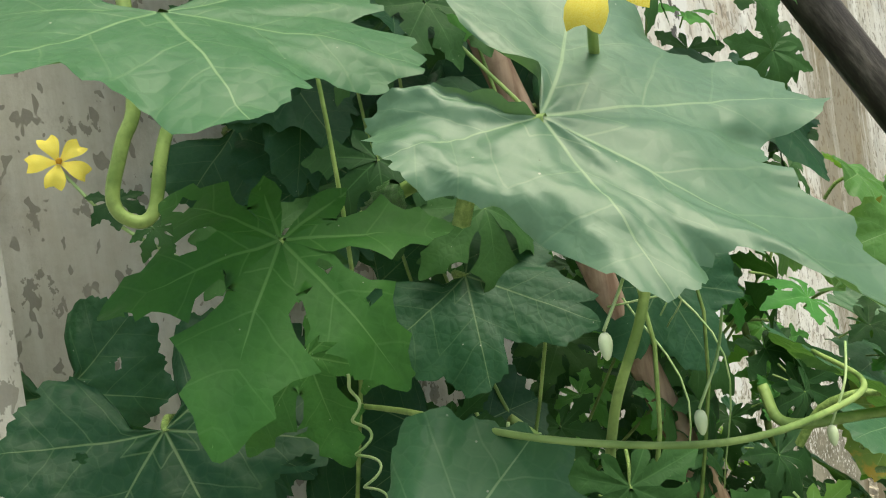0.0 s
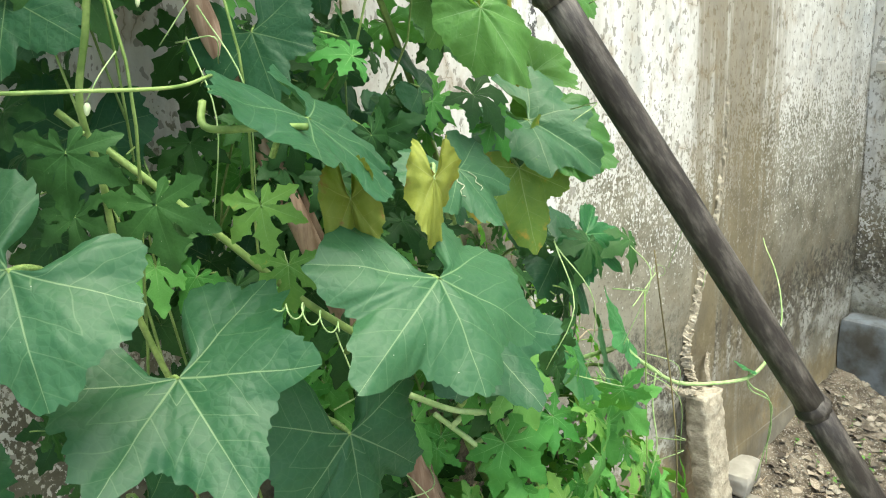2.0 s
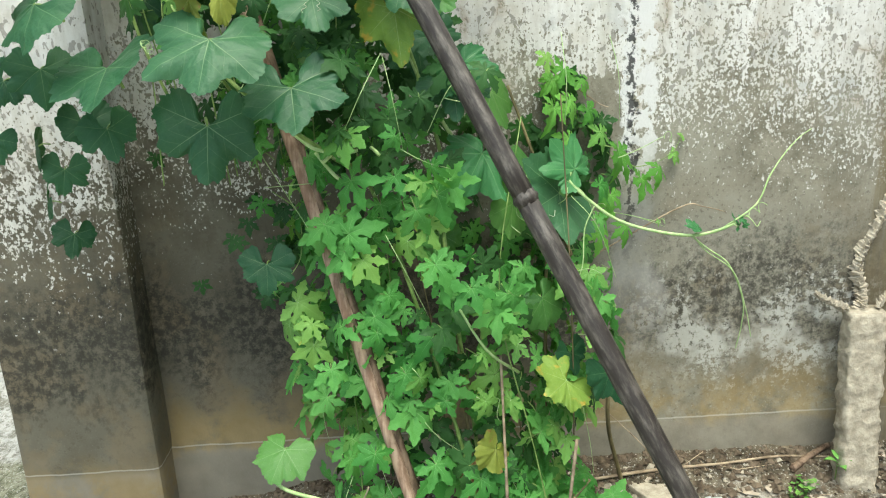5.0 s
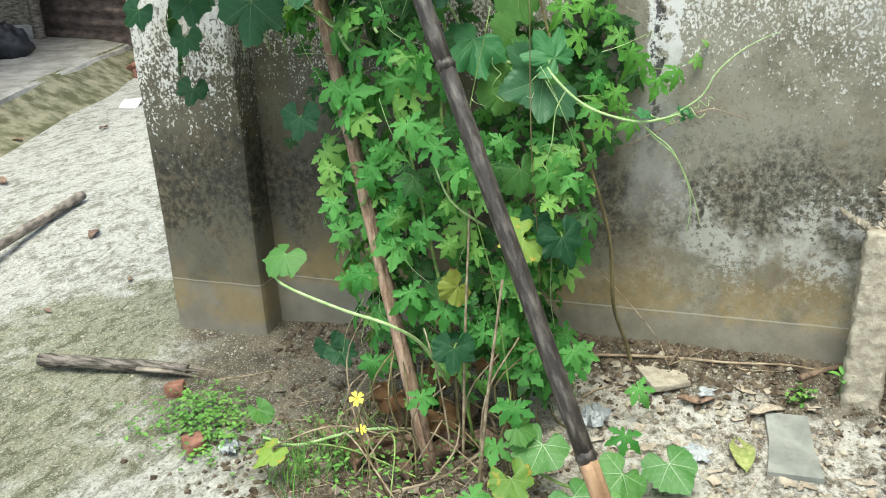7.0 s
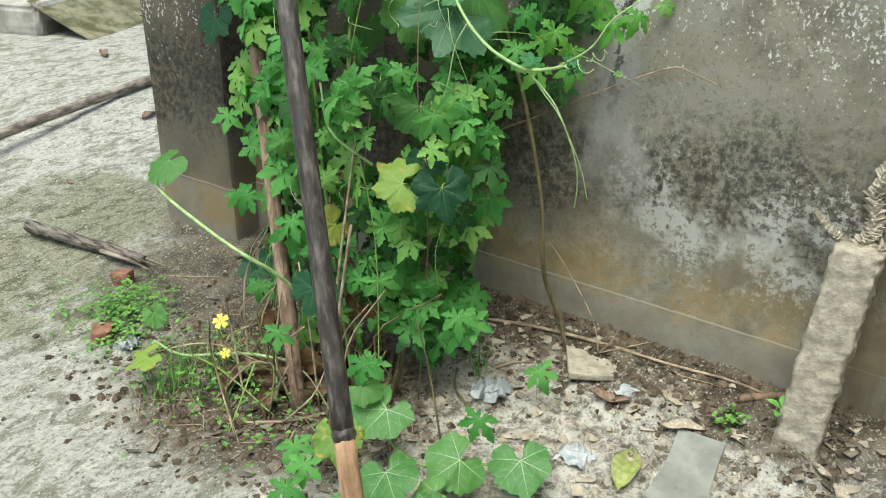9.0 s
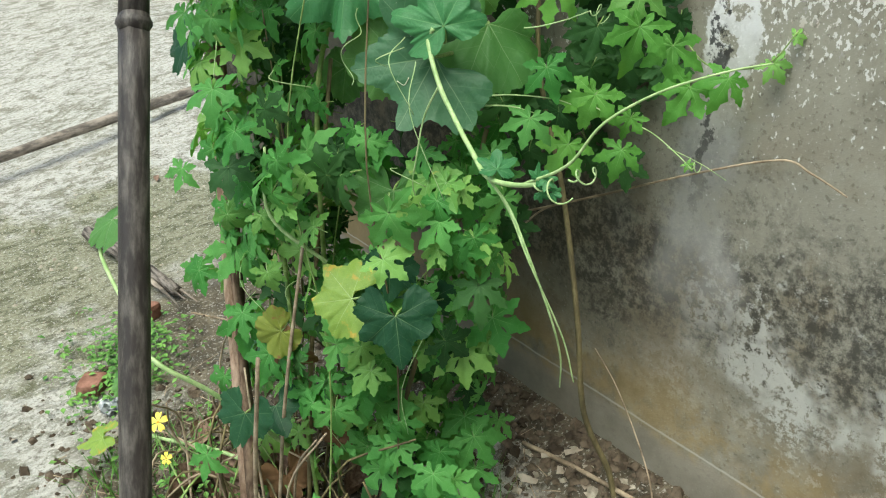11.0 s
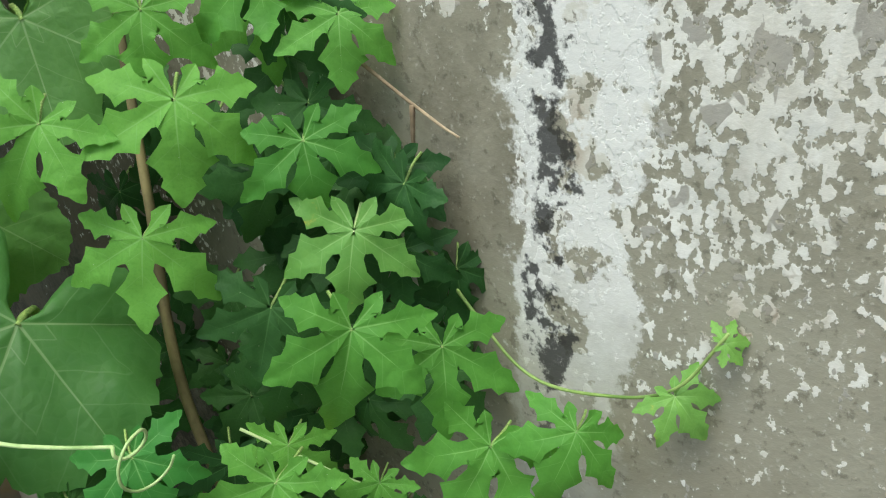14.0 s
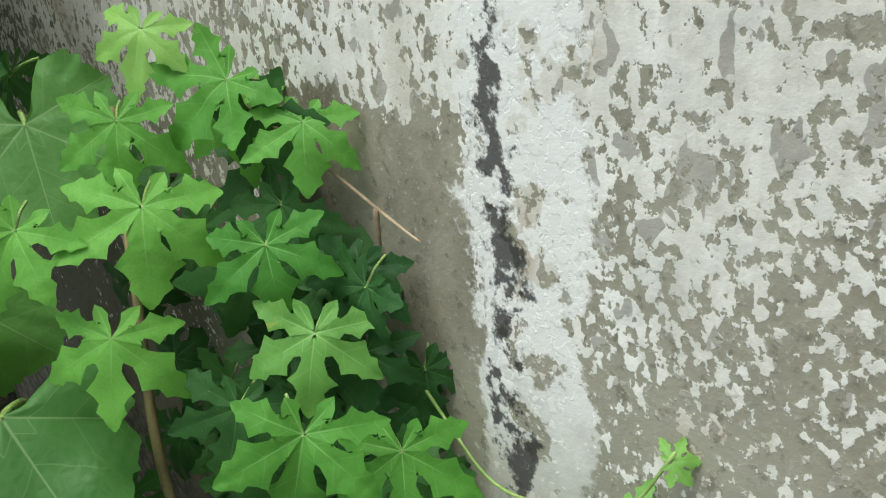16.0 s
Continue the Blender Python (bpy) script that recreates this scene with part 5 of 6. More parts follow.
W("b_shade", 0, 0.012, 1.33, 0.872, 0.078, 45, 10, 6)
W("b_wall", 2, 0.147, 1.223, 0.919, 0.095, 55, 30, -14)
W("b_shade", 1, 0.10, 1.262, 0.865, 0.095, 50, 15, -19)
W("b_wall", 0, 0.03, 1.27, 1.02, 0.078, 45, 35, -4)
W("b_wall", 3, 0.17, 1.19, 0.985, 0.090, 50, 30, -34)
W("b_wall", 5, 0.05, 1.23, 1.045, 0.090, 40, 35, -44)
W("b_wall", 4, 0.168, 1.285, 0.722, 0.090, 45, 30, -34)
W("b_wall", 6, 0.129, 1.345, 0.722, 0.073, 45, 35, -14)
W("b_wall", 1, 0.15, 1.31, 0.795, 0.095, 45, 25, -19)
W("b_shade", 2, 0.08, 1.24, 0.80, 0.090, 45, 15, -24)
W("b_shade", 3, 0.12, 1.22, 0.74, 0.090, 45, 15, -9)

fill = random.Random(5)


def camera_side(z):
    """Middle of the leafy column at a height."""
    return 0.30 - 0.03 * max(0.0, z - 0.8), 0.96 - 0.10 * max(0.0, z - 0.7)


# broad leaves that nothing hangs in front of: x, y, z of the middle, reach
CLEAR = ((0.35, 1.15, 0.63, 0.065), (0.44, 1.15, 0.53, 0.065), (0.42, 1.25, 0.52, 0.06), (0.40, 0.645, 0.75, 0.06), (0.30, 1.10, 0.81, 0.07))


def fill_leaves(vine, count, zlo, zhi, shell, keys, wlo, whi):
    made = 0
    while made < count:
        z = fill.uniform(zlo, zhi)
        cx, cy = camera_side(z)
        ry = 0.225 + 0.05 * smooth_step(z, 0.3, 0.6) + 0.20 * smooth_step(z, 0.92, 1.25)
        rx = 0.18 - 0.04 * smooth_step(z, 0.95, 1.3)
        t = radians(fill.uniform(-125, 125))
        q = fill.uniform(*shell)
        x, y = cx + rx * math.cos(t) * q, cy + ry * math.sin(t) * q
        if x < 0.03 or (z > 0.95 and y < 0.62 and x > 0.36) or (z < 0.9 and y < 0.66) or (z > 0.78 and y > 1.06 and x > 0.10):
            continue
        if 0.80 < z < 1.09 and y > 0.98 and x > 0.07:
            continue
        if z < 0.36 and y < 1.02 and fill.random() < 0.6:
            continue
        if any(x > a - 0.02 and math.hypot(y - b, z - c) < r for a, b, c, r in CLEAR):
            continue
        if (z > 1.10 and y > 0.86) or (z > 0.70 and y > 1.12):
            continue
        az = math.degrees(math.atan2(math.sin(t) / ry, math.cos(t) / rx)) * 0.7 + fill.uniform(-48, 48)
        leaf_on(vine, fill.choice(keys), fill.randrange(20), x, y, z, fill.uniform(wlo, whi), az, fill.uniform(-5, 58), fill.gauss(0, 38))
        made += 1


fill_leaves(bitter, 330, 0.12, 1.02, (0.74, 1.20), ("b_mid", "b_mid", "b_mid", "b_mid", "b_mid", "b_pale", "b_shade"), 0.052, 0.112)
fill_leaves(bitter, 45, 0.25, 0.70, (0.95, 1.15), ("b_pale",), 0.05, 0.08)
# the deep leaves mostly carry their shade in the leaf colour
fill_leaves(bitter_deep, 150, 0.10, 1.25, (0.30, 0.85), ("b_shade", "b_shade", "b_mid"), 0.06, 0.095)
fill_leaves(bitter_wall, 95, 1.0, 1.75, (0.6, 1.05), ("b_shade", "b_shade", "b_shade", "b_mid"), 0.06, 0.095)


def shade_leaves(vine, count, box, keys, wlo, whi, az):
    (x0, x1), (y0, y1), (z0, z1) = box
    for _ in range(count):
        if y1 > 0.86 and z1 > 1.4 and fill.random() < 0.45:
            continue
        leaf_on(vine, fill.choice(keys), fill.randrange(20), fill.uniform(x0, x1), fill.uniform(y0, y1), fill.uniform(z0, z1), fill.uniform(wlo, whi), az + fill.uniform(-35, 35), fill.uniform(0, 45), fill.gauss(0, 30))


# the dim mass behind the first broad leaves, mostly in colours darkened for shade
shade_leaves(bitter_deep, 55, ((0.10, 0.34), (0.42, 0.95), (1.05, 1.62)), ("b_shade", "b_shade", "b_mid"), 0.07, 0.11, -30)
shade_leaves(bitter_wall, 60, ((0.14, 0.36), (0.60, 0.86), (0.95, 1.55)), ("b_mid", "b_shade", "b_shade"), 0.06, 0.09, 0)
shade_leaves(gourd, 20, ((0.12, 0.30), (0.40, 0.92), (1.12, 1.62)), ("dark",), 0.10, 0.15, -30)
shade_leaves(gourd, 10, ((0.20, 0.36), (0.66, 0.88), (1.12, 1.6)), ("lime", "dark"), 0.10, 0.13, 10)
shade_leaves(bitter_deep, 14, ((0.08, 0.22), (0.40, 0.68), (0.55, 1.0)), ("b_shade",), 0.045, 0.065, 10)
# mostly unseen canopy above eye level, added to shade the leaves below
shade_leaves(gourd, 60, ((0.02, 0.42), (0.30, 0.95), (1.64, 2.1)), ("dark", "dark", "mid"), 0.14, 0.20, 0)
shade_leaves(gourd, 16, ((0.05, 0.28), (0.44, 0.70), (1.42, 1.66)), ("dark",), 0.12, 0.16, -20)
shade_leaves(bitter_wall, 50, ((0.03, 0.4), (0.3, 0.95), (1.6, 2.1)), ("b_shade", "b_mid"), 0.08, 0.11, 0)
B("b_eaten", 1, 0.30, 0.335, 1.36, 0.10, -45, 15, 15)
B("b_shade", 2, 0.30, 0.40, 1.45, 0.10, -45, 15, 0)
B("b_shade", 4, 0.24, 0.36, 1.42, 0.09, -45, 20, 10)
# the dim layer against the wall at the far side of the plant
# most of its shade is in the dark leaf colour
shade_leaves(bitter_deep, 26, ((0.015, 0.05), (1.00, 1.26), (0.62, 1.04)), ("b_shade",), 0.075, 0.10, 45)
shade_leaves(bitter_wall, 22, ((0.12, 0.24), (0.98, 1.22), (0.50, 0.78)), ("b_shade", "b_mid"), 0.075, 0.095, 45)
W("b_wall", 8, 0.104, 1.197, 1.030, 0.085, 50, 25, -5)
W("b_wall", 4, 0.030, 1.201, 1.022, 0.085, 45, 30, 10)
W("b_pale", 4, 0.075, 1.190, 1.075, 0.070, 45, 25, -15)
shade_leaves(bitter_deep, 16, ((0.012, 0.045), (1.18, 1.34), (0.78, 0.98)), ("b_shade",), 0.075, 0.095, 40)
shade_leaves(bitter_deep, 18, ((0.015, 0.05), (1.10, 1.28), (0.60, 0.84)), ("b_shade",), 0.075, 0.095, 40)
shade_leaves(bitter_deep, 60, ((0.05, 0.20), (0.46, 1.02), (0.95, 1.36)), ("b_shade",), 0.08, 0.11, -15)
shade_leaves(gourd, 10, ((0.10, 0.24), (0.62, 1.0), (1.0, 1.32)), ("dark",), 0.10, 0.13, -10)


# ---- stems, tendrils, flowers ----
def line_on(vine, name, pts, r0, r1, material, label="", per=7, sides=7):
    o = OFF[vine]
    return rod(name, [Vector(p) - o for p in pts], r0, r1, material, vine, label, sides, per, 0.04)


def coil(start, way, turns, radius, length, droop=0.0, seed=1):
    """Points of a loose spiral tendril."""
    w = Vector(way).normalized()
    a = w.orthogonal().normalized()
    b = w.cross(a)
    n = int(turns * 8)
    pts = []
    for i in range(n + 1):
        t = i / n
        r = radius * min(1.0, t * 2.5) * (1 - 0.35 * t)
        ang = turns * 2 * math.pi * t + seed
        pts.append(Vector(start) + w * length * t + (a * math.cos(ang) + b * math.sin(ang)) * r + Vector((0, 0, -droop * t * t)))
    return pts


# the long shoot that hangs free in front of the wall
line_on(gourd, "shoot", [(0.327, 1.195, 0.890), (0.333, 1.192, 0.874), (0.350, 1.232, 0.835), (0.362, 1.278, 0.803), (0.386, 1.335, 0.788), (0.415, 1.393, 0.785), (0.420, 1.438, 0.793), (0.416, 1.473, 0.805)], 0.0033, 0.0028, PALESTEM)
line_on(gourd, "tendril", [(0.418, 1.450, 0.797), (0.415, 1.506, 0.836), (0.400, 1.533, 0.882), (0.370, 1.570, 0.915), (0.335, 1.61, 0.935), (0.314, 1.64, 0.945)], 0.0018, 0.0008, PALESTEM)
line_on(gourd, "tendril", [(0.415, 1.393, 0.785), (0.412, 1.425, 0.758), (0.422, 1.462, 0.728), (0.414, 1.494, 0.657), (0.400, 1.500, 0.60), (0.392, 1.495, 0.55)], 0.0018, 0.0009, PALESTEM)
line_on(gourd, "tendril", [(0.415, 1.396, 0.785), (0.410, 1.424, 0.752), (0.424, 1.470, 0.715), (0.405, 1.505, 0.632), (0.398, 1.520, 0.575)], 0.0014, 0.0008, PALESTEM)
line_on(gourd, "tendril", [(0.352, 1.235, 0.833), (0.360, 1.215, 0.79), (0.372, 1.21, 0.73), (0.37, 1.20, 0.69), (0.36, 1.205, 0.66)], 0.0014, 0.0008, PALESTEM)
line_on(gourd, "tendril", [(0.300, 1.200, 0.806), (0.284, 1.218, 0.799), (0.245, 1.248, 0.800), (0.200, 1.280, 0.793), (0.17, 1.295, 0.780)], 0.0011, 0.0007, PALESTEM)
line_on(gourd, "tendril", [(0.290, 1.225, 0.79), (0.245, 1.25, 0.785), (0.205, 1.268, 0.768)], 0.0013, 0.0008, PALESTEM)
line_on(gourd, "tendril", [(0.270, 1.295, 0.900), (0.266, 1.315, 0.905), (0.260, 1.350, 0.918), (0.257, 1.384, 0.934)], 0.0010, 0.0007, PALESTEM)
line_on(gourd, "tendril", coil((0.257, 1.384, 0.934), (-0.2, 1, -0.2), 1.5, 0.012, 0.02), 0.0007, 0.0005, PALESTEM, per=3)
line_on(gourd, "tendril", coil((0.418, 1.465, 0.803), (0.1, 1, 0.1), 1.4, 0.013, 0.05), 0.0013, 0.0008, PALESTEM, per=3)
line_on(gourd, "tendril", coil((0.40, 1.495, 0.812), (-0.1, 1, 0.5), 2.0, 0.010, 0.04), 0.0012, 0.0007, PALESTEM, per=3)
for i, (x, y, z, w, az, el, spin) in enumerate(((0.417, 1.480, 0.812, 0.024, 30, 50, 60), (0.417, 1.470, 0.810, 0.028, 60, 30, 120), (0.414, 1.488, 0.800, 0.020, 0, 30, 90), (0.412, 1.405, 0.797, 0.050, 60, 55, 170), (0.418, 1.475, 0.796, 0.022, 40, 10, 60))):
    leaf_on(gourd, "star", i, x, y, z, w, az, el, spin, "tiny unfolding leaf")

line_on(gourd, "stem", [(0.262, 0.90, 1.14), (0.270, 0.935, 1.05), (0.272, 0.970, 0.980), (0.278, 1.013, 0.919), (0.298, 1.080, 0.885), (0.318, 1.160, 0.882), (0.328, 1.196, 0.888)], 0.0036, 0.0034, PALESTEM)

# main gourd stems
line_on(gourd, "stem", [(0.42, 1.02, 0.03), (0.40, 1.0, 0.40), (0.36, 0.96, 0.75), (0.30, 0.96, 0.93), (0.285, 0.93, 1.032), (0.266, 0.92, 1.094), (0.28, 0.86, 1.25), (0.30, 0.75, 1.45), (0.30, 0.6, 1.62)], 0.0042, 0.0034, STEM)
line_on(gourd, "stem", [(0.48, 1.05, 0.02), (0.44, 0.95, 0.5), (0.356, 0.837, 0.873), (0.403, 0.775, 0.954), (0.48, 0.70, 1.035), (0.43, 0.60, 1.12), (0.36, 0.52, 1.22), (0.32, 0.45, 1.30)], 0.004, 0.003, STEM)
line_on(gourd, "stem", [(0.40, 0.46, 1.62), (0.43, 0.45, 1.45), (0.419, 0.444, 1.368), (0.395, 0.44, 1.31), (0.376, 0.454, 1.257), (0.36, 0.47, 1.15), (0.35, 0.52, 1.0)], 0.0025, 0.0028, STEM)
line_on(gourd, "stem", [(0.440, 0.507, 1.306), (0.452, 0.502, 1.289), (0.485, 0.529, 1.288), (0.510, 0.545, 1.288)], 0.003, 0.0026, STEM)
line_on(gourd, "stem", [(0.26, 0.295, 1.60), (0.259, 0.293, 1.498), (0.252, 0.286, 1.470), (0.245, 0.281, 1.447), (0.247, 0.286, 1.436), (0.253, 0.296, 1.438), (0.259, 0.306, 1.475), (0.26, 0.34, 1.52)], 0.0036, 0.0032, STEM)
line_on(gourd, "stem", [(0.30, 0.37, 1.415), (0.36, 0.36, 1.43), (0.42, 0.37, 1.44), (0.47, 0.40, 1.45)], 0.0036, 0.0034, STEM)
line_on(gourd, "stem", [(0.43, 0.62, 1.08), (0.50, 0.605, 1.14), (0.53, 0.615, 1.155), (0.547, 0.624, 1.167)], 0.003, 0.002, STEM)
line_on(gourd, "stem", [(0.30, 0.36, 1.33), (0.38, 0.32, 1.340), (0.455, 0.305, 1.338), (0.498, 0.341, 1.329), (0.512, 0.400, 1.325), (0.505, 0.455, 1.322), (0.47, 0.50, 1.325)], 0.0013, 0.0012, STEM)
line_on(gourd, "stem", [(0.403, 0.775, 0.954), (0.44, 0.79, 0.965), (0.455, 0.82, 0.975)], 0.0038, 0.003, PALESTEM)
line_on(gourd, "stem", [(0.356, 0.837, 0.873), (0.39, 0.86, 0.905), (0.40, 0.88, 0.93)], 0.0036, 0.003, PALESTEM)
line_on(gourd, "runner", [(0.50, 1.00, 0.18), (0.60, 0.98, 0.33), (0.668, 0.936, 0.406), (0.654, 0.817, 0.425), (0.639, 0.68, 0.461), (0.62, 0.66, 0.49), (0.607, 0.677, 0.516)], 0.0042, 0.0028, PALESTEM)
line_on(gourd, "stem", [(0.44, 1.08, 0.55), (0.49, 1.02, 0.62), (0.46, 0.97, 0.70)], 0.003, 0.002, PALESTEM)
line_on(gourd, "runner", [(0.48, 1.05, 0.03), (0.58, 1.20, 0.05), (0.60, 1.32, 0.03), (0.52, 1.43, 0.03)], 0.0045, 0.003, STEM)
line_on(gourd, "runner", [(0.46, 0.96, 0.03), (0.55, 0.80, 0.06), (0.62, 0.66, 0.04), (0.64, 0.58, 0.06)], 0.0045, 0.003, PALESTEM)
# woody stem against the wall and dry twigs
line_on(bitter_wall, "woody_stem", [(0.080, 1.372, 0.03), (0.085, 1.350, 0.12), (0.125, 1.318, 0.25), (0.145, 1.305, 0.44), (0.13, 1.245, 0.63), (0.125, 1.185, 0.785), (0.10, 1.15, 0.90), (0.07, 1.11, 1.02)], 0.0058, 0.0030, WOODYSTEM)
line_on(bitter_wall, "stem", [(0.03, 1.20, 0.98), (0.015, 1.27, 0.92), (0.014, 1.34, 0.85), (0.022, 1.39, 0.825), (0.02, 1.44, 0.832), (0.018, 1.476, 0.852), (0.012, 1.497, 0.89)], 0.0012, 0.0009, STEM)
twig = empty_thing("dry_twig", "thin dry twig caught against the wall", "twig", (0.02, 1.3, 0.6))
for pts in ([(0.06, 1.02, 0.47), (0.022, 1.211, 0.569), (0.018, 1.366, 0.657), (0.015, 1.503, 0.726), (0.012, 1.55, 0.722), (0.012, 1.60, 0.708)], [(0.02, 1.16, 0.545), (0.03, 1.10, 0.50), (0.05, 1.06, 0.44)]):
    rod("branch", [Vector(p) - Vector((0.02, 1.3, 0.6)) for p in pts], 0.0022, 0.0012, DRYSTEM, twig, "", 6, 8, 0.15)
twig2 = empty_thing("dry_twig", "forked dry twig sticking out above the leaves", "twig", (0.02, 1.25, 1.0))
for pts in ([(0.06, 1.18, 1.06), (0.03, 1.25, 1.01), (0.012, 1.311, 0.966), (0.010, 1.335, 0.955)], [(0.014, 1.305, 0.97), (0.012, 1.30, 0.935), (0.012, 1.29, 0.91)]):
    rod("branch", [Vector(p) - Vector((0.02, 1.25, 1.0)) for p in pts], 0.0016, 0.0008, DRYSTEM, twig2, "", 6, 6, 0.15)

line_on(bitter, "stem", [(0.262, 0.640, 0.867), (0.262, 0.683, 0.824), (0.262, 0.682, 0.741), (0.262, 0.656, 0.697), (0.262, 0.622, 0.665), (0.262, 0.668, 0.623)], 0.0013, 0.0010, STEM)
# a thin runner with small leaves below the row on the wall
line_on(bitter_wall, "runner", [(0.12, 1.235, 0.775), (0.09, 1.29, 0.745), (0.075, 1.345, 0.735), (0.085, 1.40, 0.722), (0.095, 1.43, 0.715)], 0.0011, 0.0008, PALESTEM)
line_on(bitter_wall, "tendril", coil((0.095, 1.43, 0.715), (-0.3, 1, 0.2), 1.6, 0.008, 0.014), 0.0008, 0.0006, PALESTEM, per=3)
line_on(bitter_wall, "tendril", [(0.085, 1.385, 0.726), (0.06, 1.42, 0.708), (0.045, 1.455, 0.690)], 0.0007, 0.0005, PALESTEM)
W("b_wall", 2, 0.105, 1.262, 0.765, 0.075, 45, 25, -10)
W("b_wall", 7, 0.082, 1.318, 0.748, 0.060, 40, 30, -20)
W("b_pale", 3, 0.094, 1.425, 0.718, 0.022, 40, 40, 40)
# pale cut stalk ends
line_on(gourd, "cut_stalk", [(0.400, 0.706, 1.002), (0.430, 0.740, 0.981), (0.450, 0.769, 0.973)], 0.0032, 0.0030, PALESTEM)
line_on(gourd, "cut_stalk", [(0.410, 0.757, 0.947), (0.430, 0.792, 0.980), (0.440, 0.809, 0.983)], 0.0032, 0.0030, PALESTEM)
line_on(gourd, "cut_stalk", [(0.410, 0.802, 0.902), (0.420, 0.775, 0.929), (0.400, 0.745, 0.964)], 0.0032, 0.0030, PALESTEM)
line_on(gourd, "cut_stalk", [(0.400, 0.840, 0.968), (0.430, 0.847, 0.969), (0.440, 0.855, 0.962)], 0.0032, 0.0030, PALESTEM)
line_on(gourd, "cut_stalk", [(0.400, 0.875, 0.892), (0.430, 0.887, 0.907), (0.440, 0.904, 0.905)], 0.0032, 0.0030, PALESTEM)

# loose tendrils
for k, (p, w, tn, rad, ln, dr) in enumerate((((0.42, 0.33, 1.335), (0.05, 0.1, -1), 3.0, 0.010, 0.07, 0.0), ((0.43, 0.335, 1.33), (0.1, 0.0, -1), 2.2, 0.014, 0.05, 0.0), ((0.50, 0.51, 1.165), (0.8, 0.5, 0.1), 4.0, 0.008, 0.05, 0.02), ((0.47, 0.60, 1.14), (0.3, 0.4, -1), 5.0, 0.006, 0.06, 0.0), ((0.37, 0.30, 1.36), (0.0, 0.1, -1), 6.0, 0.005, 0.08, 0.0), ((0.36, 1.08, 0.90), (0.5, 0.3, -1), 1.5, 0.015, 0.10, 0.0), ((0.44, 1.00, 0.55), (0.4, 0.4, -0.4), 2.0, 0.014, 0.08, 0.02))):
    line_on(gourd, "tendril", coil(p, w, tn, rad, ln, dr, k), 0.0007, 0.0005, PALESTEM, per=2, sides=5)
rt = random.Random(9)
for k in range(34):
    z = rt.uniform(0.25, 1.5)
    cx, cy = camera_side(z)
    t = radians(rt.uniform(-80, 80))
    ry = 0.26 if z < 0.95 else 0.36
    p = Vector((cx + 0.17 * math.cos(t), cy + ry * math.sin(t), z))
    q = p + Vector((rt.uniform(-0.02, 0.06), rt.uniform(-0.09, 0.09), rt.uniform(-0.16, 0.05)))
    m = (p + q) / 2 + Vector((0.03, 0, rt.uniform(0.0, 0.03)))
    line_on(bitter, "tendril", [p, m, q], 0.0008, 0.0005, PALESTEM, per=5, sides=5)
for k in range(8):
    y = rt.uniform(0.72, 1.2)
    x = 0.30 + 0.16 * math.sqrt(max(0.0, 1 - ((y - 0.97) / 0.30) ** 2)) * rt.uniform(0.3, 1.0)
    h = rt.uniform(0.5, 1.15)
    line_on(bitter, "stem", [(x + rt.uniform(0.0, 0.12), y + rt.uniform(-0.05, 0.08), 0.02), (x + rt.uniform(-0.02, 0.03), y, h * 0.4), (x + rt.uniform(-0.03, 0.03), y - rt.uniform(0, 0.06), h * 0.7), (x - 0.02, y - rt.uniform(0, 0.1), h)], 0.0016, 0.0011, (STEM, WOODYSTEM, STEM)[k % 3], per=5, sides=5)
for k in range(10):
    y = rt.uniform(0.45, 0.85)
    line_on(bitter_deep, "stem", [(rt.uniform(0.2, 0.36), y, 0.9), (rt.uniform(0.2, 0.38), y - 0.03, 1.15), (rt.uniform(0.2, 0.40), y - rt.uniform(-0.05, 0.1), 1.38), (rt.uniform(0.2, 0.36), y - 0.1, 1.6)], 0.0015, 0.0011, STEM, per=5, sides=5)


def flower(vine, x, y, z, width, az, el, label):
    """A five-petalled yellow flower with a darker middle."""
    o = OFF[vine]
    base = leaf_pose(x - o.x, y - o.y, z - o.z, width / 2, az, el, 0)
    rng = random.Random(int(x * 1000))
    root = None
    for k in range(5):
        a0 = 2 * math.pi * k / 5
        bm = grid_sheet([i / 6 for i in range(7)], [j / 4 - 0.5 for j in range(5)], lambda u, v: (0, 0, 0))
        for idx, vert in enumerate(list(bm.verts)):
            u, v = (idx // 5) / 6, (idx % 5) / 4 - 0.5
            wdt = 0.12 + 0.56 * math.sin(min(1.0, u * 1.05) * math.pi * 0.62) ** 1.3 * (1 - 0.25 * u**6)
            notch = -0.10 * (1 - abs(v) * 2) * u**8
            r, s = 0.08 + u * 0.92 + notch, v * wdt
            zz = 0.18 * math.sin(u * 2.4) - 0.12 * u * u + 0.06 * math.cos(v * 7 + k) * u + rng.uniform(-0.01, 0.01)
            vert.co = Vector((math.cos(a0) * r - math.sin(a0) * s, math.sin(a0) * r + math.cos(a0) * s, zz))
        if root is None:
            root = part("flower", bm, PETAL, vine, label)
            root.matrix_basis = base
        else:
            part("petal", bm, PETAL, root)
    bm = bmesh.new()
    bmesh.ops.create_icosphere(bm, subdivisions=1, radius=0.12)
    bm.transform(Matrix.Translation((0, 0, 0.10)))
    part("stamens", bm, plain_orange, root)
    return root


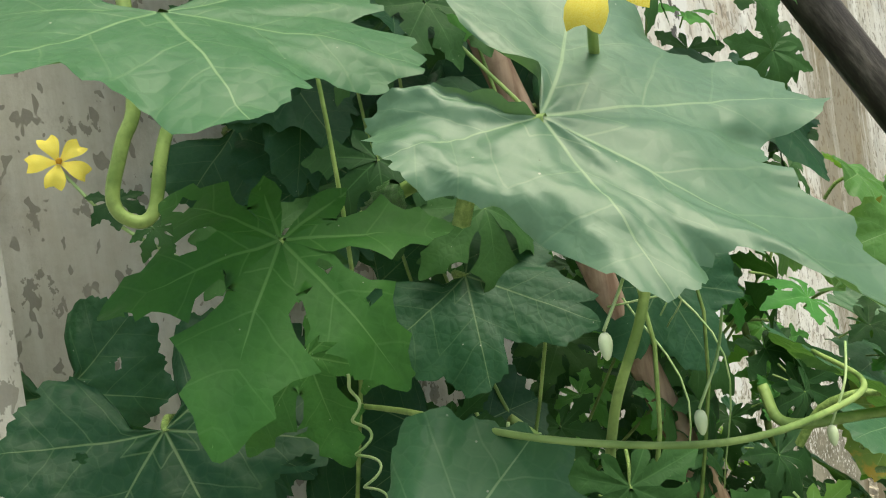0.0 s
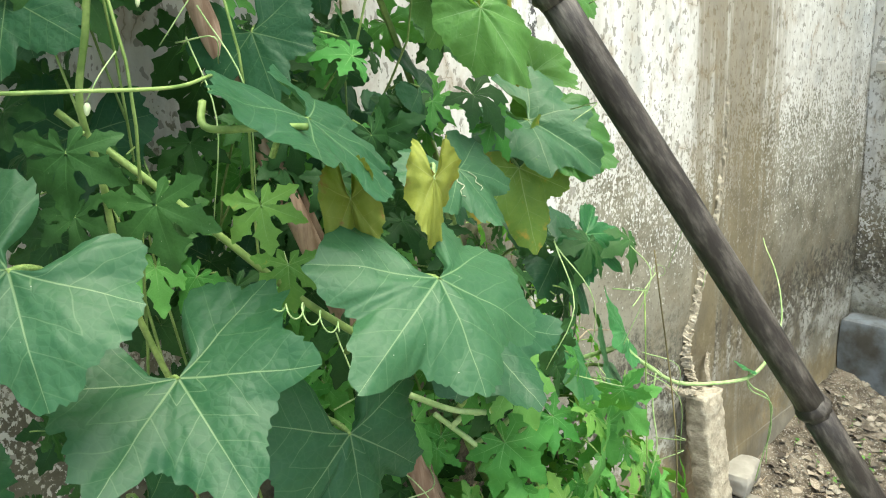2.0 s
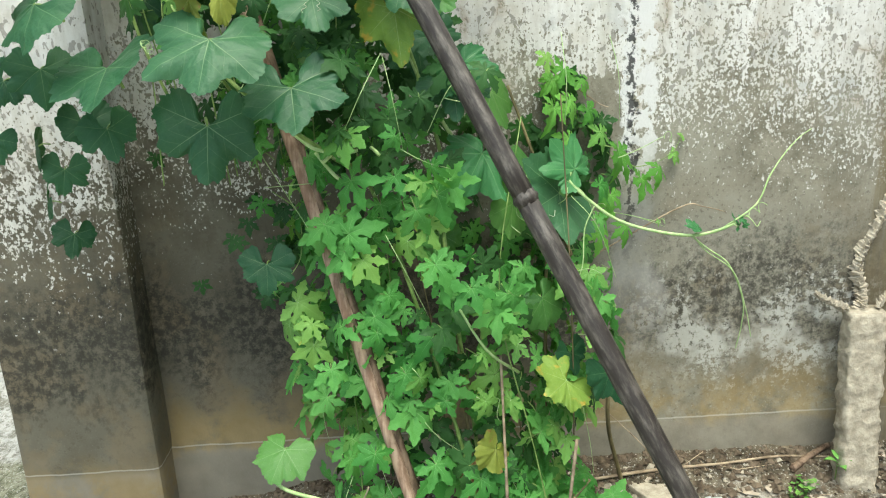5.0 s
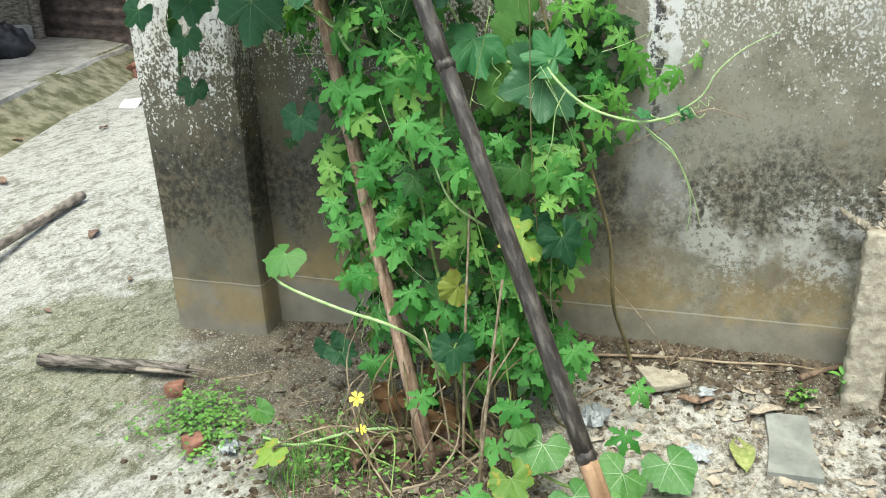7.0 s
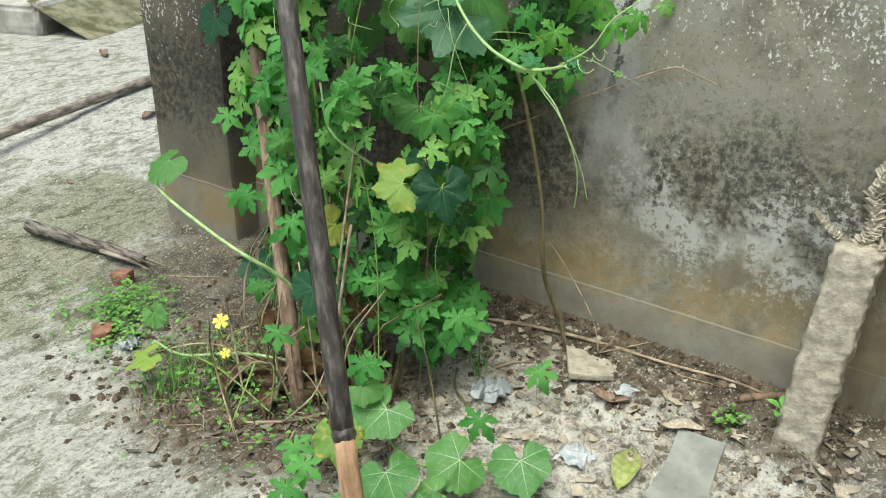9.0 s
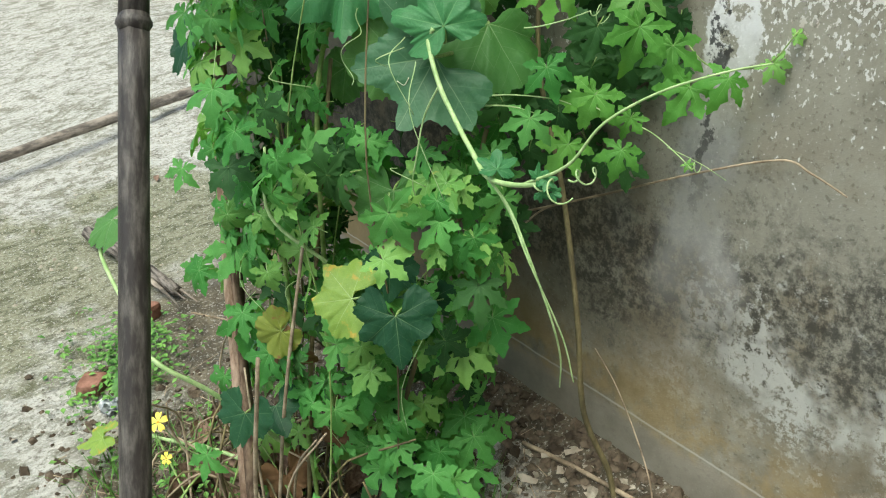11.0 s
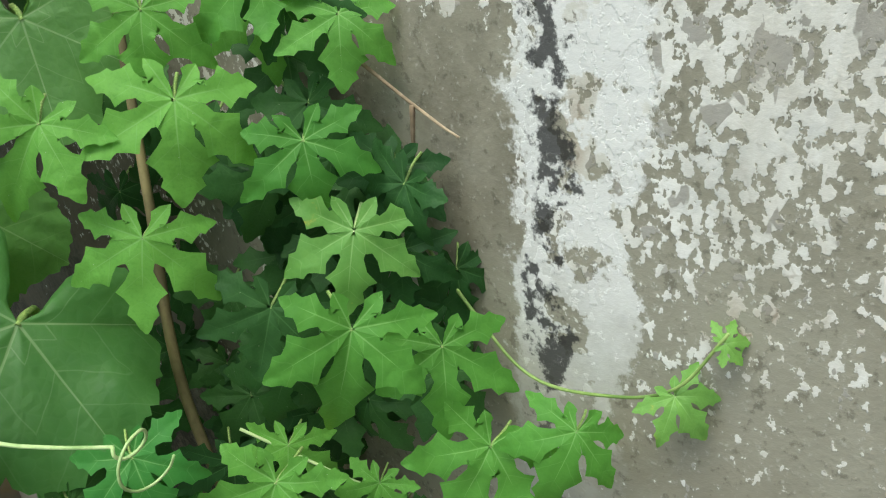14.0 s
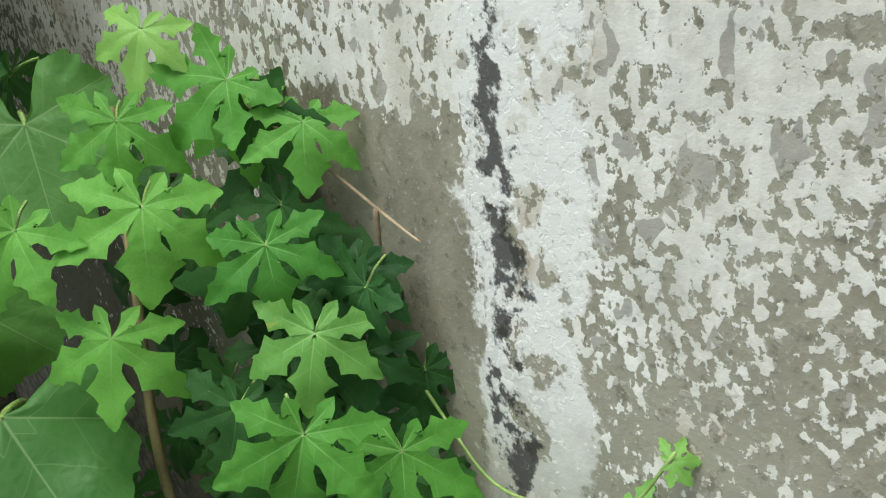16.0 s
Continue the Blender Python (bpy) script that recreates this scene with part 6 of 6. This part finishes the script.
plain_orange = plain("orange_stamens", (0.55, 0.25, 0.02), (0.70, 0.38, 0.04), 90, 0.6, 0.2, 0.3)
flower(bitter, 0.125, 0.312, 1.482, 0.036, -20, 20, "yellow five-petalled flower")
flower(gourd, 0.493, 0.314, 1.478, 0.040, -60, 10, "yellow ruffled flower")
flower(bitter, 0.653, 0.839, 0.211, 0.036, 30, 50, "yellow five-petalled flower")
flower(bitter, 0.655, 0.845, 0.135, 0.024, 30, 40, "small yellow flower")
line_on(bitter, "flower_stalk", [(0.55, 0.86, 0.06), (0.62, 0.85, 0.14), (0.652, 0.84, 0.208)], 0.0014, 0.001, PALESTEM)
line_on(bitter, "flower_stalk", [(0.20, 0.36, 1.40), (0.15, 0.33, 1.44), (0.124, 0.312, 1.478)], 0.0012, 0.001, PALESTEM)
line_on(gourd, "flower_stalk", [(0.46, 0.36, 1.45), (0.48, 0.33, 1.47), (0.493, 0.314, 1.476)], 0.002, 0.0016, STEM)
leaf_on(bitter, "b_shade", 0, 0.15, 0.33, 1.455, 0.04, -30, 30, 0)
leaf_on(bitter, "b_shade", 2, 0.17, 0.34, 1.435, 0.035, -30, 30, 30)


def bud(vine, x, y, z, r, h, material, name="bud", lean=(0, 0, -1)):
    o = OFF[vine]
    bm = bmesh.new()
    bmesh.ops.create_uvsphere(bm, u_segments=10, v_segments=8, radius=1.0)
    for v in bm.verts:
        v.co = Vector((v.co.x * r * (1 - 0.25 * v.co.z), v.co.y * r * (1 - 0.25 * v.co.z), v.co.z * h))
    ob = part(name, bm, material, vine)
    ob.matrix_basis = Matrix.Translation(Vector((x, y, z)) - o) @ Vector(lean).to_track_quat("Z", "Y").to_matrix().to_4x4()
    return ob


for x, y, z in ((0.498, 0.282, 1.372), (0.503, 0.318, 1.342), (0.365, 0.505, 1.376), (0.51, 0.40, 1.315)):
    bud(gourd, x, y, z, 0.0019, 0.0038, BUDMAT, "bud", (0.1, -0.2, -1))
    line_on(gourd, "bud_stalk", [(x, y, z + 0.004), (x + 0.004, y + 0.008, z + 0.018), (x + 0.002, y + 0.02, z + 0.03)], 0.0005, 0.0005, PALESTEM, per=4, sides=5)


def bitter_fruit(vine, x, y, z, length):
    bm = bmesh.new()
    for i in range(25):
        u = i / 24
        r = 0.24 * math.sin(math.pi * min(1.0, 0.06 + u * 0.92)) ** 0.8
        for k in range(24):
            t = 2 * math.pi * k / 24
            rr = r * (1 + 0.20 * max(0.0, math.sin(t * 8 + 2.2 * math.sin(u * 19))) + 0.14 * math.sin(u * 60 + t * 3))
            bm.verts.new((math.cos(t) * rr, math.sin(t) * rr, -u))
    bm.verts.ensure_lookup_table()
    for i in range(24):
        for k in range(24):
            bm.faces.new([bm.verts[j] for j in (i * 24 + k, i * 24 + (k + 1) % 24, (i + 1) * 24 + (k + 1) % 24, (i + 1) * 24 + k)])
    ob = part("fruit", bm, FRUITMAT, vine, "small dark warty bitter gourd")
    ob.matrix_basis = Matrix.Translation(Vector((x, y, z)) - OFF[vine]) @ Matrix.Rotation(radians(35), 4, "Y") @ Matrix.Scale(length, 4)


bitter_fruit(bitter, 0.365, 0.345, 1.432, 0.034)


# ---- things on the ground ----
def on_ground(x, y, lift=0.0):
    return Vector((x, y, ground_z(x, y) + lift))


def lump(name, x, y, size, material, label, category, group="", seed=1, turn=0):
    bm = block((-size[0] / 2, -size[1] / 2, 0), (size[0] / 2, size[1] / 2, size[2]), min(size) * 0.22, min(size) * 0.16, 4, seed)
    ob = thing(name, bm, material, label, category, group)
    ob.matrix_world = Matrix.Translation(on_ground(x, y, -0.006)) @ Matrix.Rotation(radians(turn), 4, "Z")
    return ob


lump("brick_piece", 0.437, 0.189, (0.042, 0.05, 0.045), BRICKMAT, "broken piece of red brick on the yard", "brick", "brick pieces", 3, 20)
lump("brick_piece", 0.645, 0.385, (0.06, 0.05, 0.035), BRICKMAT, "broken piece of red brick beside the weeds", "brick", "brick pieces", 5, 50)
lump("cement_lump", 0.115, 1.445, (0.13, 0.10, 0.016), MUD, "flat patch of dried cement by the wall", "rubble", "rubble", 7, 30)
lump("cement_lump", 0.02, 2.17, (0.10, 0.12, 0.07), CONC, "broken concrete lump beside the mud post", "rubble", "rubble", 9, 10)
lump("cement_lump", 0.20, 2.15, (0.32, 0.06, 0.05), CONC, "narrow concrete kerb piece on the ground", "rubble", "rubble", 11, 5)


def tile_slab():
    bm = bmesh.new()
    pts = [(0.205, 1.695), (0.200, 1.790), (0.30, 1.80), (0.415, 1.815), (0.405, 1.70), (0.30, 1.705)]
    vs = [bm.verts.new((x, y, ground_z(x, y) + 0.012)) for x, y in pts]
    f = bm.faces.new(vs)
    ext = bmesh.ops.extrude_face_region(bm, geom=[f])
    for v in ext["geom"]:
        if isinstance(v, bmesh.types.BMVert):
            v.co.z -= 0.012
    bmesh.ops.recalc_face_normals(bm, faces=bm.faces[:])
    thing("tile_piece", bm, SLATE, "broken grey-green tile lying on the rubble", "tile", smooth=False)


tile_slab()


def log_piece():
    root = empty_thing("charred_log", "charred split log lying on the yard", "log", (0.38, -0.02, 0.02))
    rod("trunk", [(0.033, -0.27, 0.012), (0.01, -0.1, 0.012), (-0.02, 0.10, 0.010), (-0.03, 0.19, 0.008)], 0.020, 0.014, CHARRED, root, "", 11, 8, 0.16)
    for k, (dx, dz) in enumerate(((0.0, 0.008), (0.018, 0.004), (-0.016, 0.002))):
        rod("splinter", [(-0.01 + dx, 0.05, 0.012), (-0.02 + dx, 0.16, 0.010), (-0.03 + dx * 1.3, 0.24 + 0.01 * k, dz)], 0.008, 0.002, DRYWOOD, root, "", 6, 4, 0.2)


log_piece()


def ground_stick(name, pts, r0, r1, material, label, category):
    root = empty_thing(name, label, category, on_ground(*pts[0]), "ground sticks")
    b = Vector(root.location)
    rod("branch", [on_ground(x, y, r0 * 0.8) - b for x, y in pts], r0, r1, material, root, "", 7, 6, 0.15)
    return root


st = ground_stick("fallen_twig", [(0.10, 1.16), (0.085, 1.30), (0.065, 1.46), (0.055, 1.62), (0.05, 1.75), (0.045, 1.88)], 0.0048, 0.0028, DRYSTEM, "long dry twig lying along the wall foot", "twig")
b = Vector(st.location)
for q in ([(0.0, 0.30, 0.02), (-0.02, 0.32, 0.05), (-0.03, 0.33, 0.085)], [(0.0, 0.30, 0.02), (-0.015, 0.35, 0.045), (-0.03, 0.40, 0.07)], [(0.0, 0.30, 0.02), (-0.03, 0.26, 0.09), (-0.06, 0.16, 0.19), (-0.06, 0.10, 0.25)]):
    rod("side_shoot", q, 0.0018, 0.0008, DRYSTEM, st, "", 5, 5, 0.1)
ground_stick("fallen_twig", [(0.353, 0.25), (0.31, 0.32), (0.266, 0.39)], 0.003, 0.0015, DRYSTEM, "short dry twig beside the charred log", "twig")
ground_stick("fallen_twig", [(0.083, 1.774), (0.05, 1.83), (0.02, 1.89)], 0.010, 0.006, BARK, "dark curled bark piece near the mud post", "twig")
ground_stick("fallen_twig", [(0.30, 1.02), (0.42, 1.08), (0.60, 1.02), (0.70, 0.90)], 0.005, 0.003, DRYSTEM, "dry stalk lying under the vines", "twig")
ground_stick("fallen_twig", [(0.38, 1.30), (0.33, 1.22), (0.26, 1.18)], 0.004, 0.002, WOODYSTEM, "dry stalk lying under the vines", "twig")
ground_stick("fallen_twig", [(0.22, 1.26), (0.19, 1.29), (0.165, 1.325)], 0.004, 0.002, DRYSTEM, "pale curved bit of stalk on the soil", "twig")

rg = random.Random(21)


def dry_leaf(x, y, length, turn, material, label, curl=0.25, width=0.36, lift=0.004):
    """A fallen lance-shaped leaf, curled along its midrib."""
    bm = grid_sheet([i / 12 for i in range(13)], [j / 4 - 0.5 for j in range(5)], lambda u, v: (0, 0, 0))
    ph = rg.uniform(0, 6)
    for idx, vert in enumerate(list(bm.verts)):
        u, v = (idx // 5) / 12, (idx % 5) / 4 - 0.5
        w = width * math.sin(math.pi * (0.02 + 0.96 * u)) ** 0.8
        vert.co = Vector((u - 0.5, v * w, curl * (v * v * 1.6) + 0.05 * math.sin(u * 7 + ph) + 0.06))
    ob = thing("fallen_leaf", bm, material, label, "leaf", "fallen leaves")
    ob.matrix_world = Matrix.Translation(on_ground(x, y, lift)) @ Matrix.Rotation(radians(turn), 4, "Z") @ Matrix.Scale(length, 4)
    return ob


OLDBROWN = plain("old_brown_leaf", (0.13, 0.080, 0.052), (0.29, 0.20, 0.145), 12, 0.7, 0.25, 0.2)
OLDPALE = plain("bleached_leaf", (0.30, 0.25, 0.19), (0.50, 0.44, 0.36), 12, 0.75, 0.2, 0.2)
GREYLITTER = plain("grey_litter", (0.09, 0.075, 0.06), (0.27, 0.235, 0.19), 14, 0.85, 0.15, 0.2)
OLDGREEN = plain("yellow_green_fallen_leaf", (0.20, 0.25, 0.07), (0.36, 0.38, 0.15), 10, 0.6, 0.3, 0.2)
dry_leaf(0.20, 1.535, 0.09, 100, OLDBROWN, "fallen brown leaf on the rubble")
dry_leaf(0.36, 1.645, 0.13, 10, OLDGREEN, "fallen yellow-green leaf beside the tile", 0.15, 0.42)
dry_leaf(0.20, 1.70, 0.09, 115, OLDPALE, "bleached fallen leaf beside the tile")
dry_leaf(0.50, 0.66, 0.07, 40, OLDBROWN, "curled brown leaf under the vines", 0.6)
dry_leaf(0.48, 0.93, 0.12, 75, OLDBROWN, "curled brown leaf under the vines", 0.7, 0.5)
dry_leaf(0.55, 0.84, 0.13, 130, OLDBROWN, "curled brown leaf under the vines", 0.7, 0.5)
for x, y, ln, tn in ((0.36, 1.00, 0.10, 20), (0.60, 0.80, 0.12, 20), (0.57, 0.90, 0.14, 100), (0.52, 1.00, 0.12, 150), (0.54, 0.70, 0.08, 70), (0.62, 0.92, 0.09, 40), (0.47, 1.06, 0.10, 110), (0.44, 0.86, 0.11, 10)):
    dry_leaf(x, y, ln, tn, OLDBROWN, "curled brown leaf under the vines", 0.7, 0.5)
for k, (x, y) in enumerate(((0.22, 2.02), (0.30, 2.08), (0.17, 1.97), (0.36, 2.02), (0.10, 2.55), (0.20, 2.48), (0.28, 2.6), (0.33, 2.4), (0.16, 2.36), (0.24, 2.26), (0.40, 2.5), (0.05, 2.2))):
    dry_leaf(x, y, rg.uniform(0.045, 0.08), rg.uniform(0, 180), (OLDPALE, OLDBROWN, OLDPALE)[k % 3], "bleached fallen leaf among the rubble" if k % 3 != 1 else "fallen brown leaf on the rubble", rg.uniform(0.2, 0.7))
for x, y, ln, tr in ((-0.45, -0.8, 0.10, 20), (-0.9, -1.7, 0.12, 60), (-1.6, -2.3, 0.12, 100), (-0.2, -0.45, 0.05, 30), (-2.0, -2.0, 0.10, 10), (0.1, -0.55, 0.05, 70)):
    dry_leaf(x, y, ln, tr, OLDBROWN, "small brown leaf on the yard")


def crumpled(x, y, size, tall, seed, label):
    bm = bmesh.new()
    bmesh.ops.create_grid(bm, x_segments=10, y_segments=10, size=0.5)
    for v in bm.verts:
        n = noise.noise_vector(v.co * 4 + Vector((seed, 0, 0)))
        v.co = Vector((v.co.x * size[0] + n.x * 0.02, v.co.y * size[1] + n.y * 0.02, abs(n.z) * tall + 0.004))
    ob = thing("plastic_scrap", bm, PLASTIC, label, "plastic", "plastic scraps", smooth=False)
    ob.location = on_ground(x, y)


crumpled(0.315, 1.285, (0.05, 0.035), 0.07, 3, "crumpled pale plastic scrap by the vines")
crumpled(0.30, 1.31, (0.07, 0.05), 0.05, 8, "crumpled pale plastic scrap by the vines")
crumpled(0.38, 1.545, (0.06, 0.06), 0.025, 5, "crumpled grey plastic scrap on the rubble")
crumpled(0.17, 1.56, (0.04, 0.03), 0.012, 6, "flat grey plastic scrap on the rubble")
crumpled(0.64, 0.49, (0.045, 0.03), 0.05, 12, "torn grey plastic scrap beside the weeds")


def scatter(name, count, place, make, material, label, category, smooth=False):
    """Uncountable small bits, as one mesh."""
    verts, faces = [], []
    for i in range(count):
        p = place(i)
        if p is None:
            continue
        vs, fs = make(i)
        turn = Matrix.Rotation(rg.uniform(0, 6.28), 3, "Z") @ Matrix.Rotation(rg.uniform(-0.5, 0.5), 3, "X")
        k = len(verts)
        z = ground_z(p[0], p[1])
        verts += [tuple(turn @ Vector(v) + Vector((p[0], p[1], z))) for v in vs]
        faces += [tuple(k + j for j in f) for f in fs]
    me = bpy.data.meshes.new(name)
    me.from_pydata(verts, [], faces)
    me.materials.append(material)
    me.polygons.foreach_set("use_smooth", [smooth] * len(me.polygons))
    return tagged(new(name, me), label, category, kind="stuff")


def clod(i):
    s = rg.choice((0.003, 0.004, 0.006, 0.010)) * rg.uniform(0.7, 1.4)
    vs = [Vector(v) * s for v in ((1, 0, 0), (-1, 0, 0), (0, 1, 0), (0, -1, 0), (0, 0, 0.8), (0, 0, -0.6), (0.6, 0.6, 0.4), (-0.6, 0.5, 0.5))]
    vs = [v * rg.uniform(0.75, 1.3) for v in vs]
    return vs, [(0, 6, 4), (6, 2, 4), (2, 7, 4), (7, 1, 4), (1, 3, 4), (3, 0, 4), (0, 2, 6), (2, 1, 7), (0, 5, 2), (2, 5, 1), (1, 5, 3), (3, 5, 0)]


def flake(i):
    a, b = rg.uniform(0.006, 0.022), rg.uniform(0.004, 0.012)
    return [(-a, -b, 0.003), (a * 0.6, -b, 0.006), (a, 0, 0.012), (a * 0.5, b, 0.004), (-a, b * 0.7, 0.008)], [(0, 1, 2, 3, 4)]


def straw(i):
    a = rg.uniform(0.01, 0.05)
    w = 0.0009
    z = rg.uniform(0.002, 0.008)
    return [(-a, -w, z), (a, -w, z + 0.003), (a, w, z + 0.003), (-a, w, z), (0, 0, z + 0.002)], [(0, 1, 4), (1, 2, 4), (2, 3, 4), (3, 0, 4)]


def near_wall(i):
    y = rg.uniform(0.35, 2.0)
    x = abs(rg.gauss(0.0, 0.10)) + 0.012
    return (x, y)


def rubble_side(i):
    return (rg.uniform(0.05, 1.1), rg.uniform(1.15, 2.9))


def under_vine(i):
    return (rg.gauss(0.5, 0.14), rg.gauss(0.9, 0.2))


scatter("soil_clods", 2600, near_wall, clod, SOIL, "dark crumbly soil along the wall foot", "soil")
scatter("soil_clods", 2200, lambda i: (rg.gauss(0.55, 0.13), rg.gauss(0.86, 0.20)), clod, SOIL, "dark crumbly soil under the vines", "soil")
scatter("rubble_grit", 2600, rubble_side, clod, MUD, "pale grit and rubble on the ground", "rubble")
scatter("yard_grit", 900, lambda i: (rg.uniform(-0.6, 1.2), rg.uniform(-1.2, 0.9)), lambda i: ([Vector(v) * 0.5 for v in clod(i)[0]], clod(0)[1]), MUD, "small pale grit on the yard", "rubble")
scatter("leaf_litter", 330, rubble_side, flake, OLDPALE, "bleached leaf litter on the rubble", "litter")
scatter("leaf_litter", 420, lambda i: (rg.uniform(0.03, 0.7), rg.uniform(1.9, 2.75)), flake, GREYLITTER, "grey-brown leaf litter by the wall", "litter")
scatter("leaf_litter", 150, under_vine, flake, GREYLITTER, "brown leaf litter under the vines", "litter")
scatter("dry_straws", 420, rubble_side, straw, DRYSTEM, "dry straws and stalk bits on the ground", "litter")
scatter("dry_straws", 320, under_vine, straw, DRYSTEM, "dry straws under the vines", "litter")


def weed_patch(name, count, cx, cy, sx, sy, high, material, label):
    verts, faces = [], []
    for i in range(count):
        x, y = rg.gauss(cx, sx), rg.gauss(cy, sy)
        z = ground_z(x, y) + rg.uniform(0.004, high)
        a, t, e = rg.uniform(0.009, 0.020), rg.uniform(0, 6.28), rg.uniform(-0.3, 0.7)
        d = Vector((math.cos(t), math.sin(t), e)).normalized() * a
        s = Vector((-math.sin(t), math.cos(t), 0)) * a * 0.34
        p, k = Vector((x, y, z)), len(verts)
        verts += [tuple(q) for q in (p, p + d * 0.5 + s, p + d + Vector((0, 0, -a * 0.2)), p + d * 0.5 - s, p + Vector((0, 0, -0.02)), p + Vector((0.001, 0.001, -0.02)))]
        faces += [(k, k + 1, k + 2), (k, k + 2, k + 3), (k, k + 4, k + 5)]
    me = bpy.data.meshes.new(name)
    me.from_pydata(verts, [], faces)
    me.materials.append(material)
    return tagged(new(name, me), label, "weeds", kind="stuff")


weed_patch("small_weeds", 620, 0.53, 0.33, 0.06, 0.075, 0.04, GRASSMAT, "low green weeds on the yard beside the vines")
weed_patch("small_weeds", 160, 0.63, 0.43, 0.05, 0.05, 0.03, GRASSMAT, "low green weeds on the yard beside the vines")
weed_patch("small_weeds", 320, 0.62, 0.85, 0.09, 0.14, 0.07, GRASSMAT, "low green weeds under the vines")
weed_patch("small_weeds", 40, 0.137, 1.778, 0.012, 0.015, 0.03, GRASSMAT, "tiny weed beside the mud post")
weed_patch("small_weeds", 60, 0.25, 2.5, 0.10, 0.10, 0.03, GRASSMAT, "tiny weeds among the leaf litter")


def grass_tuft(cx, cy, count, high, spread, label):
    verts, faces = [], []
    for i in range(count):
        x, y = rg.gauss(cx, spread), rg.gauss(cy, spread)
        t, h = rg.uniform(0, 6.28), high * rg.uniform(0.5, 1.1)
        out = Vector((math.cos(t), math.sin(t), 0))
        s = Vector((-math.sin(t), math.cos(t), 0)) * 0.0016
        b = on_ground(x, y)
        k = len(verts)
        for u in (0.0, 0.4, 0.75, 1.0):
            c = b + Vector((0, 0, h * (u - 0.25 * u * u))) + out * h * 0.6 * u * u
            verts += [tuple(c - s * (1.05 - u)), tuple(c + s * (1.05 - u))]
        faces += [(k + 2 * q, k + 2 * q + 1, k + 2 * q + 3, k + 2 * q + 2) for q in range(3)]
    me = bpy.data.meshes.new("grass_tuft")
    me.from_pydata(verts, [], faces)
    me.materials.append(GRASSMAT)
    return tagged(new("grass_tuft", me), label, "grass", kind="stuff")


grass_tuft(0.70, 0.70, 90, 0.11, 0.035, "tuft of thin grass under the vines")
grass_tuft(0.60, 0.76, 60, 0.12, 0.06, "tuft of thin grass under the vines")
grass_tuft(0.25, 1.22, 24, 0.12, 0.02, "tuft of thin grass near the wall")


def seedling(x, y, high):
    root = empty_thing("seedling", "small green seedling beside the mud post", "plant", on_ground(x, y))
    rod("stem", [(0, 0, 0), (0.003, 0, high * 0.6), (0.004, 0.002, high)], 0.0018, 0.0012, STEM, root)
    for k in range(5):
        bm = grid_sheet([i / 6 for i in range(7)], [j / 2 - 0.5 for j in range(3)], lambda u, v: (u, v * 0.5 * math.sin(math.pi * min(1, 0.05 + u * 0.95)), 0.16 * math.sin(u * 2.5) - 0.2 * u * u + abs(v) * 0.2))
        lf = part("leaf", bm, LIMEPLAIN, root)
        lf.matrix_basis = Matrix.Translation((0.003, 0, high * (0.65 + 0.09 * k))) @ Matrix.Rotation(radians(k * 137), 4, "Z") @ Matrix.Rotation(radians(-25), 4, "Y") @ Matrix.Scale(0.045 - 0.004 * k, 4)


LIMEPLAIN = plain("seedling_leaf", (0.10, 0.28, 0.05), (0.20, 0.42, 0.10), 25, 0.45, 0.4, 0.1)
seedling(0.115, 1.865, 0.055)
for k, (x, y, z, w, az, el, spin) in enumerate(((0.50, 0.98, 0.10, 0.10, 60, 30, 20), (0.52, 0.86, 0.14, 0.09, 20, 20, -30), (0.47, 1.00, 0.36, 0.08, 50, 10, -50), (0.40, 0.95, 0.16, 0.09, 40, 20, 10), (0.45, 1.08, 0.22, 0.06, 30, 10, 0))):
    G("dry", k, x, y, z, w, az, el, spin, "brown shrivelled leaf")
for k in range(44):
    x, y = rt.gauss(0.52, 0.08), rt.gauss(0.92, 0.13)
    h = rt.uniform(0.08, 0.35)
    line_on(gourd, "dry_stalk", [(x, y, 0.01), (x + rt.uniform(-0.05, 0.05), y + rt.uniform(-0.06, 0.06), h * 0.6), (x + rt.uniform(-0.1, 0.05), y + rt.uniform(-0.1, 0.1), h)], 0.0028, 0.0016, (DRYSTEM, WOODYSTEM)[k % 2], per=4, sides=5)
for k in range(12):
    a0 = (rt.gauss(0.55, 0.05), rt.gauss(0.88, 0.10))
    b0 = (rt.gauss(0.66, 0.06), rt.gauss(0.88, 0.16))
    line_on(gourd, "runner", [(*a0, 0.05), ((a0[0] + b0[0]) / 2, (a0[1] + b0[1]) / 2 + rt.uniform(-0.05, 0.05), rt.uniform(0.06, 0.14)), (*b0, 0.03)], 0.0024, 0.0016, (WOODYSTEM, DRYSTEM, STEM)[k % 3], per=5, sides=6)
